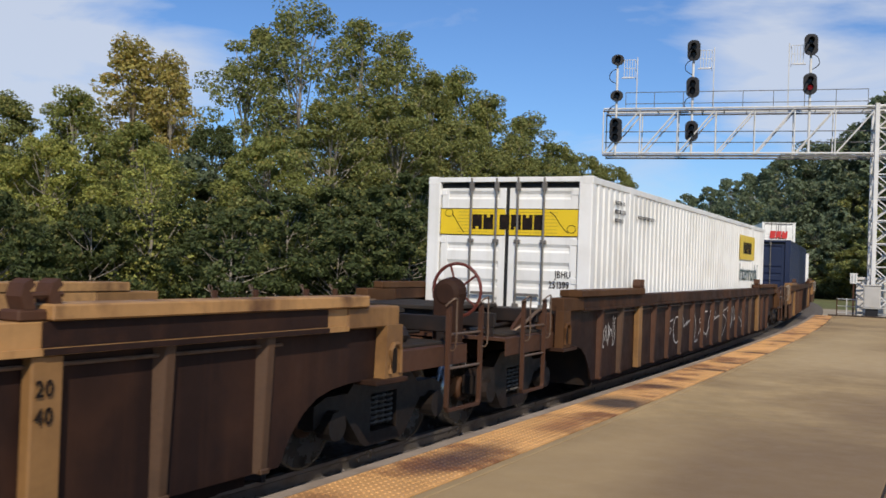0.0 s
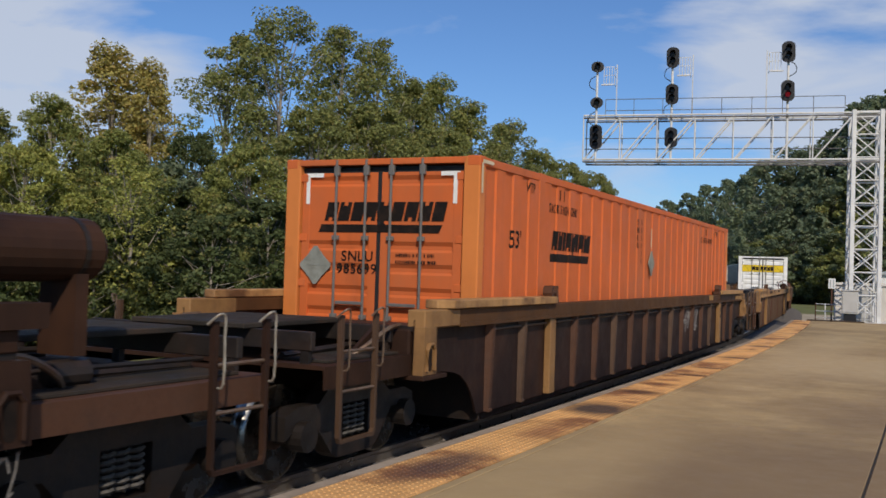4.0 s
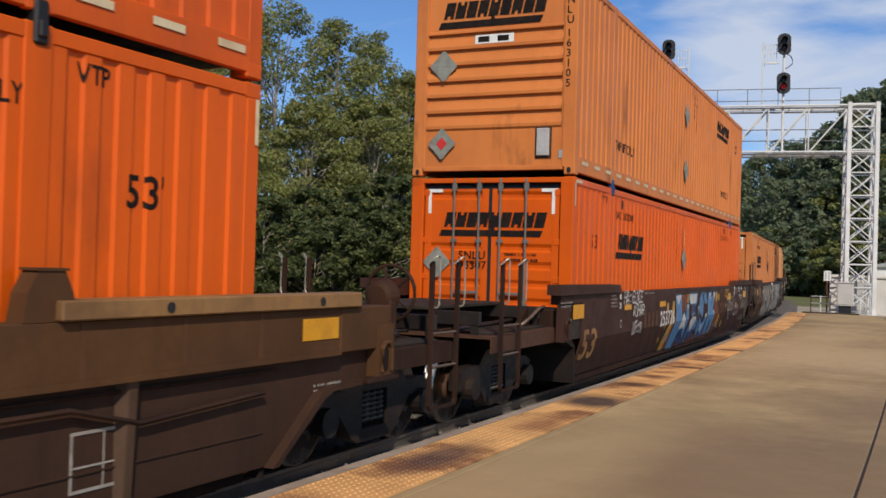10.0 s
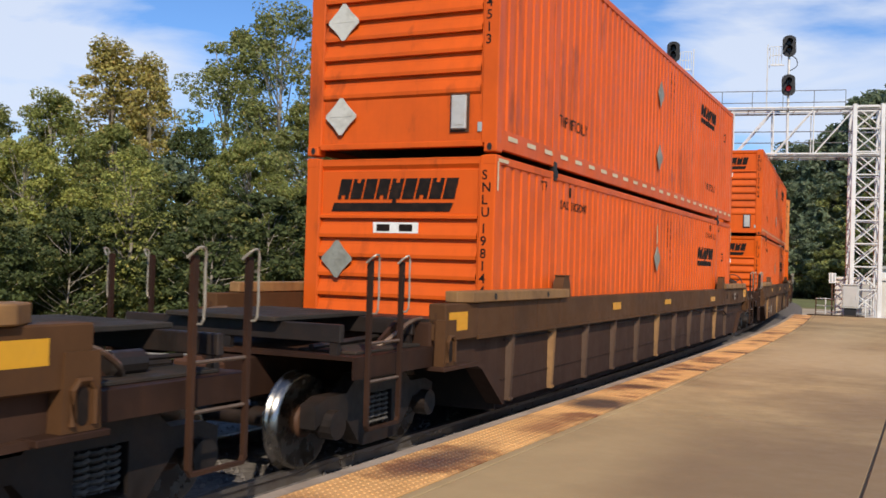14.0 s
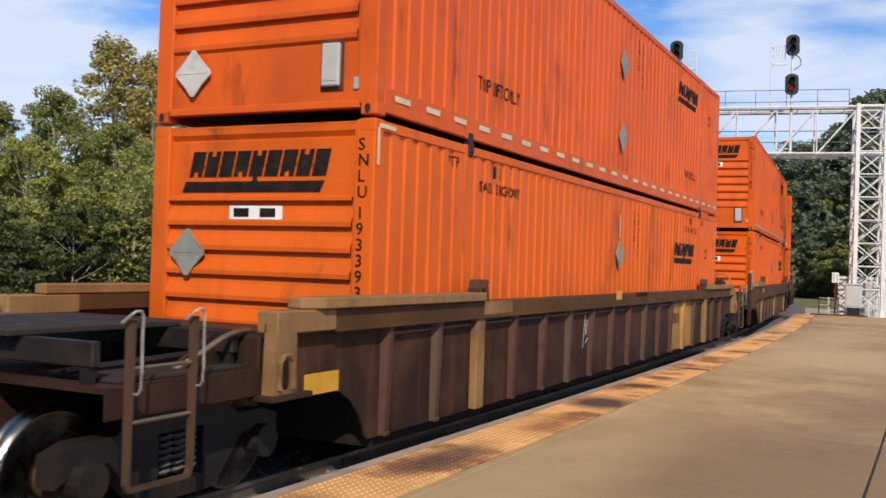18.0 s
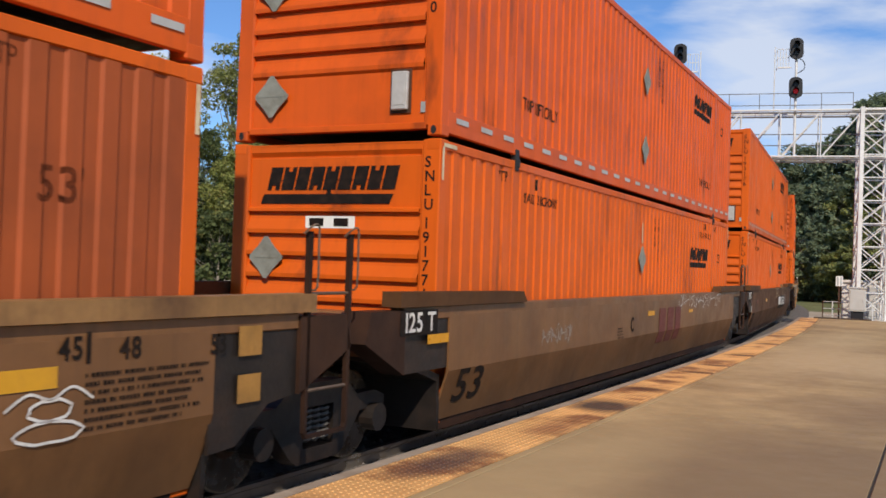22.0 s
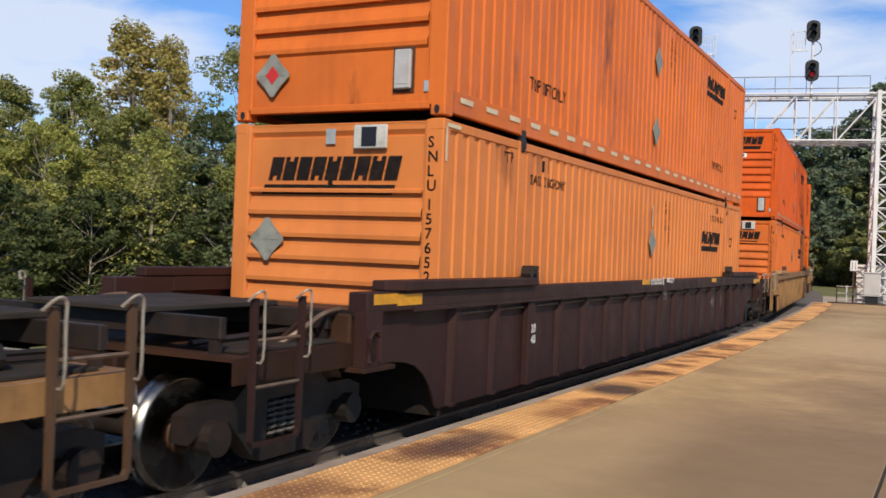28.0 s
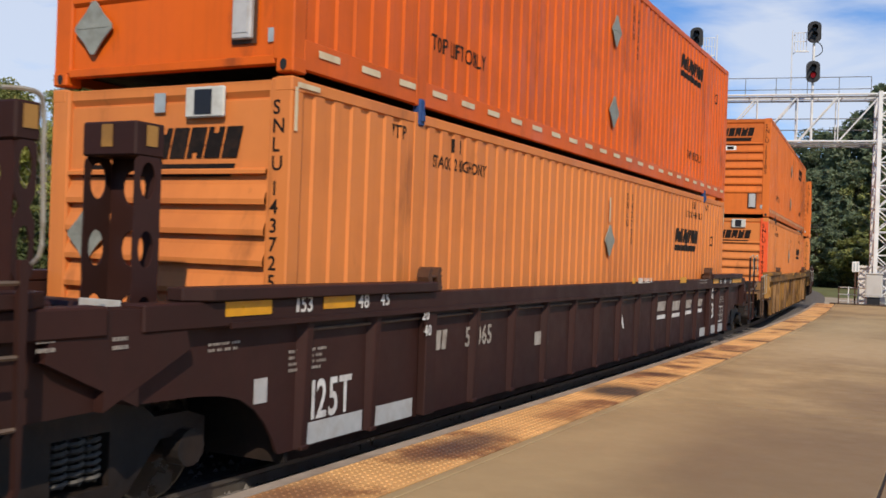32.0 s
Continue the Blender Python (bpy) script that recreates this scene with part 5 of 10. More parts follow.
def corrugated(length, z0, z1, pitch=0.272, depth=0.020, flats=()):
    """A folded side wall in the xz plane; its outer face looks to -y. flats: stretches left plain."""
    def make(b):
        prof = fold_line(length, pitch, depth, flats)
        lo = [b.verts.new((px, py, z0)) for px, py in prof]
        hi = [b.verts.new((px, py, z1)) for px, py in prof]
        for i in range(len(prof) - 1):
            b.faces.new((lo[i], lo[i + 1], hi[i + 1], hi[i]))
        # inner skin gives the wall its thickness
        lo2 = [b.verts.new((px, 0.06, z0)) for px in (-length / 2, length / 2)]
        hi2 = [b.verts.new((px, 0.06, z1)) for px in (-length / 2, length / 2)]
        b.faces.new((lo2[1], lo2[0], hi2[0], hi2[1]))
    return cached(("side_wall", length, z0, z1, pitch, depth), make)


def painted(me, x, z, prof):
    """Flat work painted onto a folded side: it follows every fold."""
    key = ("painted", me.name, round(x, 3), round(z, 3), len(prof))
    if key not in CACHE:
        b = bmesh.new()
        b.from_mesh(me)
        b.transform(on_side(x, 0, z))
        x0, x1 = min(v.co.x for v in b.verts), max(v.co.x for v in b.verts)
        for px, _ in prof:
            if x0 < px < x1:
                bmesh.ops.bisect_plane(b, geom=b.verts[:] + b.edges[:] + b.faces[:], plane_co=(px, 0, 0), plane_no=(1, 0, 0))
        xs, ds = [q[0] for q in prof], [q[1] for q in prof]
        for v in b.verts:
            v.co.y += -C_W / 2 + 0.003 + float(np.interp(v.co.x, xs, ds))
        CACHE[key] = bpy.data.meshes.new("painted_mark")
        b.to_mesh(CACHE[key])
        b.free()
    return CACHE[key]


def container(spec):
    """A steel box: frame, folded sides, roof, and either doors or a ribbed bulkhead at the rear."""
    paint = M[spec["paint"]]
    L = spec.get("length", C_L)
    W, H = C_W, C_H
    root = tagged(new("shipping_container"), spec["label"], "container", spec.get("group", "containers on the train"))
    long = L > 14
    upper = spec.get("upper")
    post_x = 6.05
    folds = (0.272, 0.020) if not spec.get("plain") else (0.54, 0.02)
    flats = ((-post_x - 0.13, -post_x + 0.13), (post_x - 0.13, post_x + 0.13)) if long else ()
    wall = corrugated(L - 0.30, 0.27, H - 0.10, *folds, flats)
    prof = fold_line(L - 0.30, *folds, flats)
    for y in (-1, 1):
        part("side_wall", wall, paint, root, at=pose(0, y * (W / 2 - 0.006), 0, 0, 0, 0 if y < 0 else 180))

        def rails(b):
            box(b, -L / 2 + 0.15, L / 2 - 0.15, -W / 2 - 0.004, -W / 2 + 0.06, 0.04, 0.275, 0.006)
        part("bottom_rail", cached(("bottom_rail", L), rails), paint, root, at=pose(0, 0, 0, 0, 0, 0 if y < 0 else 180))
        part("top_rail", cached(("top_rail", L), lambda b: box(b, -L / 2 + 0.15, L / 2 - 0.15, -W / 2 - 0.004, -W / 2 + 0.06, H - 0.105, H - 0.01, 0.006)), paint, root, at=pose(0, 0, 0, 0, 0, 0 if y < 0 else 180))
        for sx in (-1, 1):
            part("corner_post", cached(("corner_post", L, sx), lambda b: box(b, min(sx * (L / 2 - 0.16), sx * L / 2), max(sx * (L / 2 - 0.16), sx * L / 2), -W / 2 - 0.002, -W / 2 + 0.20, 0.10, H - 0.008, 0.012)), M[spec.get("post", spec["paint"])], root,
                 at=Matrix.Identity(4) if y < 0 else Matrix.Translation((0, W - 0.198, 0)))
            for z in (0.0, H - 0.12):
                part("corner_casting", cached(("corner_casting", L, sx), lambda b: box(b, min(sx * (L / 2 - 0.178), sx * (L / 2 + 0.003)), max(sx * (L / 2 - 0.178), sx * (L / 2 + 0.003)), -W / 2 - 0.006, -W / 2 + 0.16, 0.0, 0.12, 0.012)), paint, root,
                     at=(0, 0 if y < 0 else W - 0.154, z))
            if long:
                def stack_post(b):
                    box(b, -0.10, 0.10, -W / 2 - 0.008, -W / 2 + 0.05, 0.03, H - 0.003, 0.008)
                part("stacking_post", cached("stacking_post", stack_post), paint, root, at=pose(sx * post_x, 0, 0, 0, 0, 0 if y < 0 else 180))
                if upper:
                    part("twist_lock", cached("twist_lock", lambda b: (box(b, -0.05, 0.05, -W / 2 - 0.03, -W / 2 + 0.06, -0.16, 0.10, 0.015), box(b, -0.03, 0.03, -W / 2 - 0.05, -W / 2, -0.12, -0.02, 0.01))), M[spec.get("lock", "signal")], root, "blue stacking lock" if spec.get("lock") else "black stacking lock",
                         at=pose(sx * post_x, 0, 0, 0, 0, 0 if y < 0 else 180))
    if spec.get("bay"):
        # the bay ahead of the stacking post has been re-sheeted
        def bay(b):
            cut = [(px, py - 0.004) for px, py in prof if px > post_x + 0.11]
            lo, hi = [b.verts.new((px, py, 0.28)) for px, py in cut], [b.verts.new((px, py, H - 0.11)) for px, py in cut]
            for i in range(len(cut) - 1):
                b.faces.new((lo[i], lo[i + 1], hi[i + 1], hi[i]))
        part("side_panel", cached("side_panel", bay), M[spec["bay"]], root, "re-sheeted bay in dull red-brown", at=(0, -W / 2 + 0.006, 0))
    for x0, z0, pw, ph in spec.get("ghosts", ()):
        part("scuffed_patch", painted(plate(pw, ph), x0, z0, prof), M["scuff"], root, "grey-brown scuffed patch")
    part("roof", cached(("roof", L), lambda b: box(b, -L / 2 + 0.02, L / 2 - 0.02, -W / 2 + 0.03, W / 2 - 0.03, H - 0.05, H - 0.02)), paint, root)
    part("floor", cached(("floor", L), lambda b: box(b, -L / 2 + 0.05, L / 2 - 0.05, -W / 2 + 0.04, W / 2 - 0.04, 0.12, 0.20)), M["steel"], root)
    part("front_wall", cached(("front_wall", L), lambda b: box(b, L / 2 - 0.05, L / 2 - 0.012, -W / 2 + 0.1, W / 2 - 0.1, 0.12, H - 0.02)), paint, root)
    xr = -L / 2
    if spec.get("doors"):
        def leaf(b):
            # a sheet pressed into level ribs, with a dark gasket round it
            prof = [(0.0, 0.14)]
            for z in (0.29, 0.55, 0.81, 1.07, 1.33, 1.60, 1.86, 2.63):
                prof += [(0.0, z - 0.065), (0.028, z - 0.035), (0.028, z + 0.010), (0.0, z + 0.060)]
            prof.append((0.0, H - 0.17))
            a = [b.verts.new((px, 0.13, pz)) for px, pz in prof]
            c = [b.verts.new((px, 0.97, pz)) for px, pz in prof]
            for i in range(len(prof) - 1):
                b.faces.new((a[i], a[i + 1], c[i + 1], c[i]))
            box(b, -0.004, 0.035, 0.028, 0.132, 0.14, H - 0.17, 0.004)
            box(b, -0.004, 0.035, 0.968, 1.075, 0.14, H - 0.17, 0.004)
        for s in (-1, 1):
            k = ("door", L, s)
            if k not in CACHE:
                me = cached(("door", L), leaf).copy()
                me.transform(Matrix.Diagonal((1, s, 1, 1)))
                if s < 0:
                    me.flip_normals()
                CACHE[k] = me
            d = part("door", CACHE[k], paint, root, at=(xr + 0.04, 0, 0))

            def bar(b):
                rod(b, [(0, 0, 0.06), (0, 0, H - 0.02)], 0.017, 8)
                for z in (0.13, H - 0.15):
                    box(b, -0.016, 0.035, -0.036, 0.036, z - 0.06, z + 0.06, 0.008)
                for z in (1.02, 1.95):
                    box(b, -0.012, 0.035, -0.045, 0.045, z - 0.028, z + 0.028, 0.008)
            for q in (0.170, 0.575):
                part("lock_bar", cached("lock_bar", bar), M[spec.get("bars", "bar_steel")], d, "steel lock bar", at=(-0.038, s * q, 0))
            part("bar_handle", cached(("bar_handle", s), lambda b: box(b, -0.062, -0.045, *sorted((s * 0.16, s * 0.54)), 1.16, 1.20, 0.006)), M[spec.get("bars", "bar_steel")], d)
            for z in (0.42, 1.40, 1.95, 2.67) if long else ():
                part("hinge", cached(("hinge", s), lambda b: (box(b, -0.014, 0.0, *sorted((s * 1.0, s * 1.15)), -0.045, 0.045, 0.006), rod(b, [(-0.010, s * 1.125, -0.07), (-0.010, s * 1.125, 0.07)], 0.020, 8))), paint, d, at=(0, 0, z))
        part("door_seal", cached(("door_seal", L), lambda b: (box(b, xr + 0.040, xr + 0.055, -0.026, 0.026, 0.14, H - 0.16), box(b, xr + 0.078, xr + 0.083, -1.18, 1.18, 0.12, H - 0.1))), M["rubber"], root)
        part("header", cached(("header", L), lambda b: box(b, xr + 0.0, xr + 0.12, -W / 2 + 0.16, W / 2 - 0.16, H - 0.085, H - 0.01, 0.008)), paint, root)
        part("door_sill", cached(("door_sill", L), lambda b: box(b, xr + 0.0, xr + 0.12, -W / 2 + 0.16, W / 2 - 0.16, 0.1, 0.14)), paint, root)
    else:
        def ribs(b):
            # sheet with stepped lap ridges across it
            prof = [(0.0, 0.11), (0.0, 0.68)]
            for i in range(7):
                z = 0.71 + i * 0.24
                prof += [(-0.030, z + 0.001), (-0.034, z + 0.045), (0.016, z + 0.16), (0.030, z + 0.2395)] if i < 6 else [(-0.030, z + 0.001), (-0.030, z + 0.03)]
            prof += [(0.012, 2.20), (0.012, 2.73), (0.034, 2.735), (0.034, 2.75), (0.0, 2.80), (0.0, H - 0.03)]
            wl, wh = -W / 2 + 0.215, W / 2 - 0.215
            a = [b.verts.new((px, wl, pz)) for px, pz in prof]
            c = [b.verts.new((px, wh, pz)) for px, pz in prof]
            for i in range(len(prof) - 1):
                b.faces.new((a[i], c[i], c[i + 1], a[i + 1]))
            for y0, y1 in ((-W / 2 + 0.02, -W / 2 + 0.215), (W / 2 - 0.215, W / 2 - 0.02)):
                box(b, -0.008, 0.04, y0, y1, 0.11, H - 0.03)
        part("bulkhead", cached("bulkhead", ribs), paint, root, "ribbed end wall", at=(xr + 0.02, 0, 0))
        part("end_sill", cached("end_sill", lambda b: box(b, xr + 0.002, xr + 0.1, -W / 2 + 0.18, W / 2 - 0.18, 0.07, 0.14, 0.006)), paint, root)
        if spec.get("edges"):
            for y0, y1 in ((-W / 2 + 0.02, -W / 2 + 0.215), (W / 2 - 0.215, W / 2 - 0.02)):
                part("touched_up_strip", cached(("strip", y0), lambda b: box(b, xr + 0.004, xr + 0.008, y0, y1, 0.13, H - 0.03)), M[spec["edges"]], root)
    # marks
    blk, ys = M["ink"], -W / 2 - 0.012
    if long and spec.get("marks", True):
        num = spec["number"]
        aft = spec.get("doors")
        part("trade_mark", painted(word_blocks(9, 0.42, 1.72, seed=3), -5.6 if aft else 3.85, 1.76 if not upper else 2.08, prof), blk, root, "black slanted trade mark over a bar")
        part("size_mark", painted(lettering("53'", 0.21), -7.1 if aft else 6.75, 1.90 if not upper else 2.0, prof), blk, root)
        if upper:
            for q in (-5.85, 4.5):
                part("notice", painted(lettering("TOP LIFT ONLY", 0.15, 0.75), q, 0.62, prof), blk, root)
        else:
            note = "STACK %s HIGH ONLY" % spec.get("stack", 3)
            for q in (-5.75, 4.7):
                part("notice", painted(lettering(note, 0.12, 0.72), q, 2.42, prof), blk, root)
                for k in (0.42, 0.60):
                    part("stack_arrow", painted(plate(0.035, 0.14), q + k, 2.60, prof), blk, root)
            for q in (-6.55, 6.35):
                part("notice", painted(lettering("VTP", 0.12, 0.8), q, 2.62, prof), blk, root)
        part("container_number", painted(lettering("\n".join(num), 0.104), -0.86 if aft else 0.98, 2.50, prof), blk, root)
        part("owner_code", painted(lettering("S\nN\nL\nU", 0.104), -1.1 if aft else 0.72, 2.50, prof), blk, root)

        for z in (0.62, 1.82) if upper else (1.64,):
            part("placard_holder", CACHE["placard_holder"], M[spec.get("side_placard", "placard")], root, "diamond placard holder", at=on_side(-0.33, ys, z))
        if not upper:
            part("reflector_strip", plate(0.05, 0.36), M["tape_cream"], root, at=on_side(-0.19, ys, 2.12))
            part("reflector_strip", plate(0.04, 0.34), M["tape_cream"], root, at=on_side(xr + 0.03, ys, 2.48))
            part("reflector_strip", plate(0.30, 0.04), M["tape_cream"], root, at=on_side(xr + 0.06, ys, 2.82))
            part("reflector_strip", plate(0.04, 0.34), M["tape_cream"], root, at=on_side(-xr - 0.07, ys, 2.44))
        if upper:
            for i in range(25):
                q = -7.75 + i * 0.638
                part("reflector_strip", plate(0.30, 0.055), M[spec.get("tape", "tape_cream")], root, at=on_side(q, ys, 0.165))
    xd = xr + 0.034
    if spec.get("doors"):
        if spec.get("marks", True):
            part("trade_mark", word_blocks(9, 0.36, 1.62, seed=3), blk, root, "black slanted trade mark over a bar", at=on_rear(xd, 0.78, 2.02))
            part("owner_code", lettering("SNLU", 0.12), blk, root, at=on_rear(xd, 0.50, 1.68))
            part("container_number", lettering(spec["number"], 0.12), blk, root, at=on_rear(xd, 0.56, 1.53))
            part("small_print", small_print(2, 0.62, 0.16, 4), blk, root, at=on_rear(xd, -0.24, 1.66))
            for y0 in (1.02, -0.80):
                part("reflector_strip", plate(0.24, 0.05), M["tape"], root, at=on_rear(xd, y0, 2.68))
            for y0 in (1.02, -0.96):
                part("reflector_strip", plate(0.05, 0.34), M["tape"], root, at=on_rear(xd, y0, 2.36))
            part("placard_holder", CACHE["placard_holder"], M["placard"], root, "grey diamond placard holder", at=on_rear(xd - 0.012, 1.02, 1.42))
    elif spec.get("marks", True):
        xf = xr + 0.006
        part("trade_mark", word_blocks(9, 0.40, 1.64, seed=3), blk, root, "black slanted trade mark over a bar", at=on_rear(xf + 0.018, 0.88, 2.13 if spec.get("unit") else 2.235))
        part("container_number", lettering("\n".join(spec["number"]), 0.11), blk, root, at=on_rear(xf - 0.008, -1.125, 1.985))
        part("owner_code", lettering("S\nN\nL\nU", 0.11), blk, root, at=on_rear(xf - 0.008, -1.125, 2.61))
        for z in (0.28, 1.46) if upper else (1.44,):
            part("placard_holder", CACHE["placard_holder"], M[{"tape": "placard_white"}.get(spec.get("placard"), "placard")], root, "grey diamond placard holder", at=on_rear(xf - 0.026, 0.97, z))
        for yy in (W / 2 - 0.055, -W / 2 + 0.115):
            part("casting_hole", cached("casting_hole", lambda b: plan_prism(b, [(0.03 + 0.032 * math.cos(k * 0.6283), 0.06 + 0.045 * math.sin(k * 0.6283)) for k in range(10)], 0, 0.003)), M["rubber"], root, at=on_rear(xr - 0.004, yy, 0.0))
        if upper:
            part("box_frame", plate(0.25, 0.46), M["rust"], root, at=on_rear(xf - 0.001, -0.69, 0.24))
            part("document_box", cached("document_box", lambda b: (box(b, 0, 0.19, 0, 0.40, 0, 0.05, 0.012), box(b, 0.03, 0.16, 0.05, 0.30, 0.05, 0.056))), M["tape_old"], root, "grey document box", at=on_rear(xf, -0.72, 0.27))
            part("sticker", plate(0.11, 0.11), M["alu"], root, at=on_rear(xf - 0.001, -1.05, 0.24))
        if spec.get("unit"):
            u = part("tracking_unit", cached("tracking_unit", lambda b: (box(b, 0, 0.40, 0, 0.25, 0, 0.035, 0.012))), M["placard_white"], root, "white tracking unit with solar cell", at=on_rear(xf - 0.002, -0.26, 2.60))
            part("solar_cell", plate(0.18, 0.20), M["screen"], u, at=(0.10, 0.025, 0.036))
            part("sticker", plate(0.12, 0.16), M["alu"], root, at=on_rear(xf - 0.001, 0.10, 2.66))
        else:
            u = part("sticker", plate(0.62, 0.13), M["tape"], root, "white label with two dark squares", at=on_rear(xf - 0.016, 0.30, 1.97))
            for k in (0.05, 0.36):
                part("label_square", plate(0.18, 0.085), M["ink"], u, at=(k, 0.022, 0.003))
    return root




# ---- the train: each car by the way it lies behind the start ----
FLOOR_Z, STACK_Z = 0.24, 3.17
RIB_BROWN = dict(kind="ribbed", paint="brown", top="sill", guide="chord", post="rust", posts_alt="ladder", deck="dark")
DEEP = dict(kind="deep", tip="sill", paint="umber", top="sill", guide="chord", post="ladder", posts_alt="chord", deck="dark", ladder_paint="dark", rail_h=1.86)
SMOOTH_B = dict(kind="smooth", paint="black", top="dark", ladder_paint="dark", beam="dark")
SMOOTH_T = dict(kind="smooth", paint="mud_tan", top="mud_tan", guide="sill", ladder_paint="dark", beam="dark")
CARS = {
    -8: dict(RIB_BROWN, at=-209.00, label="rusty brown well car under stacked short boxes"),
    -7: dict(RIB_BROWN, at=-185.50, label="rusty brown well car under stacked short boxes"),
    -6: dict(RIB_BROWN, at=-162.00, label="rusty brown well car under stacked short boxes"),
    -5: dict(RIB_BROWN, at=-138.50, label="rusty brown well car under stacked short boxes"),
    -4: dict(RIB_BROWN, at=-115.00, label="rusty brown well car under stacked short boxes"),
    -3: dict(RIB_BROWN, at=-91.50, label="rusty brown well car under short boxes"),
    -2: dict(RIB_BROWN, at=-68.00, label="rusty brown well car with red lower side"),
    -1: dict(RIB_BROWN, at=-44.50, label="rusty brown well car under a stacked pair"),
    0: dict(RIB_BROWN, paint="dark_maroon", top="brown", guide="sill", tip="sill", post="rust", at=-21.03, ladder_x=(10.32, 10.98), ladder_paint="rust", grabs="grab_dark", deck="rust", label="rusty brown ribbed well car with tan top rail, scrawled on"),
    1: dict(RIB_BROWN, paint="dark_maroon", top="pale_tan", guide="pale_tan", tip="chord", post="ladder", posts_alt="rust", at=2.45, brake=1, brake_at=(11.36, -1.15, 1.56), ladder_x=(10.76, 11.46), ladder_paint="rust", grabs="grab_dark", deck="rust", label="empty rusty brown well car with tan top rail and white scrawls"),
    2: dict(RIB_BROWN, paint="dark_maroon", guide="pale_tan", at=25.7, grabs="grab_dark", label="rusty brown well car with tan top rail under a single box"),
    3: dict(SMOOTH_B, at=49.0, lips=True, joint=(-1,), tank=9.4, label="black smooth-sided well car covered in blue and white graffiti"),
    4: dict(SMOOTH_B, at=68.55, joint=(-1, 1), paint="choc", top="choc", label="dark brown smooth-sided well car with silver block graffiti"),
    5: dict(SMOOTH_B, at=88.0, joint=(1,), paint="choc", top="choc", rail_h=1.86, label="dark brown smooth-sided well car with blue graffiti"),
    6: dict(DEEP, at=111.45, brake=1, brake_paint="dark", label="brown well car with deep tan top rail and a scrawl"),
    7: dict(DEEP, at=135.25, brake=1, brake_paint="rust", label="brown well car with deep tan top rail and yellow patches"),
    8: dict(DEEP, at=159.2, label="brown well car with deep tan top rail"),
    9: dict(RIB_BROWN, at=182.55, yellow_post=12, brake=1, brake_paint="chord", paint="brown", top="sill", label="brown ribbed well car with a yellow patch under stacked boxes"),
    10: dict(SMOOTH_T, paint="mud", top="mud", at=206.1, joint=(-1,), tank=9.4, label="dusty brown smooth well car with large white number"),
    11: dict(SMOOTH_T, at=225.9, joint=(-1, 1), label="dusty tan smooth well car with faded red mark"),
    12: dict(SMOOTH_T, guide="chord", at=245.6, joint=(1,), rail_h=1.86, label="dusty tan smooth well car with white number on black"),
    13: dict(RIB_BROWN, at=269.15, paint="sill", top="chord", guide="pale_tan", tip="chord", ladder_paint="chord", deck="sill", post="chord", posts_alt="chord", brake=1, brake_paint="chord", label="weathered yellow ribbed well car with brown stains"),
    14: dict(RIB_BROWN, at=292.75, paint="purple", top="purple", guide="purple", tip="purple", post="purple", posts_alt=None, ladder_paint="purple", label="purple-brown ribbed well car with white print"),
    15: dict(RIB_BROWN, at=316.2, paint="ochre", top="ochre", guide="ochre", tip="amber_old", ladder_paint="ladder", deck="chord", post="ochre", posts_alt="chord", label="weathered yellow ribbed well car with rusty posts"),
    16: dict(RIB_BROWN, at=339.8, paint="maroon", top="maroon", guide="maroon", tip="maroon", post="maroon", posts_alt=None, ladder_paint="maroon", joint=(-1,), tower=(-9.36, 0.24, 0.235), rail_h=1.95, deck="dark", beam="maroon", label="maroon ribbed well car with white stencils and yellow patches"),
    17: dict(RIB_BROWN, at=359.55, paint="maroon", top="maroon", guide="maroon", tip="maroon", post="maroon", posts_alt=None, ladder_paint="maroon", joint=(1,), tower=(9.48, 0.15, 0.010), deck="dark", beam="maroon", label="maroon ribbed well car coupled behind"),
}
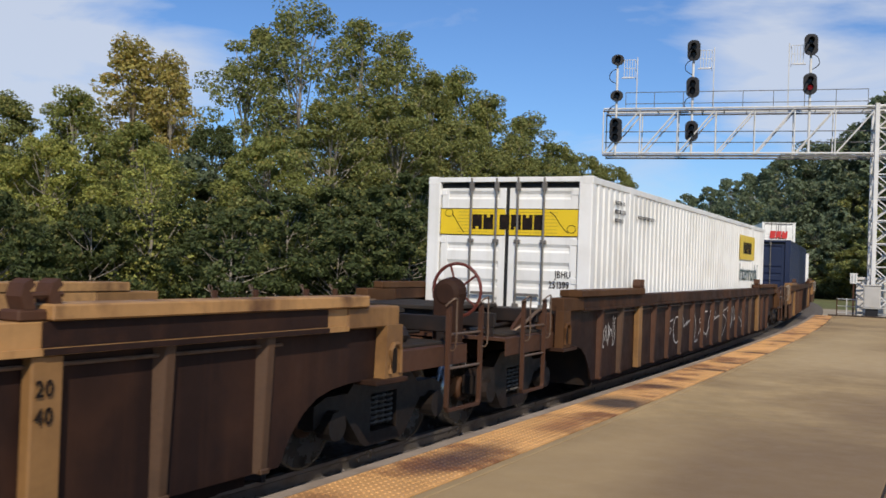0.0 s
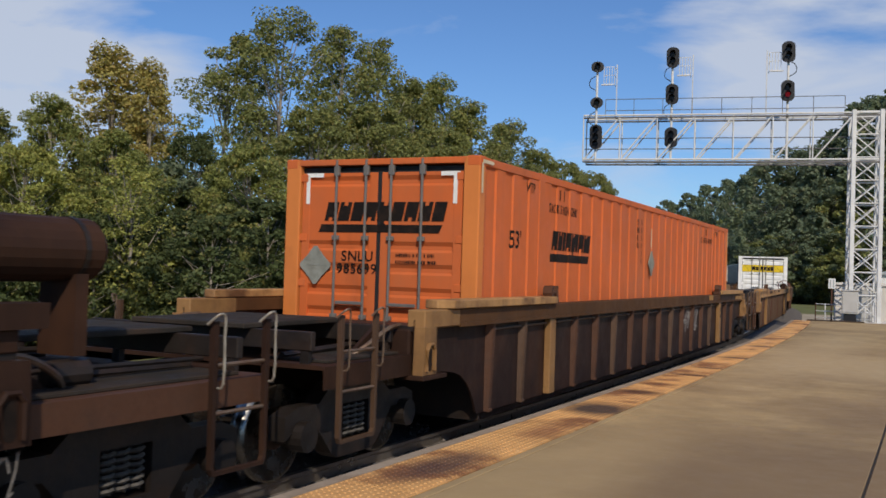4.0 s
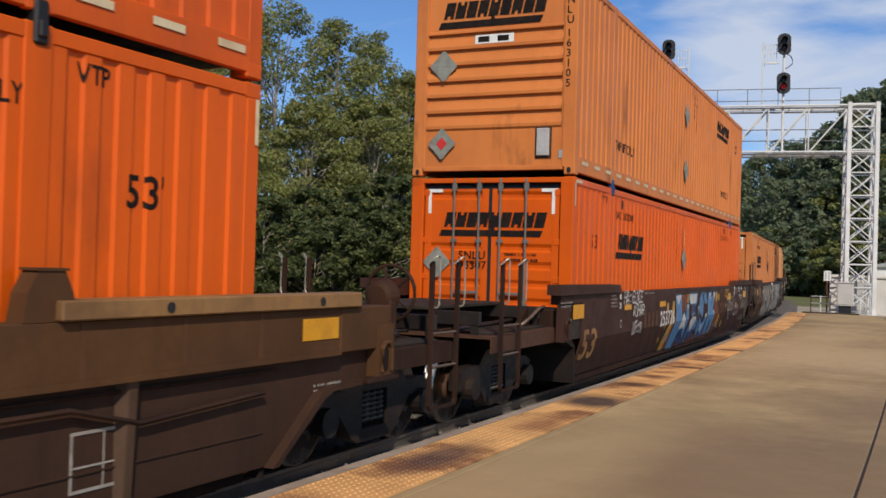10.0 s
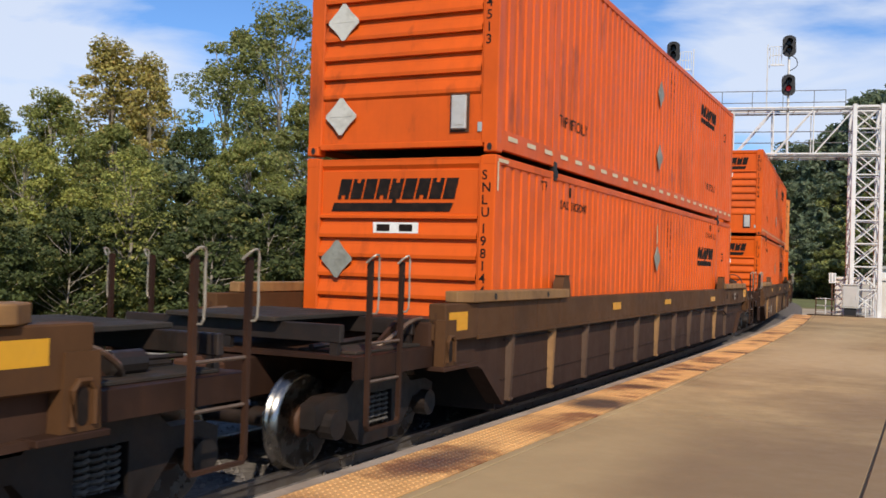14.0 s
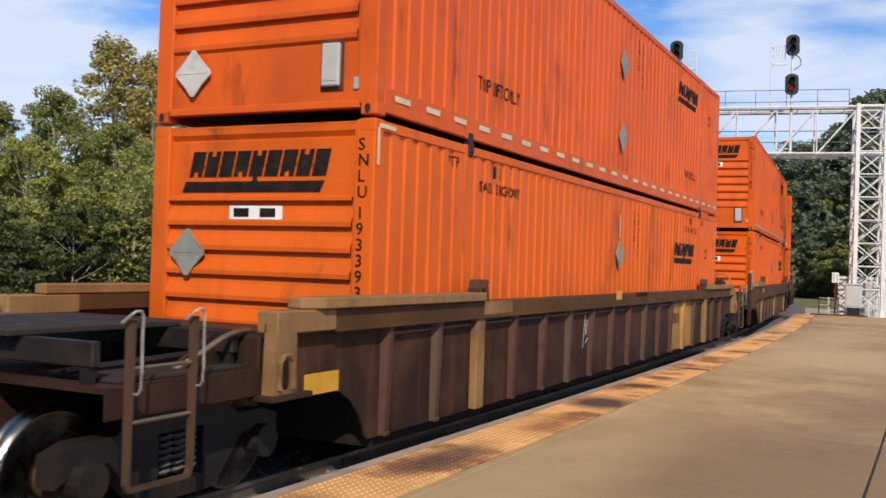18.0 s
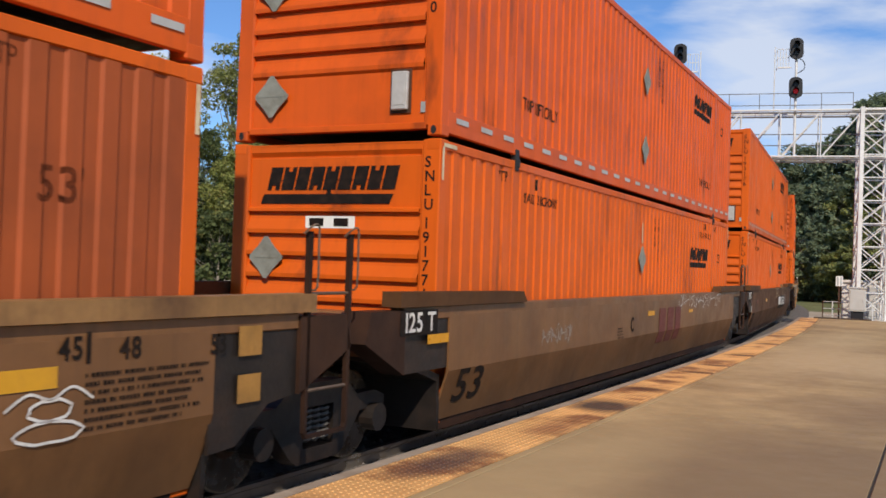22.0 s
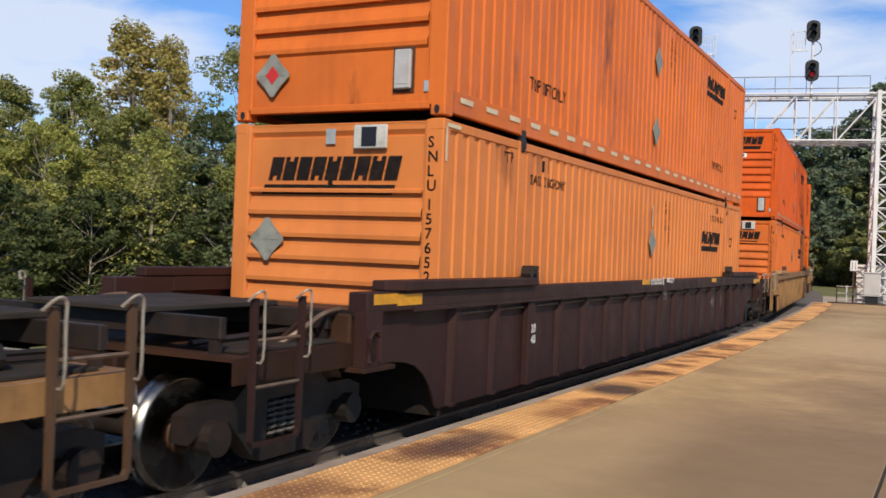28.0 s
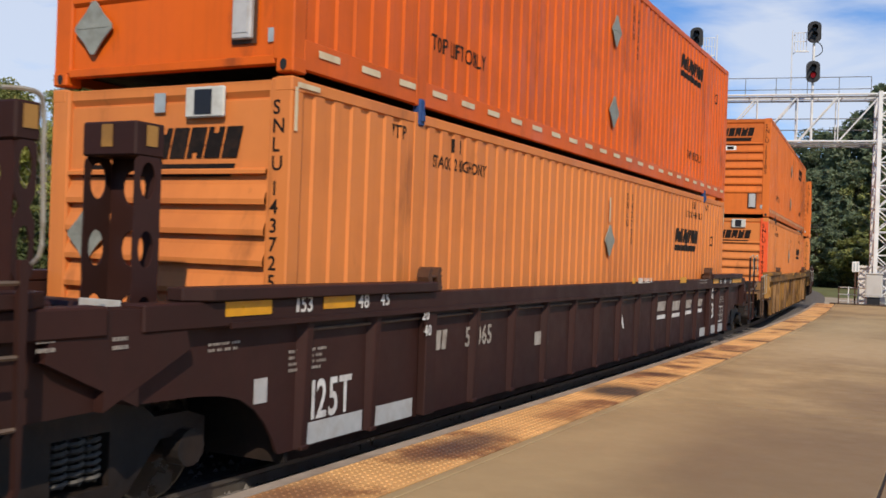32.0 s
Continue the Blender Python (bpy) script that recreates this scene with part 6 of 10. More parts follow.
LOADS = [
    # car, upper, paint, number, extras
    (0, False, "white", "251899", dict(doors=True, marks=False, label="white ribbed container with yellow sign on its doors")),
    (2, False, "coral", "985699", dict(doors=True, plain=True, post="tan", label="orange container with door bars and black mark")),
    (3, False, "buff", "138533", dict(doors=True, stack=2, label="faded orange container with barred doors")),
    (4, False, "clay", "148787", dict(doors=True, side_placard="rust", stack=2, label="faded orange container with rust patches and barred doors")),
    (5, False, "bright", "195307", dict(doors=True, label="bright orange container with barred doors")),
    (5, True, "tan", "163105", dict(lock="blue", label="faded orange container stacked on another")),
    (6, False, "bright", "196466", dict(label="bright orange container with ribbed end")),
    (6, True, "red", "197964", dict(placard="tape", label="red-orange container stacked on another")),
    (7, False, "red", "198144", dict(label="bright orange container with ribbed end")),
    (7, True, "red", "194513", dict(placard="tape", label="red-orange container with white placards, stacked")),
    (8, False, "bright", "200100", dict(label="bright orange container with ribbed end")),
    (8, True, "red", "200189", dict(placard="tape", label="red-orange container with white placards, stacked")),
    (9, False, "orange", "193393", dict(label="orange container with ribbed end")),
    (9, True, "red", "195746", dict(placard="tape", label="orange container with white placards, stacked")),
    (10, False, "orange", "187348", dict(label="orange container with ribbed end")),
    (10, True, "orange", "193176", dict(tape="tape_old", placard="tape", label="orange container with dull tape, stacked")),
    (11, False, "orange", "191771", dict(label="orange container with ribbed end and dark runs")),
    (11, True, "red", "192450", dict(tape="tape_old", label="red-orange container with dull tape, stacked")),
    (12, False, "orange", "192495", dict(bay="brick", ghosts=((2.25, 1.78, 0.45, 0.5), (-2.7, 1.55, 0.28, 0.8)), label="orange container with ribbed end and dark stains")),
    (12, True, "red", "192692", dict(tape="tape_old", placard="tape", label="red-orange container with white placards, stacked")),
    (13, False, "fade", "163662", dict(unit=True, stack=2, label="faded orange container with white tracking unit")),
    (13, True, "red", "192152", dict(placard="tape", label="red-orange container stacked on another")),
    (14, False, "tan", "157652", dict(unit=True, stack=2, label="pale orange container with white tracking unit")),
    (14, True, "fade", "158382", dict(unit=False, label="faded orange container with red placard, stacked")),
    (15, False, "tan", "151653", dict(unit=True, stack=2, edges="touch", post="touch", label="pale orange container with bright touched-up corners")),
    (15, True, "fade", "152185", dict(label="faded orange container stacked on another")),
    (16, False, "tan", "143725", dict(unit=True, stack=2, label="pale orange container with white tracking unit")),
    (16, True, "orange", "143360", dict(lock="blue", label="orange container with dark dust line, stacked")),
    (17, False, "tan", "150772", dict(unit=True, stack=2, label="pale orange container with white tracking unit")),
    (-3, True, "white", "0", dict(doors=True, marks=False, label="white container with pale red mark, stacked")),
]
cars, loads = {}, []
for k, spec in CARS.items():
    cars[k] = well_car(spec)
for k, upper, paint, number, extra in LOADS:
    loads.append((container(dict(extra, paint=paint, number=number, upper=upper)), k, 0.0, STACK_Z if upper else FLOOR_Z))
for k, q, paint, up in ((-1, -3.2, "navy", 0), (-1, 3.2, "navy", 0), (-2, -3.2, "white", 0), (-2, 3.2, "white", 0), (-3, -3.2, "white", 0), (-3, 3.2, "grey", 0), (-4, -3.2, "red", 0), (-4, 3.2, "red", 0), (-4, -3.2, "grey", 1), (-4, 3.2, "white", 1), (-5, -3.2, "red", 0), (-5, 3.2, "red", 0), (-5, -3.2, "grey", 1), (-5, 3.2, "white", 1), (-6, -3.2, "red", 0), (-6, 3.2, "red", 0), (-6, -3.2, "grey", 1), (-6, 3.2, "red", 1), (-7, -3.2, "red", 0), (-7, 3.2, "red", 0), (-7, -3.2, "white", 1), (-7, 3.2, "grey", 1), (-8, -3.2, "white", 1), (-8, 3.2, "white", 0)):
    loads.append((container(dict(paint=paint, number="0", length=6.06, marks=False, doors=True, group="short containers", label="short %s container in a well car" % {"navy": "dark blue", "red": "orange"}.get(paint, paint))), k, q, STACK_Z if up else FLOOR_Z))


def run(t):
    """Metres that the train has gone after t seconds."""
    u = t / 32
    return 349.266 * u - 16.026 * u ** 2 + 82.594 * u ** 3 - 103.76 * u ** 4 + 41.733 * u ** 5


def car_pose(k, t):
    s = run(t) - CARS[k]["at"]
    ax, ay, _ = line_at(s - 10.0)
    bx, by, _ = line_at(s + 10.0)
    return Matrix.Translation(((ax + bx) / 2, (ay + by) / 2, 0)) @ Matrix.Rotation(math.atan2(by - ay, bx - ax), 4, "Z")


def motions():
    beats = [i * 0.5 for i in range(65)]
    for k, root in cars.items():
        walk(root, [(t, car_pose(k, t)) for t in beats])
    for root, k, q, z in loads:
        walk(root, [(t, car_pose(k, t) @ Matrix.Translation((q, 0, z))) for t in beats])
    # wheels turn while their car goes by the platform
    for w, at, axle in WHEELS:
        rows, turn, last = [], 0.0, None
        for f in range(961):
            t = f / 30
            s = run(t) - at + axle
            if -4 < s < 24:
                if last is not None:
                    turn += (s - last) / 0.42
                last = s
                rows.append((t, turn))
        rest = w.matrix_basis.translation.copy()
        if not rows:
            rows = [(0.0, 0.0)]
        keyed = [(t, Matrix.Translation(rest) @ Matrix.Rotation(a, 4, "Y")) for t, a in rows]
        if keyed[0][0] > 0:
            keyed.insert(0, (0.0, keyed[0][1]))
        if keyed[-1][0] < 32:
            keyed.append((32.0, keyed[-1][1]))
        walk(w, keyed)


# ---- paint and print on the cars' platform side ----
CREASE = 0.80     # smooth sides slope inwards below this height


def drape(me, m, car):
    """A copy of flat work laid onto a smooth side, following its crease."""
    b = bmesh.new()
    b.from_mesh(me)
    b.transform(m)
    bmesh.ops.bisect_plane(b, geom=b.verts[:] + b.edges[:] + b.faces[:], plane_co=(0, 0, CREASE), plane_no=(0, 0, 1))
    for v in b.verts:
        if v.co.z < CREASE:
            v.co.y += (CREASE - v.co.z) * 0.30
    out = bpy.data.meshes.new("mark")
    b.to_mesh(out)
    b.free()
    return out


def put(car, name, me, mat, x, y, z, lift=0.0, label=""):
    m = on_side(x, y - lift, z)
    if CARS[car]["kind"] == "smooth" and y > -1.48 and z < CREASE:
        return part(name, drape(me, m, car), M[mat], cars[car], label)
    return part(name, me, M[mat], cars[car], label, at=m)


def stencil(car, x, y, z, w, h, mat, text):
    wide = max(v.co.x for v in lettering(text, h).vertices)
    q = 0.9 if w < 0.28 else min(1.5, max(0.45, w / wide))
    put(car, "number_stencil" if text[0].isdigit() else "stencil", lettering(text, h, round(q, 2)), mat, x, y, z, 0.006)


def blocks(car, x, y, z, w, h, mat, n=4):
    """An owner's mark as plain slanted blocks, one for each letter."""
    k = w / n
    for i in range(n):
        me = cached(("mark_block", round(k, 3), h), lambda b: plan_prism(b, [(0, 0), (k * 0.72, 0), (k * 0.72 + 0.12 * h, h), (0.12 * h, h)], 0, 0.003))
        put(car, "owner_mark", me, mat, x + i * k, y, z, 0.006)


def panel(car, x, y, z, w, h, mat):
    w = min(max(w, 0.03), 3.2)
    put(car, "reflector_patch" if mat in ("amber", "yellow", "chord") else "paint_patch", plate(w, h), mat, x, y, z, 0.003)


def fine_print(car, x, y, z, w, h, mat):
    put(car, "small_print", small_print(max(1, min(7, round(h / 0.05))), w, h, car * 7 + int(abs(x) * 10)), "dim" if mat == "chalk" else mat, x, y, z, 0.004)


def outline(car, x, y, z, w, h, mat):
    put(car, "stencil_frame", cached(("frame", w, h), lambda b: (box(b, 0, w, 0, 0.02, 0, 0.002), box(b, 0, w, h - 0.02, h, 0, 0.002), box(b, 0, 0.02, 0.02, h - 0.02, 0, 0.002), box(b, w - 0.02, w, 0.02, h - 0.02, 0, 0.002),
                                                               box(b, w * 0.5, w * 0.5 + 0.012, 0.02, h - 0.02, 0, 0.002), box(b, 0.02, w - 0.02, h * 0.4, h * 0.4 + 0.012, 0, 0.002))), mat, x, y, z, 0.004)


def scrawl(car, x, y, z, w, h, mat, seed=0):
    """A hand-style tag: crossing sprayed strokes, hooks and arcs that spell nothing."""
    r = random.Random(seed * 13 + 5)
    line = 0.010 + 0.014 * min(1, h)
    n = max(3, min(16, round(2.2 * w / max(0.10, 0.5 * h))))
    for i in range(n):
        c, q = w * (i + 0.5) / n, w / n * r.uniform(0.5, 1.0)
        lo, hi = h * r.uniform(-0.08, 0.25), h * r.uniform(0.7, 1.08)
        kind = (i + seed) % 5
        if kind == 0:
            pts = [(c - 0.2 * q, hi), (c + 0.1 * q, (lo + hi) / 2), (c - 0.1 * q, lo), (c + 0.5 * q, lo + 0.06 * h)]
        elif kind == 1:
            pts = [(c + 0.6 * q, hi), (c - 0.6 * q, hi - 0.15 * h), (c + 0.3 * q, (lo + hi) / 2), (c - 0.7 * q, lo)]
        elif kind == 2:
            a0 = r.uniform(0, 6.28)
            pts = [(c + 0.7 * q * math.cos(a0 + k * 0.8), (lo + hi) / 2 + 0.35 * h * math.sin(a0 + k * 0.8)) for k in range(7)]
        elif kind == 3:
            pts = [(c - 0.9 * q, lo), (c - 0.1 * q, hi), (c + 0.2 * q, lo + 0.3 * h), (c + 0.9 * q, hi - 0.1 * h)]
        else:
            pts = [(c - 1.0 * q, (lo + hi) / 2 + r.uniform(-0.1, 0.1) * h), (c, (lo + hi) / 2 + 0.1 * h), (c + 1.1 * q, (lo + hi) / 2 + r.uniform(-0.2, 0.2) * h)]
        b = bmesh.new()
        ribbon(b, spline(pts, 4), line)
        put(car, "graffiti_stroke", finish(b, "graffiti_stroke"), mat, x, y, z, 0.006 + 0.0004 * (i % 3), "sprayed scrawl" if i == 0 else "")


STROKES = dict(A="002640 1232", B="00063645330333423000", C="4536160501103041", D="00062645412000", E="46060040 0333", F="460600 0333", G="45361605011030414323", H="0600 4640 0343",
               I="2620", J="4641301001", K="0600 460340", L="060040", M="0006234640", N="00064046", O="160501103041453616", P="00063645433303", R="00063645433303 2340",
               S="45361605143241301001", T="0646 2620", U="060110304146", V="062046", W="0610233046", X="0640 4600", Y="0623 4620", Z="06460040")
STROKES.update({"0": STROKES["O"], "1": "152620", "2": "05163645440040", "9": "4333140516364530", "-": "0343", ":": "1112 1415 3132 3435", "/": "1046", "6": "4536160501103041423313"})


def tag(car, x, y, z, w, h, mat, text, width=0.02, slant=0.15, seed=1):
    """A sprayed word in single strokes, uneven and leaning."""
    r = random.Random(seed * 17 + len(text))
    b = bmesh.new()
    k = w / len(text)
    for i, ch in enumerate(text):
        if ch == " ":
            continue
        dy, tall = r.uniform(-0.06, 0.06) * h, h * r.uniform(0.9, 1.12)
        for j, run_of in enumerate(STROKES[ch].split()):
            pts = [(i * k + 0.22 * k * int(run_of[q]) + r.uniform(-0.03, 0.03) * k, tall * int(run_of[q + 1]) / 6 + dy + r.uniform(-0.02, 0.02) * h) for q in range(0, len(run_of), 2)]
            pts = [(px + slant * pz, pz) for px, pz in pts]
            ribbon(b, spline(pts, 4) if len(pts) > 2 else pts, width * r.uniform(0.85, 1.15), 0.0002 * ((i + j) % 3))
    put(car, "graffiti_tag", finish(b, "graffiti_tag"), mat, x, y, z, 0.012, "sprayed word")


def heart(car, x, y, z, w, h, mat, seed=0):
    b = bmesh.new()
    pts = [(w * 0.5, 0.0), (w * 0.12, h * 0.45), (w * 0.0, h * 0.75), (w * 0.2, h * 0.98), (w * 0.45, h * 0.8), (w * 0.52, h * 0.66), (w * 0.6, h * 0.9), (w * 0.82, h), (w * 0.98, h * 0.75), (w * 0.85, h * 0.42), (w * 0.5, 0.0)]
    ribbon(b, spline(pts, 6), 0.015)
    put(car, "graffiti_heart", finish(b, "graffiti_heart"), mat, x, y, z, 0.006, "sprayed heart outline")
    tag(car, x + w * 0.14, y, z + h * 0.42, w * 0.66, h * 0.34, mat, "SKOR", 0.014)


def ellipse(cx, cy, rx, ry, n=22, wob=0.0, r=None):
    return [(cx + rx * (1 + (r.uniform(-wob, wob) if r else 0)) * math.cos(2 * math.pi * i / n), cy + ry * (1 + (r.uniform(-wob, wob) if r else 0)) * math.sin(2 * math.pi * i / n)) for i in range(n)]


def blob(car, x, y, z, w, h, mat, seed=0):
    b = bmesh.new()
    panel_poly(b, ellipse(w / 2, h / 2, w / 2, h / 2, 18, 0.08, random.Random(seed)))
    put(car, "graffiti_spot", finish(b, "graffiti_spot"), mat, x, y, z, 0.005)


def stroke(car, pts, width, mat, y, lift, close=False):
    b = bmesh.new()
    ribbon(b, pts, width, 0.0, close)
    put(car, "graffiti_stroke", finish(b, "graffiti_stroke"), mat, 0, y, 0, lift)


def fill(car, poly, mat, y, lift):
    b = bmesh.new()
    panel_poly(b, poly)
    put(car, "graffiti_fill", finish(b, "graffiti_fill"), mat, 0, y, 0, lift)


def piece_grey(car, y):
    """Silver lettering from end to end on black and brown, rounded at the rear, square at the front."""
    fill(car, [(-5.2, 0.30), (-0.3, 0.30), (-0.3, 1.35), (-5.2, 1.35)], "spray_black", y, 0.002)
    fill(car, [(0.10, 0.31), (5.95, 0.31), (6.0, 1.35), (0.10, 1.35)], "spray_black", y, 0.0022)
    r = random.Random(8)
    for i in range(26):
        q = r.uniform(-5.1, -0.1)
        stroke(car, spline([(q, 1.36), (q + r.uniform(-0.1, 0.1), 1.2), (q + r.uniform(-0.15, 0.15), 1.04)], 3), 0.035, r.choice(("chord", "dim", "rust")), y, 0.0035)

    def wavy(cx, cz, rx, rz, part_of=66):
        stroke(car, [(cx + rx * 0.78 * math.cos(a) * (1 + 0.06 * math.sin(13 * a)), cz + rz * 0.80 * math.sin(a) * (1 + 0.06 * math.sin(13 * a))) for a in [i * 2 * math.pi / 90 for i in range(part_of)]], 0.022, "spray_black", y, 0.010)

    def swirl(cx, cz):
        stroke(car, spline([(cx - 0.1, cz - 0.12), (cx + 0.12, cz - 0.15), (cx + 0.14, cz + 0.12), (cx - 0.06, cz + 0.14), (cx - 0.02, cz), (cx + 0.08, cz)], 4), 0.03, "chord", y, 0.011)
    for cx, rx, rz in ((-4.62, 0.52, 0.53), (-0.95, 0.54, 0.53)):
        fill(car, ellipse(cx, 0.84, rx, rz, 28), "spray_grey", y, 0.006)
        fill(car, ellipse(cx + 0.02, 0.87, rx * 0.45, rz * 0.5, 20), "maroon", y, 0.008)
        swirl(cx, 0.87)
        wavy(cx, 0.84, rx, rz)
        stroke(car, ellipse(cx, 0.84, rx, rz, 28), 0.022, "dim", y, 0.009, True)
    # the round letters between
    fill(car, [(-4.08, 0.5), (-4.02, 1.2), (-3.8, 1.34), (-3.5, 1.28), (-3.42, 0.9), (-3.44, 0.4), (-3.6, 0.27), (-3.95, 0.27)], "spray_grey", y, 0.0065)
    for cx, cz, rx, rz in ((-3.62, 1.06, 0.15, 0.10), (-3.72, 0.76, 0.24, 0.09), (-3.70, 0.42, 0.17, 0.08)):
        fill(car, ellipse(cx, cz, rx, rz, 16), "spray_black", y, 0.009)
    wavy(-3.75, 0.8, 0.38, 0.62, 50)
    arch = [(-3.38, 0.27), (-3.36, 1.0), (-3.2, 1.28), (-2.95, 1.34), (-2.7, 1.24), (-2.58, 0.95), (-2.62, 0.5), (-2.7, 0.27), (-2.92, 0.27), (-2.88, 0.7), (-2.9, 0.95), (-3.0, 1.08), (-3.12, 0.98), (-3.1, 0.6), (-3.12, 0.27)]
    fork = [(-2.52, 1.33), (-2.40, 1.34), (-2.05, 1.08), (-1.98, 1.33), (-1.62, 1.34), (-1.72, 1.05), (-1.95, 0.90), (-1.6, 0.8), (-1.5, 0.45), (-1.62, 0.27), (-1.9, 0.27), (-1.88, 0.55), (-2.1, 0.62), (-2.3, 0.27), (-2.55, 0.27), (-2.35, 0.72), (-2.5, 0.9)]
    for poly in (arch, fork):
        stroke(car, poly, 0.12, "spray_grey", y, 0.0055, True)
        fill(car, poly, "spray_grey", y, 0.006)
        stroke(car, poly, 0.022, "spray_black", y, 0.008, True)
    swirl(-3.0, 0.86)
    wavy(-2.98, 0.8, 0.40, 0.55, 44)
    wavy(-1.85, 0.7, 0.42, 0.50, 40)
    square = {"E": [(0, 0.28), (0.82, 0.28), (0.82, 0.55), (0.40, 0.55), (0.40, 0.68), (0.72, 0.68), (0.72, 0.92), (0.40, 0.92), (0.40, 1.08), (0.82, 1.08), (0.82, 1.33), (0, 1.33)],
              "V": [(0, 1.33), (0.30, 1.33), (0.33, 0.64), (0.42, 0.52), (0.56, 0.52), (0.63, 0.70), (0.62, 1.33), (0.86, 1.33), (0.87, 0.60), (0.82, 0.42), (0.22, 0.29), (0.05, 0.50)],
              "A": [(0, 0.28), (0.12, 1.1), (0.3, 1.33), (0.85, 1.33), (0.85, 0.28), (0.55, 0.28), (0.55, 0.55), (0.33, 0.55), (0.30, 0.28)],
              "D": [(0, 0.28), (0, 1.33), (0.6, 1.33), (0.85, 1.1), (0.85, 0.5), (0.6, 0.28)],
              "S": [(0, 0.28), (0.8, 0.28), (0.85, 0.78), (0.4, 0.9), (0.4, 1.08), (0.85, 1.08), (0.85, 1.33), (0.1, 1.33), (0, 0.85), (0.45, 0.7), (0.45, 0.55), (0, 0.55)]}
    for i, ch in enumerate("EVADES"):
        x0 = 0.10 + i * 0.97
        poly = [(x0 + px, pz) for px, pz in square[ch]]
        stroke(car, poly, 0.16, "spray_black", y, 0.004, True)
        stroke(car, poly, 0.06, "spray_grey", y, 0.0055, True)
        fill(car, poly, "spray_grey", y, 0.006)
        stroke(car, poly, 0.02, "dim", y, 0.008, True)
        for k in (0.42, 0.50):
            stroke(car, [(x0 + k, 0.92), (x0 + k + 0.05, 0.84)], 0.014, "chalk", y, 0.0035)
        if ch in "AD":
            fill(car, [(x0 + px, pz) for px, pz in ((0.36, 0.78), (0.55, 0.78), (0.55, 1.1), (0.42, 1.1))], "spray_black", y, 0.009)
        stroke(car, [(x0 + 0.1, 1.2), (x0 + 0.3, 0.95)], 0.014, "spray_black", y, 0.010)


def edged(car, pts, width, y, lift):
    """A white painted edge with a dark line round it."""
    line = spline(pts, 4)
    stroke(car, line, width + 0.05, "spray_black", y, lift - 0.0005)
    stroke(car, line, width, "spray_white", y, lift)


def piece_blue(car, y):
    """A broad wild-style piece: navy and teal ground, white barred bands, coloured spots at its ends."""
    r = random.Random(21)
    fill(car, [(-7.5, 0.28), (-6.0, 0.24), (1.0, 0.24), (1.45, 0.5), (1.2, 0.9), (1.5, 1.34), (-6.2, 1.34), (-7.0, 0.9)], "spray_blue", y, 0.002)
    fill(car, [(-7.0, 1.34), (-6.1, 1.34), (-5.6, 0.9), (-5.4, 0.6), (-6.2, 0.62), (-7.0, 0.75)], "choc", y, 0.0030)
    for i in range(14):
        q = r.uniform(-7.0, 0.2)
        fill(car, ellipse(q, r.uniform(0.4, 1.2), r.uniform(0.1, 0.3), r.uniform(0.08, 0.2), 14, 0.15, r), r.choice(("spray_deep", "spray_black", "spray_teal", "spray_deep")), y, 0.0035 + 0.0001 * i)
    fill(car, [(-3.93, 1.33), (-3.83, 1.34), (-3.67, 1.34), (-3.59, 1.34), (-3.75, 1.32), (-3.85, 1.18), (-3.88, 1.14)], "spray_teal", y, 0.006)
    fill(car, [(-1.76, 0.89), (-1.58, 1.01), (-1.4, 0.79), (-1.41, 0.65), (-1.66, 0.71)], "spray_teal", y, 0.00609)
    fill(car, [(-0.87, 1.34), (-0.51, 1.34), (-0.37, 1.24), (-0.56, 1.27)], "spray_teal", y, 0.00618)
    fill(car, [(-2.78, 0.94), (-2.6, 1.06), (-2.29, 1.05), (-2.53, 0.99), (-2.7, 0.86)], "spray_teal", y, 0.00627)
    fill(car, [(-0.02, 0.88), (0.31, 0.75), (0.47, 0.52), (0.28, 0.57)], "spray_teal", y, 0.00636)
    fill(car, [(-0.76, 0.56), (-0.33, 0.58), (0.15, 0.48), (-0.45, 0.43)], "spray_teal", y, 0.00645)
    fill(car, [(-3.65, 0.58), (-3.77, 0.88), (-3.81, 1.14), (-3.77, 1.26), (-3.65, 1.3), (-3.48, 1.24), (-3.3, 1.11), (-3.17, 0.94), (-3.06, 0.76), (-2.96, 0.58), (-2.89, 0.4), (-3.1, 0.48), (-3.3, 0.53), (-3.34, 0.75), (-3.45, 0.92), (-3.57, 1.05), (-3.68, 1.09), (-3.75, 1.05), (-3.75, 0.9), (-3.69, 0.7), (-3.63, 0.59)], "spray_white", y, 0.00654)
    fill(car, [(-3.72, 1.22), (-3.57, 1.24), (-3.51, 1.17), (-3.63, 1.15)], "spray_grey", y, 0.00663)
    fill(car, [(-3.41, 0.94), (-3.28, 0.97), (-3.17, 0.8), (-3.31, 0.75)], "spray_grey", y, 0.00672)
    fill(car, [(-3.29, 0.72), (-3.16, 0.75), (-3.1, 0.61), (-3.27, 0.59)], "spray_grey", y, 0.00681)
    fill(car, [(-3.56, 1.15), (-3.43, 1.16), (-3.39, 1.05), (-3.49, 1.04)], "spray_grey", y, 0.0069)
    fill(car, [(-3.68, 1.09), (-3.57, 1.05), (-3.45, 0.92), (-3.34, 0.75), (-3.33, 0.55), (-3.62, 0.59), (-3.69, 0.7), (-3.75, 0.9), (-3.75, 1.05)], "spray_plum", y, 0.00699)
    edged(car, [(-4.06, 1.34), (-3.94, 1.34), (-3.79, 1.34), (-3.6, 1.34), (-3.44, 1.34), (-3.26, 1.34), (-3.1, 1.16), (-2.88, 0.9), (-2.66, 0.63), (-2.53, 0.46)], 0.06, y, 0.00708)
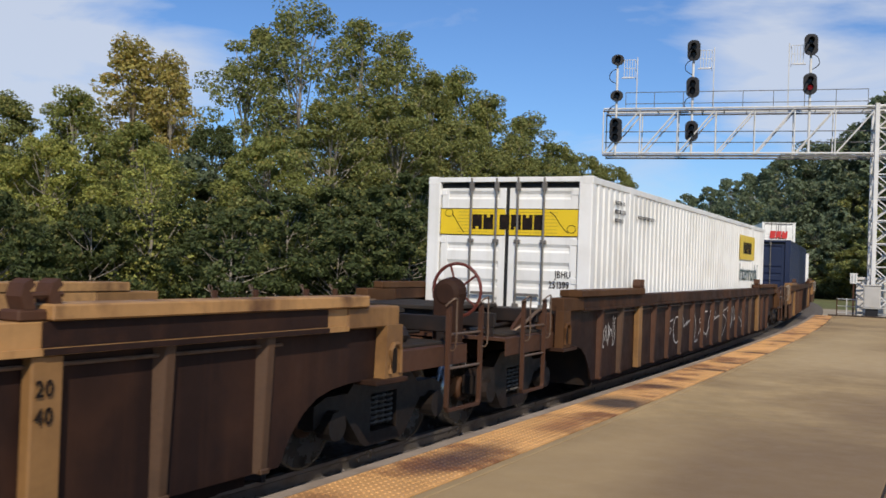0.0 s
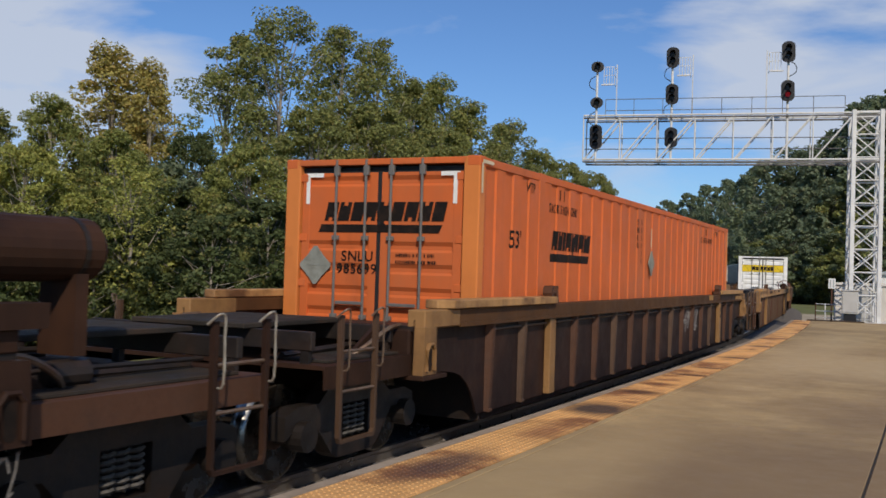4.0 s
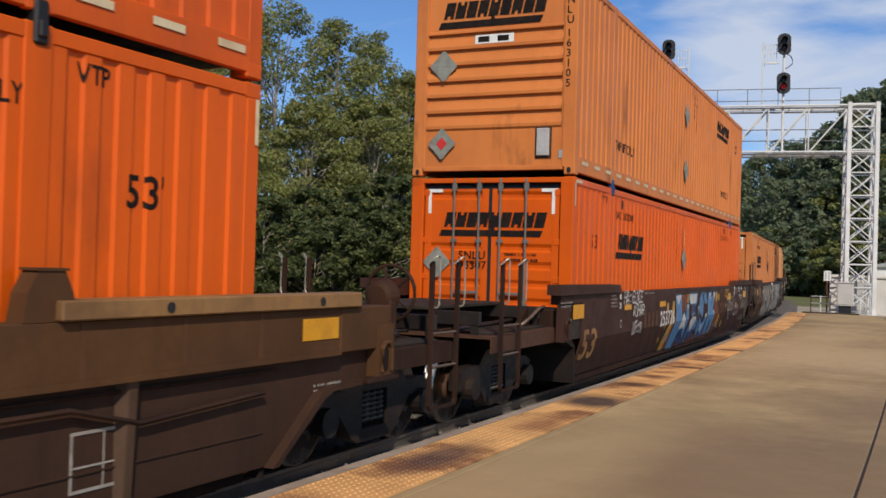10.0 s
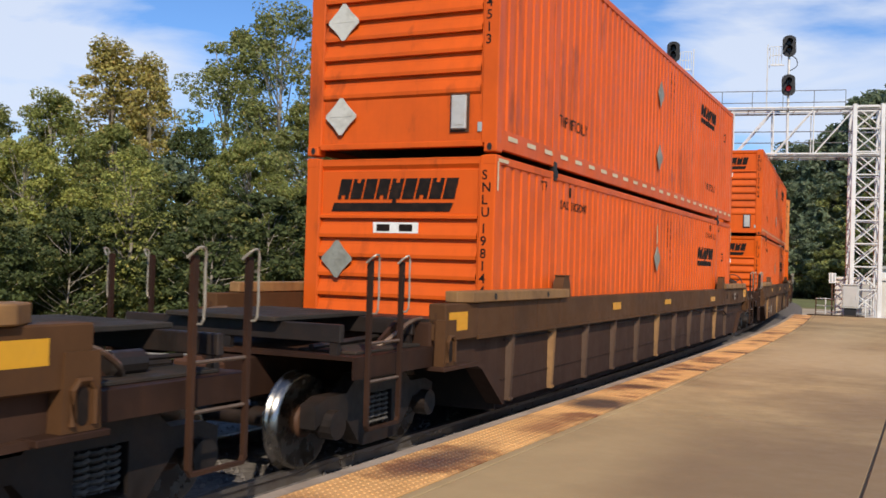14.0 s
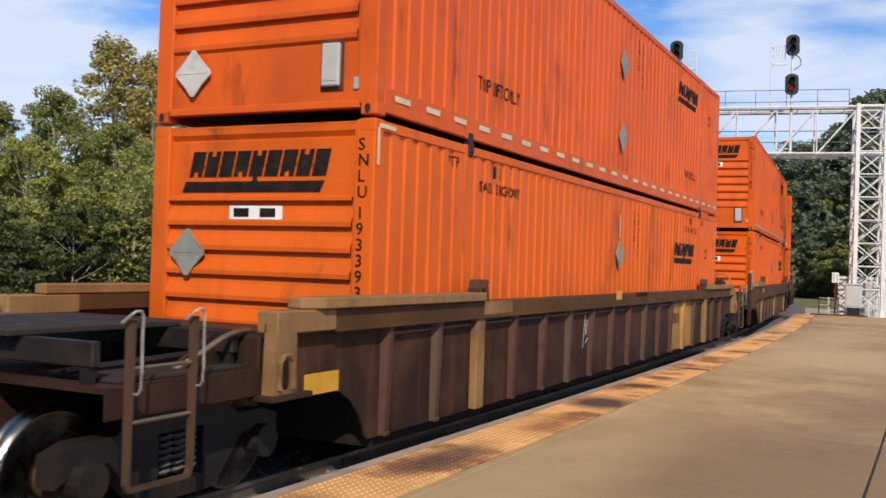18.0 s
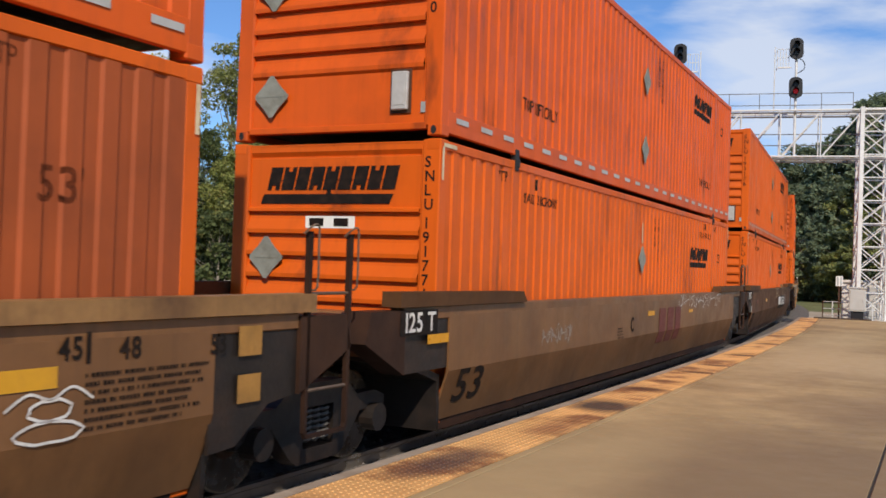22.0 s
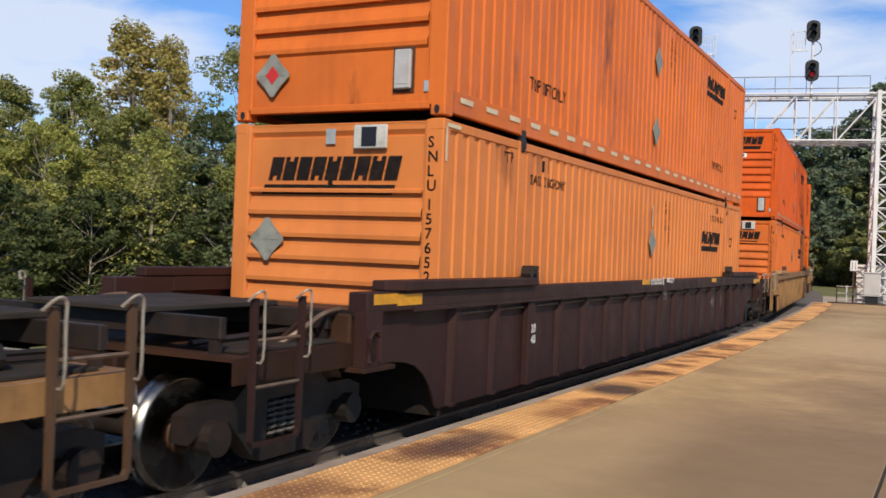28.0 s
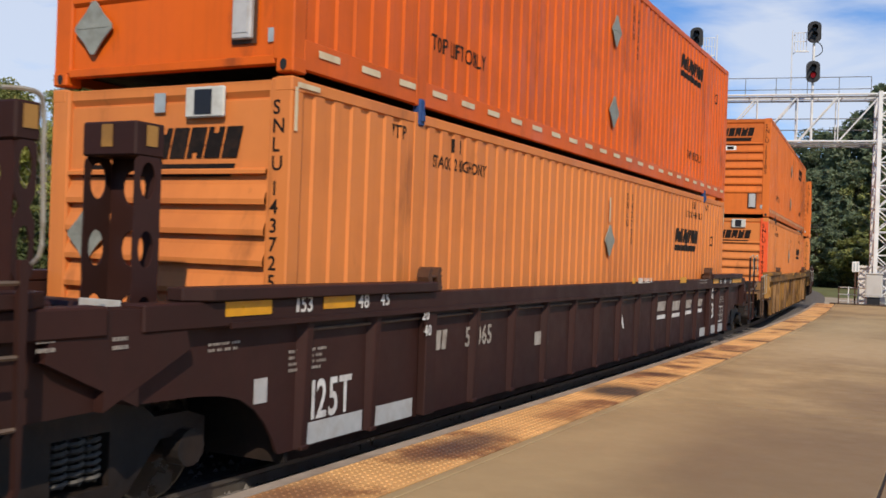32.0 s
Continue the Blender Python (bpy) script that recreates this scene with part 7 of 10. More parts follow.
    fill(car, [(-4.1, 1.34), (-3.91, 1.34), (-3.99, 1.33)], "spray_white", y, 0.00717)
    fill(car, [(-4.07, 1.34), (-3.95, 1.34), (-4, 1.34)], "spray_grey", y, 0.00726)
    edged(car, [(-3.25, 1.34), (-2.99, 1.34), (-2.85, 1.34), (-2.4, 1.34), (-2.15, 1.34)], 0.06, y, 0.00735)
    fill(car, [(-3.24, 1.34), (-2.98, 1.34), (-3.04, 1.16), (-3.15, 1.25)], "spray_white", y, 0.00744)
    fill(car, [(-3.18, 1.33), (-3.03, 1.34), (-3.07, 1.21)], "spray_grey", y, 0.00753)
    edged(car, [(-3, 1.17), (-2.94, 1.34), (-2.62, 1.34), (-2.51, 1.34), (-2.41, 1.34)], 0.04, y, 0.00762)
    fill(car, [(-2.66, 1.23), (-2.51, 1.34), (-2.27, 1.34), (-2.06, 1.32), (-1.92, 1.15), (-2.14, 1.24), (-2.4, 1.28)], "spray_white", y, 0.00771)
    fill(car, [(-2.43, 1.34), (-2.23, 1.34), (-2.13, 1.31), (-2.33, 1.28)], "spray_black", y, 0.0078)
    fill(car, [(-2.62, 1.25), (-2.5, 1.31), (-2.35, 1.28)], "spray_black", y, 0.00789)
    edged(car, [(-2.19, 1.34), (-2.01, 1.34), (-1.85, 1.15), (-1.81, 1.03)], 0.035, y, 0.00798)
    edged(car, [(-3.06, 1.13), (-2.79, 1.15), (-2.5, 1.22), (-2.14, 1.21), (-1.87, 1.06), (-1.62, 0.81), (-1.4, 0.61)], 0.05, y, 0.00807)
    edged(car, [(-2.91, 0.99), (-2.82, 1.09), (-2.65, 1.15), (-2.44, 1.17)], 0.035, y, 0.00816)
    edged(car, [(-2.74, 0.81), (-2.85, 0.92), (-2.91, 0.99)], 0.035, y, 0.00825)
    fill(car, [(-2.72, 0.78), (-2.6, 0.92), (-2.37, 1), (-2.08, 1), (-1.81, 0.86), (-1.65, 0.68), (-1.66, 0.59), (-1.96, 0.55), (-2, 0.69), (-2.2, 0.82), (-2.42, 0.89), (-2.58, 0.84), (-2.67, 0.68)], "spray_white", y, 0.00834)
    fill(car, [(-2.35, 0.95), (-2.06, 0.98), (-1.94, 0.9), (-2.2, 0.88)], "spray_grey", y, 0.00843)
    fill(car, [(-1.99, 0.75), (-1.75, 0.77), (-1.68, 0.67), (-1.96, 0.64)], "spray_grey", y, 0.00852)
    fill(car, [(-2.66, 0.66), (-2.57, 0.82), (-2.4, 0.88), (-2.18, 0.81), (-2, 0.67), (-1.98, 0.55), (-2.35, 0.68)], "spray_plum", y, 0.00861)
    fill(car, [(-2.64, 0.62), (-2.35, 0.67), (-1.97, 0.53), (-1.79, 0.55), (-2.01, 0.46), (-2.35, 0.57), (-2.48, 0.59), (-2.56, 0.51)], "spray_white", y, 0.0087)
    fill(car, [(-2.04, 1.34), (-1.7, 1.34), (-1.64, 1.34), (-1.41, 1.26), (-1.27, 0.99), (-1.09, 0.57), (-0.86, 0.53), (-0.92, 0.45), (-1.27, 0.57), (-1.43, 0.94), (-1.59, 1.16), (-1.79, 1.33)], "spray_white", y, 0.00879)
    fill(car, [(-1.68, 1.25), (-1.47, 1.26), (-1.41, 1.12), (-1.57, 1.11)], "spray_grey", y, 0.00888)
    fill(car, [(-1.41, 0.85), (-1.29, 0.86), (-1.22, 0.68), (-1.33, 0.68)], "spray_grey", y, 0.00897)
    fill(car, [(-1.53, 1.06), (-1.38, 1.07), (-1.33, 0.93), (-1.46, 0.94)], "spray_grey", y, 0.00906)
    edged(car, [(-0.98, 1.34), (-0.64, 1.34), (-0.33, 1.34), (-0.26, 1.17), (-0.48, 1.02), (-0.09, 0.92), (0.28, 0.72), (0.6, 0.6)], 0.06, y, 0.00915)
    edged(car, [(-1.22, 1.34), (-0.74, 1.31), (-0.49, 1.21), (-0.5, 1.05), (-0.72, 0.94), (-0.89, 0.88), (-1, 0.95), (-1.22, 1.34)], 0.06, y, 0.00924)
    fill(car, [(-1.1, 1.21), (-0.89, 1.15), (-0.82, 1.05), (-0.98, 0.97)], "spray_plum", y, 0.00933)
    fill(car, [(-0.85, 1.2), (-0.59, 1.23), (-0.54, 1.15), (-0.77, 1)], "spray_grey", y, 0.00942)
    fill(car, [(-0.84, 0.69), (-0.53, 0.79), (-0.08, 0.76), (0.27, 0.52), (-0.07, 0.64), (-0.7, 0.58)], "spray_white", y, 0.00951)
    fill(car, [(-0.69, 0.65), (-0.46, 0.71), (-0.35, 0.66), (-0.58, 0.61)], "spray_black", y, 0.0096)
    fill(car, [(-0.27, 0.72), (-0.08, 0.73), (0.07, 0.65), (-0.17, 0.66)], "spray_black", y, 0.00969)
    fill(car, [(-1.45, 0.4), (-1.25, 0.48), (-0.87, 0.51), (-0.46, 0.58), (0.25, 0.51), (-0.33, 0.5), (-0.69, 0.45), (-1.03, 0.34)], "spray_white", y, 0.00978)
    fill(car, [(-0.29, 1.34), (0.18, 1.34), (0.68, 1.27), (0.54, 1.1), (0.18, 1.02), (-0.14, 1.15)], "spray_plum", y, 0.00987)
    fill(car, [(0.19, 0.88), (0.89, 1.17), (1.28, 1.05), (1.18, 0.75), (1.08, 0.7), (0.81, 0.69), (0.52, 0.62), (0.38, 0.78)], "spray_white", y, 0.00996)
    fill(car, [(0.57, 0.96), (0.89, 1.07), (1.19, 0.99), (1.15, 0.77), (0.75, 0.79)], "spray_deep", y, 0.01005)
    fill(car, [(0.36, 0.86), (0.65, 0.95), (0.63, 0.81), (0.43, 0.8)], "spray_grey", y, 0.01014)
    edged(car, [(0.14, 0.92), (0.42, 0.69), (0.62, 0.58), (0.92, 0.59), (1.53, 0.61), (1.14, 0.32)], 0.035, y, 0.01023)
    fill(car, [(-7.36, 0.98), (-7.21, 1.21), (-7.06, 1.24), (-6.46, 1.1), (-6.56, 0.95), (-7.23, 0.96)], "spray_white", y, 0.01032)
    fill(car, [(-7.08, 1.18), (-6.57, 1.07), (-6.65, 1.01), (-7.05, 1.08)], "spray_teal", y, 0.01041)
    fill(car, [(-7.33, 0.76), (-7.12, 0.95), (-6.55, 0.93), (-6.58, 0.74), (-7.11, 0.72)], "spray_white", y, 0.0105)
    fill(car, [(-7.07, 0.88), (-6.6, 0.88), (-6.65, 0.78), (-7.06, 0.74)], "spray_deep", y, 0.01059)
    edged(car, [(-7.36, 0.6), (-6.92, 0.63), (-6.43, 0.7), (-5.91, 0.75), (-5.47, 0.61), (-4.93, 0.41)], 0.05, y, 0.01068)
    edged(car, [(-6.84, 0.5), (-6.42, 0.57), (-5.98, 0.58)], 0.04, y, 0.01077)
    fill(car, [(-5.87, 0.69), (-5.47, 0.57), (-5.12, 0.41), (-5.63, 0.43), (-5.94, 0.53)], "spray_teal", y, 0.01086)
    fill(car, [(-6.3, 1.34), (-6.06, 1.34), (-5.83, 1.34), (-5.66, 1.16), (-5.48, 0.88), (-5.3, 0.67), (-5.39, 0.59), (-5.6, 0.68), (-5.73, 0.91), (-5.9, 1.18), (-6.09, 1.34), (-6.24, 1.34)], "spray_white", y, 0.01095)
    fill(car, [(-6.02, 1.34), (-5.85, 1.34), (-5.78, 1.22), (-5.93, 1.2)], "spray_grey", y, 0.01104)
    fill(car, [(-5.67, 0.85), (-5.49, 0.86), (-5.39, 0.69), (-5.58, 0.69)], "spray_grey", y, 0.01113)
    fill(car, [(-5.88, 1.13), (-5.72, 1.16), (-5.63, 1.02), (-5.78, 0.99)], "spray_grey", y, 0.01122)
    edged(car, [(-5.78, 1.34), (-5.6, 1.34), (-5.33, 1.19), (-5.09, 0.89)], 0.045, y, 0.01131)
    fill(car, [(-5.16, 1.31), (-4.83, 1.34), (-4.97, 1.31), (-5.01, 1.14), (-5.11, 1.11)], "spray_white", y, 0.0114)
    fill(car, [(-5.12, 1.29), (-4.98, 1.34), (-5.01, 1.19), (-5.09, 1.17)], "spray_grey", y, 0.01149)
    fill(car, [(-4.86, 0.87), (-4.67, 1.11), (-4.58, 1.3), (-4.3, 1.21), (-3.96, 0.87), (-3.69, 0.55), (-3.72, 0.39), (-3.98, 0.61), (-4.13, 0.72)], "spray_white", y, 0.01158)
    fill(car, [(-4.71, 0.91), (-4.56, 1.11), (-4.24, 0.79)], "spray_plum", y, 0.01167)
    fill(car, [(-4.43, 1.15), (-4.3, 1.17), (-4.12, 0.98), (-4.28, 0.96)], "spray_grey", y, 0.01176)
    fill(car, [(-5.02, 0.74), (-4.75, 0.77), (-4.38, 0.64), (-4.03, 0.28), (-4.52, 0.29), (-4.58, 0.45), (-4.89, 0.61)], "spray_white", y, 0.01185)
    fill(car, [(-4.9, 0.7), (-4.72, 0.72), (-4.59, 0.65), (-4.79, 0.62)], "spray_grey", y, 0.01194)
    fill(car, [(-4.54, 0.57), (-4.37, 0.59), (-4.26, 0.47), (-4.47, 0.45)], "spray_grey", y, 0.01203)
    for i in range(40):
        q = r.uniform(-0.1, 1.75) if i < 22 else r.uniform(-8.3, -5.6)
        fill(car, ellipse(q, r.uniform(0.88 if i < 16 else 0.5, 1.32), r.uniform(0.03, 0.08), r.uniform(0.04, 0.10), 14), r.choice(("spray_green", "spray_lime", "spray_plum", "spray_rust", "spray_green")), y, 0.0050 + 0.00002 * i)
    for x0, w in ((-4.4, 1.24), (-1.6, 1.24), (1.2, 1.24)):
        # paint carried up over the guide lips
        for a, b, c in ((0.1, 0.45, "spray_white"), (0.5, 0.75, "spray_green")):
            put(car, "graffiti_fill", plate(round(w * (b - a), 2), 0.045), c, x0 - w / 2 + w * a, -1.494, 1.468, 0.0)


def piece_sky(car, y):
    """Four tall two-tone blue letters on mustard and brick clouds."""
    for poly, c in (([(-2.6, 0.27), (-2.35, 0.62), (-2.08, 0.95), (-1.95, 1.22), (-1.76, 1.22), (-1.8, 0.9), (-2.1, 0.5), (-2.25, 0.27)], "spray_gold"), ([(-2.25, 0.27), (-2.1, 0.5), (-1.8, 0.9), (-1.7, 0.9), (-1.8, 0.27)], "spray_rust"),
                    ([(-1.1, 1.33), (-0.3, 1.33), (-0.35, 1.0), (-0.95, 0.95)], "spray_rust"), ([(-0.5, 1.33), (-0.3, 1.33), (-0.36, 1.05), (-0.5, 1.1)], "spray_gold"), ([(-1.3, 0.26), (2.6, 0.26), (2.6, 0.42), (-1.2, 0.42)], "spray_rust"),
                    ([(2.9, 1.33), (3.2, 1.30), (3.45, 0.9), (3.4, 0.5), (3.1, 0.27), (2.8, 0.3)], "spray_rust"), ([(3.15, 1.0), (3.42, 0.9), (3.38, 0.55), (3.2, 0.5)], "spray_gold")):
        fill(car, poly, c, y, 0.0022 if c == "spray_rust" else 0.0034)
    for cx, cz, q in ((-2.42, 1.12, 0.09), (-2.85, 0.5, 0.06), (-2.45, 0.4, 0.09), (3.3, 1.22, 0.07), (3.6, 0.6, 0.06), (-2.6, 0.75, 0.05)):
        fill(car, ellipse(cx, cz, q, q, 14), "spray_gold", y, 0.0046)
    letters = ([(-1.72, 1.33), (-1.12, 1.34), (-1.05, 1.0), (-1.0, 0.86), (-0.82, 0.98), (-0.62, 0.82), (-0.55, 1.12), (-0.32, 1.12), (-0.30, 0.72), (-0.42, 0.40), (-0.55, 0.25), (-0.80, 0.25), (-0.95, 0.40), (-1.12, 0.38), (-1.30, 0.25), (-1.90, 0.26), (-1.72, 0.7), (-1.62, 1.0)],
               [(-0.32, 1.28), (-0.28, 1.34), (0.62, 1.34), (0.60, 1.12), (0.42, 1.10), (0.35, 0.92), (0.62, 0.80), (0.74, 1.05), (0.85, 1.05), (0.82, 0.62), (0.60, 0.45), (0.45, 0.30), (0.2, 0.42), (-0.05, 0.28), (-0.30, 0.30), (-0.15, 0.62), (0.02, 0.85), (0.02, 1.10), (-0.25, 1.12)],
               [(0.95, 1.22), (1.15, 1.34), (1.75, 1.33), (1.88, 1.10), (1.62, 1.08), (1.5, 1.16), (1.38, 1.06), (1.36, 0.75), (1.5, 0.62), (1.6, 0.80), (1.88, 0.86), (1.86, 0.50), (1.65, 0.32), (1.15, 0.30), (0.92, 0.50), (0.98, 0.8), (0.86, 0.95)],
               [(1.97, 1.22), (2.05, 1.34), (2.42, 1.34), (2.45, 1.12), (2.65, 1.34), (2.98, 1.34), (2.80, 1.10), (2.62, 0.92), (2.85, 0.90), (3.0, 0.70), (2.85, 0.38), (2.55, 0.32), (2.6, 0.6), (2.45, 0.72), (2.38, 0.34), (1.98, 0.32)])
    for poly in letters:
        stroke(car, poly, 0.10, "spray_black", y, 0.0056, True)
        fill(car, poly, "spray_sky", y, 0.0070)
    for poly in ([(-1.15, 0.62), (-1.0, 0.86), (-0.82, 0.95), (-0.63, 0.80), (-0.55, 0.60), (-0.8, 0.66), (-0.95, 0.62)], [(-1.70, 1.32), (-1.14, 1.33), (-1.40, 1.12)], [(-0.28, 1.32), (0.60, 1.32), (0.45, 1.13), (-0.1, 1.12), (-0.22, 1.2)],
                 [(-0.1, 0.72), (0.05, 0.62), (0.2, 0.50), (0.45, 0.66), (0.60, 0.79), (0.3, 0.84), (0.1, 0.82)], [(1.62, 0.85), (1.87, 0.85), (1.75, 0.70)], [(1.38, 0.64), (1.5, 0.60), (1.55, 0.48), (1.42, 0.42)], [(2.07, 1.32), (2.36, 1.32), (2.22, 1.16)], [(2.68, 1.32), (2.95, 1.32), (2.80, 1.16)], [(2.70, 0.89), (2.86, 0.88), (2.84, 0.74)], [(-0.54, 1.11), (-0.34, 1.11), (-0.42, 1.0)], [(0.75, 1.04), (0.84, 1.04), (0.80, 0.92)]):
        fill(car, poly, "spray_white", y, 0.0090)
    for poly in ([(-1.35, 0.27), (-1.12, 0.56), (-0.95, 0.62), (-0.72, 0.60), (-0.46, 0.34), (-0.56, 0.26), (-0.80, 0.26), (-0.95, 0.42), (-1.12, 0.40), (-1.28, 0.27)], [(-0.24, 0.33), (0.0, 0.50), (0.2, 0.49), (0.42, 0.56), (0.62, 0.52), (0.45, 0.32), (0.2, 0.44), (-0.05, 0.30)],
                 [(0.04, 0.90), (0.33, 0.94), (0.40, 1.10), (0.04, 1.10)], [(1.16, 0.32), (1.62, 0.33), (1.5, 0.46), (1.2, 0.44)], [(1.2, 1.32), (1.5, 1.32), (1.3, 1.12)]):
        fill(car, poly, "spray_deep", y, 0.0100)


piece_blue(3, -1.474)
piece_grey(4, -1.474)
piece_sky(5, -1.474)
tag(3, 0.75, -1.474, 1.20, 0.52, 0.15, "chalk", "VOSK", 0.022)
tag(3, 0.80, -1.474, 1.02, 0.42, 0.14, "chalk", "ACT", 0.02)
tag(3, 1.60, -1.474, 0.40, 0.62, 0.13, "chalk", "THANKS", 0.015)
tag(4, -7.17, -1.474, 1.02, 1.0, 0.22, "dim", "FOREST", 0.035)
tag(4, -5.92, -1.474, 0.70, 0.88, 0.10, "chord", "IVY LEAGUE", 0.015)
tag(4, -5.94, -1.474, 0.38, 0.72, 0.24, "chord", "MANE", 0.022, 0.0)
stroke(4, spline([(-7.16, 0.60), (-7.0, 0.80), (-6.67, 0.93), (-6.35, 0.82), (-6.19, 0.54)], 6), 0.045, "chord", -1.474, 0.008)
tag(4, 6.19, -1.474, 1.06, 0.78, 0.13, "chalk", "KANTSY", 0.02)
tag(4, 6.25, -1.474, 0.66, 0.80, 0.20, "chalk", "JARUAL", 0.024)
tag(4, 7.13, -1.474, 0.82, 0.32, 0.13, "chalk", "2-", 0.02)
tag(4, 6.81, -1.474, 0.57, 0.26, 0.10, "chalk", "GO", 0.02)
tag(5, -5.81, -1.474, 1.24, 0.46, 0.22, "chalk", "HA:", 0.022)
tag(5, -5.25, -1.474, 1.27, 0.72, 0.19, "chalk", "ELNOE", 0.024)
tag(5, -5.19, -1.474, 1.03, 0.78, 0.19, "chalk", "ASHAR", 0.024)
tag(5, -5.20, -1.474, 0.74, 0.62, 0.18, "chalk", "LOF:191", 0.022)
panel(5, -5.74, -1.474, 1.16, 0.45, 0.085, "amber")
fine_print(5, -4.37, -1.474, 1.40, 0.8, 0.05, "chalk")
tag(5, 3.33, -1.474, 0.44, 0.52, 0.13, "dim", "YASE", 0.022)
tag(5, 6.06, -1.474, 0.66, 0.62, 0.24, "chalk", "KZON", 0.012, 0.3)
tag(5, -2.35, -1.474, 0.42, 0.42, 0.15, "dim", "MONE", 0.016)
for ring in (0.43, 0.29):
    stroke(5, ellipse(3.98, 1.0, ring, ring * 0.86, 30), 0.06 if ring > 0.4 else 0.03, "emblem", -1.474, 0.0042, True)
put(5, "faded_emblem", cached("emblem_cross", lambda b: (box(b, -0.26, 0.26, -0.05, 0.05, 0, 0.001), box(b, -0.05, 0.05, 0.05, 0.24, 0, 0.001), box(b, -0.05, 0.05, -0.24, -0.05, 0, 0.001))), "emblem", 3.98, -1.474, 1.0, 0.0046, "round worn-off emblem")
for ex, ez, er, ec in ((3.15, 1.22, 0.13, "spray_gold"), (3.5, 1.2, 0.09, "spray_gold"), (3.62, 0.62, 0.16, "spray_gold"), (4.0, 0.62, 0.08, "spray_rust"), (4.35, 0.50, 0.10, "spray_gold"), (3.22, 0.78, 0.22, "spray_rust")):
    fill(5, ellipse(ex, ez, er, er, 20), ec, -1.474, 0.0052)
for k, q in ((4, -5.90), (4, 6.32), (5, -5.96), (5, 6.2), (12, 6.25)):
    stroke(k, ellipse(q, 0.95, 0.062, 0.058, 18), 0.012, "ink" if k == 12 else "chalk", -1.474, 0.007, True)
scrawl(0, -7.8, -1.414, 0.71, 0.65, 0.41, "chalk", 5)
scrawl(0, -4, -1.414, 0.45, 8.6, 0.7, "chalk", 6)
scrawl(1, -4.45, -1.414, 1.04, 0.2, 0.18, "chalk", 1)
scrawl(1, -3.9, -1.414, 0.55, 0.65, 0.67, "chalk", 2)
scrawl(1, -2.95, -1.414, 0.83, 0.95, 0.36, "chalk", 3)
scrawl(1, -2, -1.414, 0.36, 0.8, 0.86, "chalk", 4)
panel(1, -5.05, -1.507, 1.36, 0.8, 0.09, "rust")
panel(1, -2.55, -1.507, 1.38, 0.5, 0.08, "rust")
fine_print(1, -1.45, -1.507, 1.37, 0.7, 0.1, "ink")
blocks(1, 0.1, -1.507, 1.36, 0.8, 0.09, "ink")
stencil(1, 5.99, -1.507, 1.05, 0.15, 0.09, "ink", "20")
stencil(1, 5.99, -1.507, 0.90, 0.15, 0.09, "ink", "40")
# dark maroon strips over the top chord below the forward guides
panel(1, 6.02, -1.507, 1.313, 2.65, 0.14, "dark_maroon")
panel(1, 6.02, -1.526, 1.272, 2.65, 0.036, "dark_maroon")
panel(2, 6.02, -1.507, 1.313, 2.15, 0.14, "dark_maroon")
panel(1, -4.2, -1.509, 1.37, 0.55, 0.08, "rust")
panel(1, -3.55, -1.509, 1.335, 0.14, 0.09, "ink")
panel(1, 0.9, -1.509, 1.37, 0.3, 0.07, "rust")
scrawl(1, -3.85, -1.416, 0.72, 0.6, 0.42, "chalk", 40)
scrawl(1, -3.7, -1.416, 0.42, 0.4, 0.2, "chalk", 41)
scrawl(1, -2.9, -1.416, 0.85, 0.75, 0.3, "chalk", 43)
scrawl(1, -1.95, -1.416, 0.95, 0.65, 0.26, "chalk", 44)
scrawl(1, -1.95, -1.416, 0.66, 0.65, 0.24, "chalk", 46)
scrawl(1, -1.9, -1.416, 0.44, 0.5, 0.14, "chalk", 47)
panel(2, 8.21, -1.507, 1.31, 0.95, 0.09, "amber_old")
fine_print(2, 9.26, -1.507, 1.31, 0.3, 0.13, "ink")
scrawl(2, 2.08, -1.414, 0.69, 0.8, 0.54, "chalk", 7)
scrawl(2, 3.13, -1.414, 0.69, 0.6, 0.55, "chalk", 8)
blocks(3, 1.66, -1.474, 0.8, 0.85, 0.25, "chalk", 4)
stencil(3, 3.01, -1.474, 0.76, 1.35, 0.25, "chalk", "253726")
panel(3, -0.44, -1.474, 1.05, 0.45, 0.1, "amber")
panel(3, 2.46, -1.474, 1.03, 0.45, 0.1, "amber")
panel(3, 5.26, -1.474, 1.02, 0.45, 0.1, "amber")
panel(3, 8.21, -1.474, 1.09, 0.4, 0.19, "amber")
scrawl(3, 5.70, -1.474, 1.02, 0.62, 0.26, "dusty", 9)
scrawl(3, 6.42, -1.474, 1.08, 0.50, 0.22, "dusty", 44)
scrawl(3, 5.78, -1.474, 0.70, 0.55, 0.26, "dusty", 45)
scrawl(3, 6.40, -1.474, 0.74, 0.62, 0.24, "dusty", 46)
scrawl(3, 5.90, -1.474, 0.40, 0.70, 0.22, "emblem", 47)
scrawl(3, 7.81, -1.474, 0.57, 1.3, 0.31, "dim", 10)
stencil(3, -7.85, -1.474, 0.49, 0.5, 0.43, "chalk", "53")
stencil(3, -8.95, -1.474, 1.16, 0.62, 0.18, "dusty", "125 T")
panel(3, -7.6, -1.474, 1.08, 0.45, 0.2, "amber")
fine_print(3, -8, -1.474, 1.29, 0.3, 0.17, "chalk")
scrawl(3, -7.7, -1.474, 1.28, 0.55, 0.19, "chalk", 13)
blob(3, -8.5, -1.474, 0.48, 0.55, 0.48, "spray_green", 1)
blocks(4, -0.48, -1.474, 1.35, 0.35, 0.08, "chalk", 4)
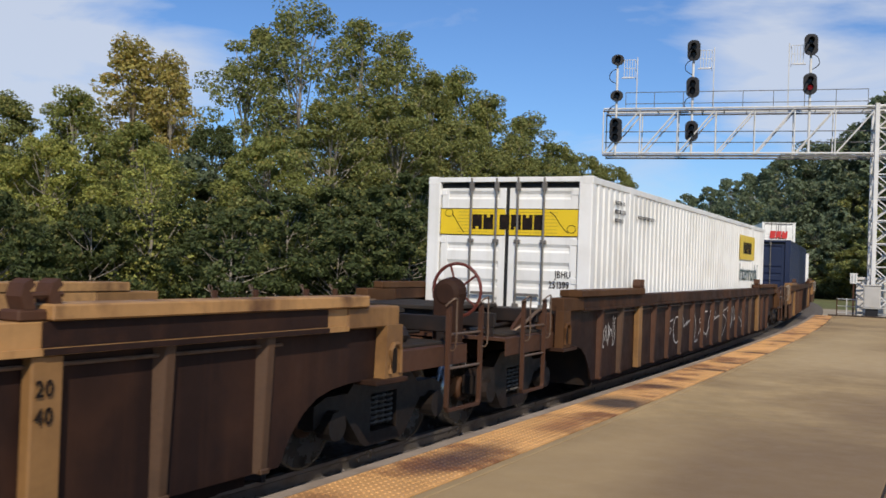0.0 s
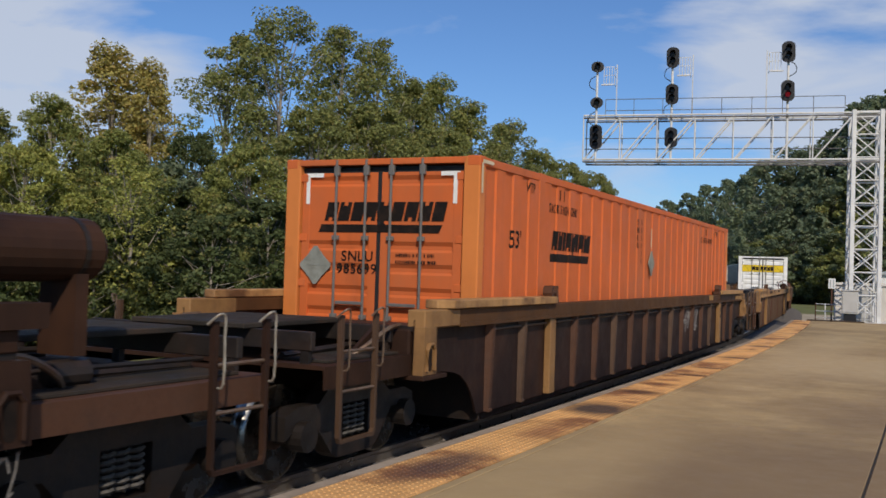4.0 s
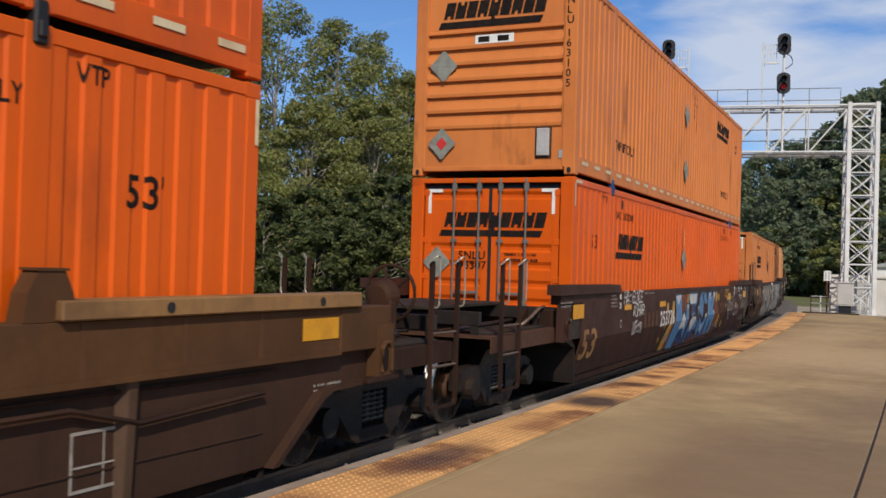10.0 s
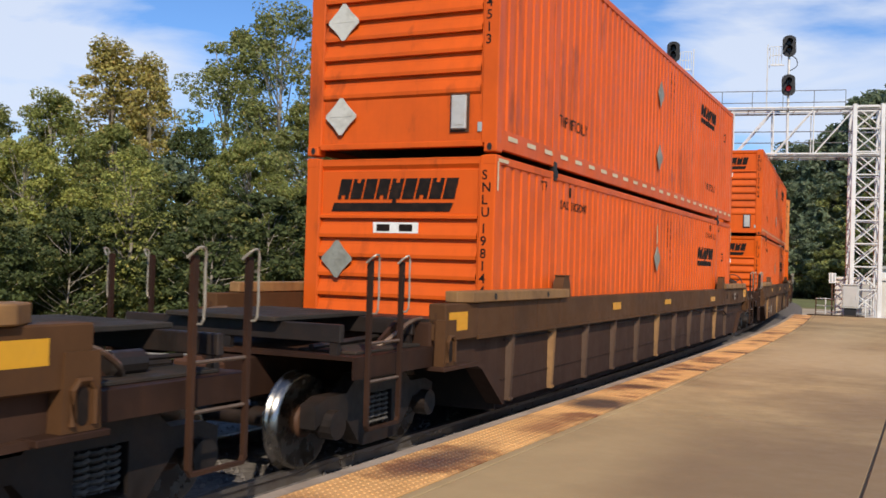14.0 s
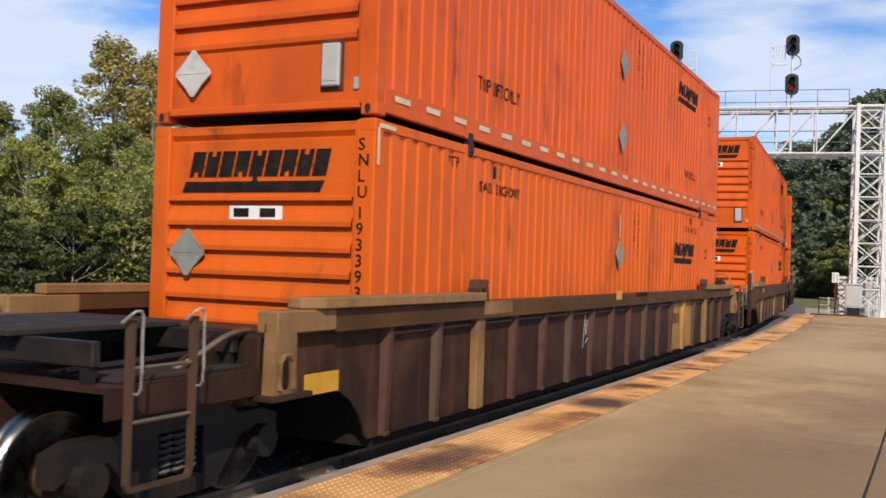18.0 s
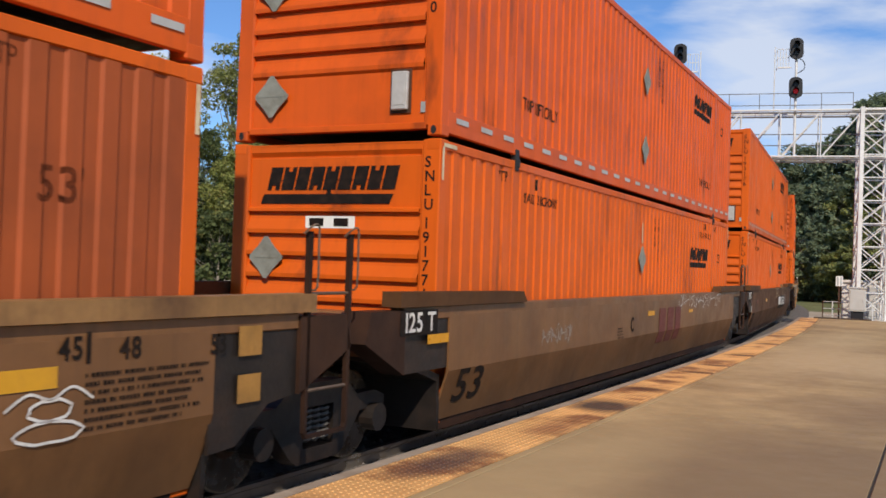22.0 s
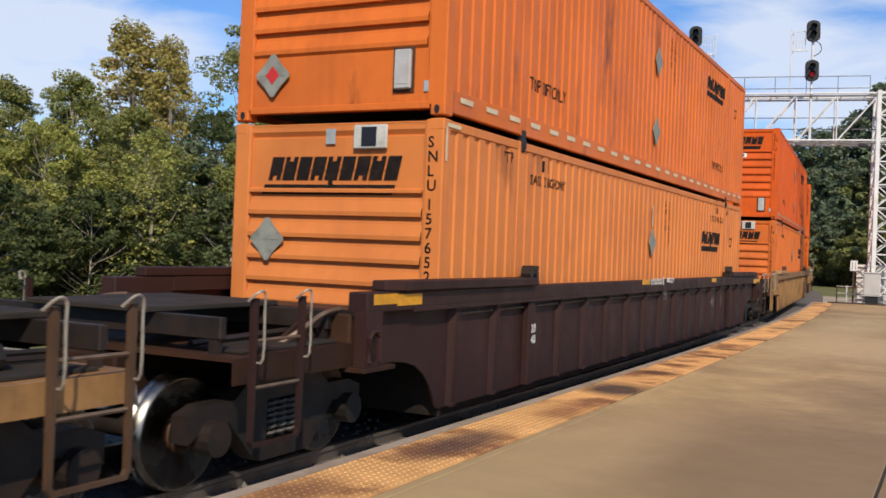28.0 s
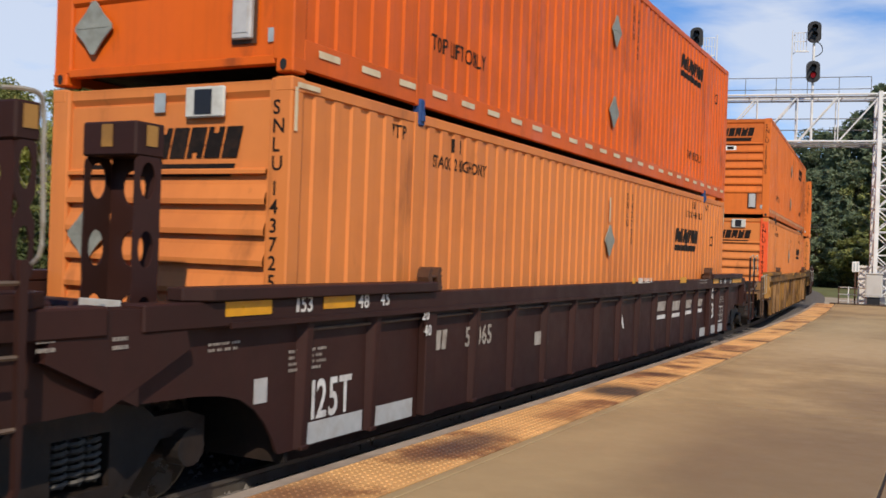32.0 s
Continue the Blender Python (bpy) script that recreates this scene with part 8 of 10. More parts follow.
stencil(4, -0.08, -1.474, 1.35, 0.6, 0.08, "chalk", "253726")
panel(4, -2.63, -1.474, 1.04, 0.45, 0.12, "amber")
panel(4, -0.23, -1.474, 1.04, 0.45, 0.1, "amber")
panel(4, 2.22, -1.474, 1.03, 0.45, 0.1, "amber")
panel(4, 5.02, -1.474, 1, 0.5, 0.1, "amber")
stencil(4, -3.28, -1.474, 0.82, 0.15, 0.23, "chalk", "C")
stencil(4, 6.75, -1.474, 1.35, 0.15, 0.09, "chalk", "45")
panel(4, 6.9, -1.474, 1.31, 0.05, 0.14, "chalk")
stencil(4, 7.2, -1.474, 1.34, 0.15, 0.1, "chalk", "48")
panel(4, 7.35, -1.474, 1.3, 0.05, 0.15, "chalk")
stencil(4, 8, -1.474, 1.34, 0.15, 0.11, "chalk", "53")
panel(4, 8.15, -1.474, 1.3, 0.05, 0.15, "chalk")
panel(4, 7.75, -1.474, 1.1, 0.5, 0.21, "amber")
panel(4, 8.3, -1.474, 0.89, 0.25, 0.09, "chord")
fine_print(4, 7.45, -1.474, 0.78, 0.8, 0.28, "chalk")
fine_print(4, 7.3, -1.474, 0.45, 0.9, 0.2, "dim")
scrawl(4, 8.3, -1.474, 1.12, 0.45, 0.23, "chalk", 18)
stencil(4, -7.89, -1.474, 0.46, 0.8, 0.43, "chord", "53")
panel(4, -7.94, -1.474, 1.09, 0.45, 0.19, "amber")
fine_print(4, -7.19, -1.474, 1.14, 0.65, 0.26, "chalk")
stencil(4, -8.95, -1.474, 1.16, 0.62, 0.17, "dusty", "125 T")
panel(4, -5.39, -1.474, 1.11, 0.5, 0.1, "amber")
stencil(5, 5.96, -1.474, 1.34, 0.1, 0.1, "chalk", "40")
stencil(5, 5.96, -1.474, 1.19, 0.15, 0.09, "chalk", "20")
panel(5, 5.96, -1.474, 1.3, 0.1, 0.02, "chalk")
panel(5, 6.11, -1.474, 1.3, 0, 0.15, "chalk")
stencil(5, 6.76, -1.474, 1.33, 0.1, 0.12, "chalk", "46")
panel(5, 6.86, -1.474, 1.3, 0.05, 0.15, "chalk")
stencil(5, 7.21, -1.474, 1.32, 0.1, 0.12, "chalk", "48")
stencil(5, 8.01, -1.474, 1.33, 0.1, 0.1, "chalk", "53")
panel(5, 4.96, -1.474, 1.16, 0.45, 0.11, "amber")
panel(5, 7.71, -1.474, 1.11, 0.5, 0.18, "amber")
panel(5, 6.26, -1.474, 0.91, 0.25, 0.09, "chord")
panel(5, 4.51, -1.474, 0.91, 0.2, 0.1, "chord")
tag(5, 4.40, -1.474, 1.20, 0.78, 0.15, "spray_gold", "DEKOI", 0.03)
heart(5, 4.81, -1.474, 0.58, 1.1, 0.59, "chalk", 20)
fine_print(5, 6.26, -1.474, 1.23, 0.35, 0.2, "chalk")
fine_print(5, 7.31, -1.474, 0.81, 0.8, 0.26, "chalk")
fine_print(5, 7.31, -1.474, 0.48, 0.85, 0.13, "dim")
scrawl(5, 6.96, -1.474, 1.01, 0.55, 0.29, "chalk", 23)
stencil(5, -3.08, -1.474, 0.77, 1.3, 0.28, "chalk", "253726")
blocks(5, -4.43, -1.474, 0.8, 1.2, 0.27, "rust", 4)
panel(5, -3.13, -1.474, 1.14, 0.5, 0.1, "amber")
panel(5, -0.23, -1.474, 1.14, 0.45, 0.09, "amber")
panel(5, 2.12, -1.474, 1.12, 0.4, 0.1, "amber")
panel(5, 4.82, -1.474, 1.1, 0.6, 0.1, "amber")
stencil(5, -8.08, -1.474, 0.52, 0.75, 0.43, "chord", "53")
panel(5, -8.53, -1.474, 1.12, 0.5, 0.2, "amber")
panel(5, -8.98, -1.474, 0.9, 0.25, 0.08, "chord")
fine_print(5, -9.08, -1.474, 1.11, 0.5, 0.28, "dim")
stencil(5, -6.08, -1.474, 1.34, 0.15, 0.09, "chalk", "40")
stencil(5, -6.08, -1.474, 1.2, 0.15, 0.09, "chalk", "20")
fine_print(5, -6.58, -1.474, 1.23, 0.35, 0.22, "chalk")
tag(6, -3.32, -1.507, 1.13, 1.95, 0.27, "ink", "METER", 0.022)
panel(6, -5.22, -1.507, 1.23, 0.45, 0.11, "amber")
panel(6, -0.07, -1.507, 1.22, 0.45, 0.1, "amber")
panel(6, 4.03, -1.507, 1.2, 0.5, 0.09, "amber")
blocks(6, -5.27, -1.414, 0.47, 0.35, 0.2, "dim", 3)
stencil(6, -4.57, -1.414, 0.42, 1, 0.28, "dim", "623050")
panel(6, 8.41, -1.507, 1.21, 0.5, 0.17, "amber")
outline(6, 6.26, -1.414, 0.44, 0.5, 0.36, "dim")
fine_print(6, 8.71, -1.414, 0.78, 0.45, 0.08, "dim")
for k in (7, 8):
    stencil(k, 6.45, -1.507, 1.20, 0.2, 0.12, "ink", "45")
    stencil(k, 7.3, -1.507, 1.19, 0.2, 0.12, "ink", "48")
    stencil(k, 8.05, -1.507, 1.19, 0.2, 0.12, "ink", "53")
    panel(k, 7.62, -1.507, 1.17, 0.17, 0.17, "dim")
    stencil(k, 7.635, -1.509, 1.215, 0.14, 0.075, "ink", "110")
panel(7, -3.77, -1.507, 1.23, 0.45, 0.11, "amber")
panel(7, -0.27, -1.507, 1.23, 0.5, 0.09, "amber")
panel(7, 4.33, -1.507, 1.19, 0.55, 0.1, "amber")
panel(7, 9.07, -1.507, 1.21, 0.45, 0.2, "amber")
panel(7, -9.67, -1.507, 1.18, 0.45, 0.19, "amber")
panel(8, 8.88, -1.507, 1.23, 0.55, 0.15, "yellow")
panel(8, -6.86, -1.507, 1.25, 0.45, 0.11, "amber")
panel(9, 3.11, -1.414, 0.31, 0.82, 0.93, "amber_old")
panel(9, 4.11, -1.414, 0.31, 0.82, 0.93, "amber_old")
panel(9, -0.96, -1.507, 1.37, 0.3, 0.14, "yellow")
blocks(9, 3.16, -1.419, 0.82, 0.62, 0.2, "redpaint", 3)
blocks(9, 0.19, -1.507, 1.4, 0.75, 0.07, "ink", 7)
scrawl(9, -2.25, -1.414, 0.56, 0.5, 0.59, "chalk", 28)
panel(9, -9.25, -1.414, 0.77, 0.5, 0.17, "yellow")
panel(9, -6, -1.507, 1.31, 0.8, 0.14, "chord")
tag(10, 0.20, -1.474, 1.14, 1.35, 0.27, "dusty", "ZERO", 0.045)
stroke(10, spline([(1.5, 1.2), (2.0, 1.12), (2.4, 1.13), (2.5, 1.24), (2.42, 1.32)], 5), 0.03, "dusty", -1.474, 0.008)
tag(10, 3.42, -1.474, 1.18, 0.85, 0.24, "dusty", "WAS", 0.035)
put(10, "lug", cached("lug", lambda b: box(b, 0, 0.32, -0.03, 0.12, 0, 0.05, 0.012)), "chord", 2.70, -1.462, 1.47)
panel(10, 1.55, -1.474, 0.68, 3.15, 0.47, "ink")
blocks(10, 1.7, -1.474, 0.82, 1.2, 0.29, "chalk", 4)
stencil(10, 3.05, -1.474, 0.78, 1.55, 0.32, "chalk", "765858")
stencil(10, 0.9, -1.474, 0.91, 0.25, 0.21, "ink", "B")
outline(10, 0.35, -1.474, 0.9, 0.2, 0.23, "ink")
scrawl(10, 4.85, -1.474, 0.91, 0.75, 0.29, "dim", 31)
panel(10, 2.75, -1.474, 1.12, 0.55, 0.1, "rust")
outline(10, 9.4, -1.474, 0.92, 0.55, 0.27, "chalk")
panel(10, -9.29, -1.492, 1.21, 0.95, 0.23, "ink")
stencil(10, -9.29, -1.492, 1.23, 0.65, 0.18, "chalk", "125 T")
panel(10, -8.79, -1.492, 1.1, 0.45, 0.12, "rust")
stencil(10, -7.99, -1.474, 0.38, 0.65, 0.43, "ink", "53")
panel(10, -6.74, -1.474, 1.06, 0.35, 0.1, "redpaint")
panel(10, -3.74, -1.474, 1.05, 0.45, 0.09, "amber")
panel(10, -8.44, -1.474, 0.84, 0.15, 0.18, "tape_old")
stencil(11, -1.38, -1.474, 0.89, 0.25, 0.23, "ink", "C")
blocks(11, 0.47, -1.474, 0.6, 1.85, 0.62, "redpaint", 3)
scrawl(11, 2.07, -1.474, 1.16, 4.3, 0.29, "chalk", 32)
panel(11, -0.28, -1.474, 1.11, 0.45, 0.08, "amber")
panel(11, 2.97, -1.474, 1.08, 0.35, 0.06, "amber")
fine_print(11, -2.13, -1.474, 0.81, 0.35, 0.19, "ink")
panel(11, -9.16, -1.492, 1.2, 0.75, 0.23, "ink")
stencil(11, -9.11, -1.492, 1.23, 0.65, 0.18, "chalk", "125 T")
panel(11, -8.61, -1.492, 1.1, 0.45, 0.09, "amber")
stencil(11, -7.86, -1.474, 0.46, 0.75, 0.34, "ink", "53")
scrawl(11, -5.46, -1.474, 0.89, 1.1, 0.25, "dim", 33)
for q, lean in ((1.7, 0.1), (2.4, -0.1), (3.05, 0.06), (3.5, 0.0), (4.05, -0.08)):
    # long thin drawn figures down the side
    stroke(12, spline([(q, 1.42), (q + 0.1 + lean, 1.2), (q + 0.05, 1.02), (q + 0.25, 0.82), (q + 0.2 + lean, 0.55), (q + 0.3, 0.35)], 5), 0.035, "dusty", -1.474, 0.008)
    stroke(12, spline([(q - 0.15, 1.05), (q + 0.02, 0.92), (q + 0.16, 1.12)], 5), 0.028, "dusty", -1.474, 0.0085)
stroke(12, ellipse(4.62, 1.12, 0.15, 0.24, 20), 0.035, "dusty", -1.474, 0.008, True)
stroke(12, spline([(4.62, 0.88), (4.85, 0.8), (4.9, 1.05), (5.2, 1.16), (5.5, 0.95), (5.45, 0.6), (5.3, 0.4)], 6), 0.035, "dusty", -1.474, 0.0085)
tag(12, 5.49, -1.474, 0.92, 0.85, 0.24, "dusty", "OPEK", 0.03)
for k, dz in enumerate((0.0, 0.12)):
    stroke(12, ellipse(6.75, 0.86 + dz, 0.22 - 0.07 * k, 0.06, 16, 0.12, random.Random(k)), 0.018, "chalk", -1.474, 0.009, True)
stroke(12, spline([(6.45, 1.0), (6.6, 1.08), (6.75, 1.04), (6.9, 1.1), (7.05, 1.02)], 5), 0.016, "chalk", -1.474, 0.009)
panel(12, -4.79, -1.474, 0.66, 3.05, 0.58, "ink")
blocks(12, -4.69, -1.474, 0.79, 1.1, 0.34, "chalk", 4)
stencil(12, -3.44, -1.474, 0.78, 1.5, 0.34, "chalk", "765858")
stencil(12, -1.34, -1.474, 0.89, 0.25, 0.22, "ink", "A")
outline(12, -0.79, -1.474, 0.87, 0.25, 0.23, "ink")
fine_print(12, -0.24, -1.474, 0.76, 1.2, 0.24, "ink")
panel(12, -3.44, -1.474, 1.25, 0.45, 0.07, "amber")
panel(12, -0.24, -1.474, 1.11, 0.45, 0.09, "amber")
panel(12, 2.91, -1.474, 1.08, 0.45, 0.11, "amber")
scrawl(12, -4.54, -1.474, 1.2, 0.2, 0.26, "dim", 35)
stencil(12, 6.79, -1.474, 1.25, 0.15, 0.13, "ink", "45")
panel(12, 6.99, -1.474, 1.22, 0, 0.18, "ink")
stencil(12, 7.24, -1.474, 1.23, 0.2, 0.13, "ink", "48")
stencil(12, 8.04, -1.474, 1.21, 0.2, 0.13, "ink", "53")
panel(12, 8.34, -1.474, 0.84, 0.25, 0.2, "amber_old")
panel(12, 8.34, -1.474, 1.17, 0.25, 0.21, "amber_old")
panel(12, 6.34, -1.474, 1.1, 0.45, 0.12, "yellow")
fine_print(12, 6.99, -1.474, 0.83, 1.05, 0.36, "ink")
panel(13, 3.36, -1.414, 0.64, 1.55, 0.40, "pale_tan")
blocks(13, 4.14, -1.414, 0.79, 0.62, 0.18, "redpaint", 3)
stencil(13, 5.25, -1.414, 0.82, 0.44, 0.25, "dark_maroon", "53")
stencil(13, 5.99, -1.507, 1.05, 0.18, 0.09, "ink", "20")
stencil(13, 5.99, -1.507, 0.90, 0.18, 0.09, "ink", "40")
stencil(2, 5.99, -1.507, 1.05, 0.18, 0.09, "ink", "20")
stencil(2, 5.99, -1.507, 0.90, 0.18, 0.09, "ink", "40")
panel(2, 4.57, -1.507, 1.34, 0.48, 0.11, "amber_old")
fine_print(2, 5.08, -1.507, 1.33, 0.8, 0.10, "rust")
fine_print(13, 5.1, -1.507, 1.33, 0.7, 0.10, "rust")
panel(13, 2.9, -1.507, 1.34, 0.5, 0.11, "rust")
panel(13, 2.29, -1.507, 1.36, 0.5, 0.08, "yellow")
panel(14, -1.4, -1.507, 1.39, 0.45, 0.08, "amber")
stencil(14, -0.9, -1.507, 1.43, 0.75, 0.05, "chalk", "NON-INTERCHANGE CAR")
stencil(14, -0.9, -1.507, 1.38, 0.75, 0.04, "chalk", "SEE EQUIPMENT REGISTER")
panel(14, -0.1, -1.507, 1.37, 0.05, 0.15, "chalk")
blocks(14, 0.15, -1.507, 1.41, 0.15, 0.08, "chalk", 2)
stencil(14, 0.3, -1.507, 1.4, 0.35, 0.08, "chalk", "527577")
panel(14, 3.9, -1.507, 1.36, 0.45, 0.08, "amber")
panel(14, 9, -1.507, 1.26, 0.95, 0.11, "amber")
tag(14, 0.02, -1.492, 1.12, 0.17, 0.15, "dim", "E/6", 0.012)
scrawl(14, 4.15, -1.414, 0.82, 0.45, 0.22, "dim", 39)
stencil(14, -6.09, -1.507, 0.91, 0.15, 0.1, "chalk", "20")
stencil(14, -6.09, -1.507, 0.78, 0.15, 0.1, "chalk", "40")
fine_print(14, 0.30, -1.416, 0.98, 0.25, 0.14, "emblem")
stencil(14, 5.29, -1.414, 0.81, 0.2, 0.22, "chord", "3")
panel(14, -9.65, -1.507, 1.35, 0.4, 0.09, "amber")
panel(14, -9.25, -1.507, 1.33, 0.45, 0.1, "amber")
blocks(15, 0.59, -1.507, 1.42, 0.3, 0.07, "ink", 4)
stencil(15, 0.94, -1.507, 1.42, 0.5, 0.08, "ink", "659469")
panel(15, 3.09, -1.507, 1.39, 0.5, 0.07, "yellow")
panel(15, -0.56, -1.507, 1.39, 0.4, 0.12, "yellow")
panel(15, 6.14, -1.507, 1.33, 0.65, 0.09, "yellow")
panel(15, 3.09, -1.414, 0.7, 1.6, 0.36, "ink")
blocks(15, 3.14, -1.414, 0.77, 0.65, 0.27, "chalk", 3)
blocks(15, 3.99, -1.414, 0.74, 0.65, 0.27, "chalk", 2)
stencil(15, 5.04, -1.414, 0.76, 0.5, 0.3, "ink", "53")
stencil(15, 1.14, -1.414, 0.82, 0.45, 0.13, "ink", "NWF13")
tag(15, 0.14, -1.414, 0.96, 0.6, 0.23, "spray_blue", "EMAX", 0.03, 0.0)
tag(15, 0.14, -1.414, 0.7, 0.65, 0.22, "spray_blue", "DAMER", 0.03, 0.0)
fine_print(15, -0.66, -1.414, 0.9, 0.4, 0.38, "rust")
panel(15, -5.98, -1.414, 0.76, 1.45, 0.27, "ink")
blocks(15, -5.88, -1.414, 0.82, 0.45, 0.19, "dim", 4)
stencil(15, -5.33, -1.414, 0.8, 0.8, 0.19, "dim", "659469")
panel(15, 3.4, -1.414, 0.7, 0.36, 0.3, "tape")
stencil(15, 8.73, -1.414, 0.99, 0.6, 0.1, "ink", "IW 8 9-7/8\"")
fine_print(15, 8.78, -1.414, 0.85, 0.6, 0.06, "ink")
blocks(16, 0.73, -1.507, 1.44, 0.25, 0.08, "chalk", 4)
stencil(16, 1.03, -1.507, 1.44, 0.5, 0.08, "chalk", "256065 A")
panel(16, 3.43, -1.507, 1.41, 0.45, 0.1, "amber")
panel(16, 6.23, -1.507, 1.36, 0.5, 0.1, "amber")
panel(16, 0.43, -1.507, 1.44, 0.15, 0.09, "amber")
panel(16, 8.23, -1.507, 1.35, 1.05, 0.09, "amber")
fine_print(16, 4.98, -1.507, 1.38, 0.8, 0.1, "chalk")
for q, w, z0, z1, h in ((2.20, 0.52, 0.94, 0.80, 0.16), (3.20, 0.54, 0.91, 0.79, 0.17), (4.18, 0.48, 0.92, 0.80, 0.15), (5.18, 0.40, 0.92, 0.80, 0.14)):
    put(16, "owner_mark", cached(("slanted_block", w, h), lambda b: plan_prism(b, [(0, 0), (w, 0), (w + 0.10, h), (0.10, h)], 0, 0.003)), "dim", q, -1.414, z0, 0.006)
    put(16, "owner_mark", cached(("slanted_bar", w), lambda b: plan_prism(b, [(-0.06, 0), (w + 0.06, 0), (w + 0.06, 0.07), (0.0, 0.07)], 0, 0.003)), "chalk", q, -1.414, z1, 0.006)
stencil(16, 6.23, -1.414, 0.64, 0.5, 0.3, "chalk", "53")
stencil(16, 6.08, -1.507, 1.19, 0.2, 0.11, "chalk", "20")
stencil(16, 6.08, -1.507, 1.05, 0.2, 0.11, "chalk", "40")
stencil(16, 6.88, -1.507, 1.35, 0.25, 0.12, "chalk", "45")
stencil(16, 7.33, -1.507, 1.35, 0.2, 0.12, "chalk", "48")
stencil(16, 7.93, -1.507, 1.35, 0.2, 0.12, "chalk", "53")
outline(16, 7.18, -1.414, 0.52, 0.5, 0.33, "chalk")
panel(16, 5.53, -1.414, 0.305, 0.45, 0.17, "tape_old")
panel(16, 6.3, -1.414, 0.305, 0.8, 0.17, "tape_old")
panel(16, 7.06, -1.414, 0.305, 0.65, 0.17, "tape_old")
fine_print(16, 7.13, -1.414, 0.94, 0.75, 0.14, "dim")
stencil(16, 0.06, -1.414, 0.76, 0.3, 0.27, "chalk", "A")
stencil(16, -8.16, -1.507, 1.35, 0.15, 0.12, "chalk", "53")
panel(16, -8.21, -1.507, 1.35, 0, 0.13, "chalk")
panel(16, -7.86, -1.507, 1.36, 0.45, 0.11, "amber")
fine_print(16, -9.98, -1.494, 1.20, 0.13, 0.10, "chalk")
fine_print(17, 9.27, -1.494, 1.22, 0.13, 0.10, "chalk")
panel(16, -9.01, -1.507, 1.35, 0.5, 0.1, "amber")
stencil(16, -7.36, -1.507, 1.35, 0.15, 0.12, "chalk", "48")
stencil(16, -7.01, -1.507, 1.36, 0.15, 0.11, "chalk", "45")
stencil(16, -6.26, -1.507, 1.2, 0.2, 0.1, "chalk", "20")
stencil(16, -6.21, -1.507, 1.05, 0.15, 0.1, "chalk", "40")
stencil(16, -7.90, -1.414, 0.50, 0.62, 0.30, "chalk", "125T")
fine_print(16, -8.16, -1.414, 0.89, 0.55, 0.19, "chalk")
fine_print(16, -9.06, -1.414, 1.11, 0.35, 0.08, "dim")
panel(16, -8.56, -1.414, 0.7, 0.15, 0.18, "tape_old")
panel(16, -7.92, -1.414, 0.305, 0.82, 0.17, "tape_old")
panel(16, -6.88, -1.414, 0.305, 0.65, 0.17, "tape_old")
blocks(16, -6.06, -1.414, 0.88, 0.5, 0.19, "dim", 4)
stencil(16, -5.16, -1.414, 0.87, 0.65, 0.2, "dim", "56065")
panel(16, -3.26, -1.414, 0.75, 0.45, 0.16, "dim")

# signs on the white container, and the pale mark further up
white_box = loads[0][0]
xr = -C_L / 2
xd = xr + 0.034
for y0, w in ((1.10, 1.07), (-0.03, 1.07)):
    sheet = part("sign_panel", plate(w, 0.40), M["sign_yellow"], white_box, "yellow door sign with dark block mark", at=on_rear(xd, y0, 2.03))
    part("sign_border", cached("sign_border", lambda b: (box(b, 0, w, 0, 0.012, 0, 0.002), box(b, 0, w, 0.388, 0.40, 0, 0.002))), M["ink"], sheet, at=(0, 0, 0.003))
    part("sign_border", cached("sign_edge", lambda b: box(b, 0, 0.012, 0.012, 0.388, 0, 0.002)), M["ink"], sheet, at=(0.0 if y0 > 0 else w - 0.012, 0, 0.003))
    for i in range(7):
        part("sign_line", cached("sign_line", lambda b: box(b, 0, 0.66, -0.003, 0.003, 0, 0.001)), M["sign_line"], sheet, at=(0.30 if y0 > 0 else 0.09, 0.05 + i * 0.049, 0.003))
part("sign_mark", word_blocks(2, 0.22, 0.36, 0.0, False, 12), M["ink"], white_box, "dark block letters", at=on_rear(xd - 0.005, 0.56, 2.12))
part("sign_mark", word_blocks(4, 0.22, 0.72, 0.0, False, 14), M["ink"], white_box, "dark block letters", at=on_rear(xd - 0.005, 0.12, 2.12))
for y0, roll, line in ((1.02, (0.07, 0.30), [(0.12, 0.29), (0.20, 0.18), (0.28, 0.06), (0.33, 0.01)]), (-0.66, (0.33, 0.08), [(0.0, 0.33), (0.08, 0.26), (0.18, 0.12), (0.28, 0.02)])):
    b = bmesh.new()
    # a slanting bar with a rolled end
    ribbon(b, spline(line, 5), 0.010)
    ribbon(b, ellipse(*roll, 0.065, 0.055), 0.009, close=True)
    part("scroll", b, M["ink"], white_box, at=on_rear(xd - 0.006, y0, 2.06))
part("owner_code", lettering("JBHU", 0.10, 0.72), M["ink"], white_box, at=on_rear(xd, -0.76, 1.44))
part("container_number", lettering("251399", 0.10, 0.72), M["ink"], white_box, at=on_rear(xd, -0.67, 1.29))
part("sign_panel", plate(2.3, 0.62), M["sign_yellow"], white_box, "yellow side sign with dark block mark", at=on_side(4.0, -1.308, 1.95))
part("sign_mark", word_blocks(6, 0.3, 1.3, 0.0, False, 12), M["ink"], white_box, at=on_side(4.5, -1.312, 2.1))
part("side_word", lettering("Intermodal", 0.42, 1.0), M["teal"], white_box, "dark teal word on the side", at=on_side(4.0, -1.308, 1.42))
part("notice", small_print(3, 0.6, 0.4, 9), M["ink"], white_box, at=on_side(-7.0, -1.308, 2.3))
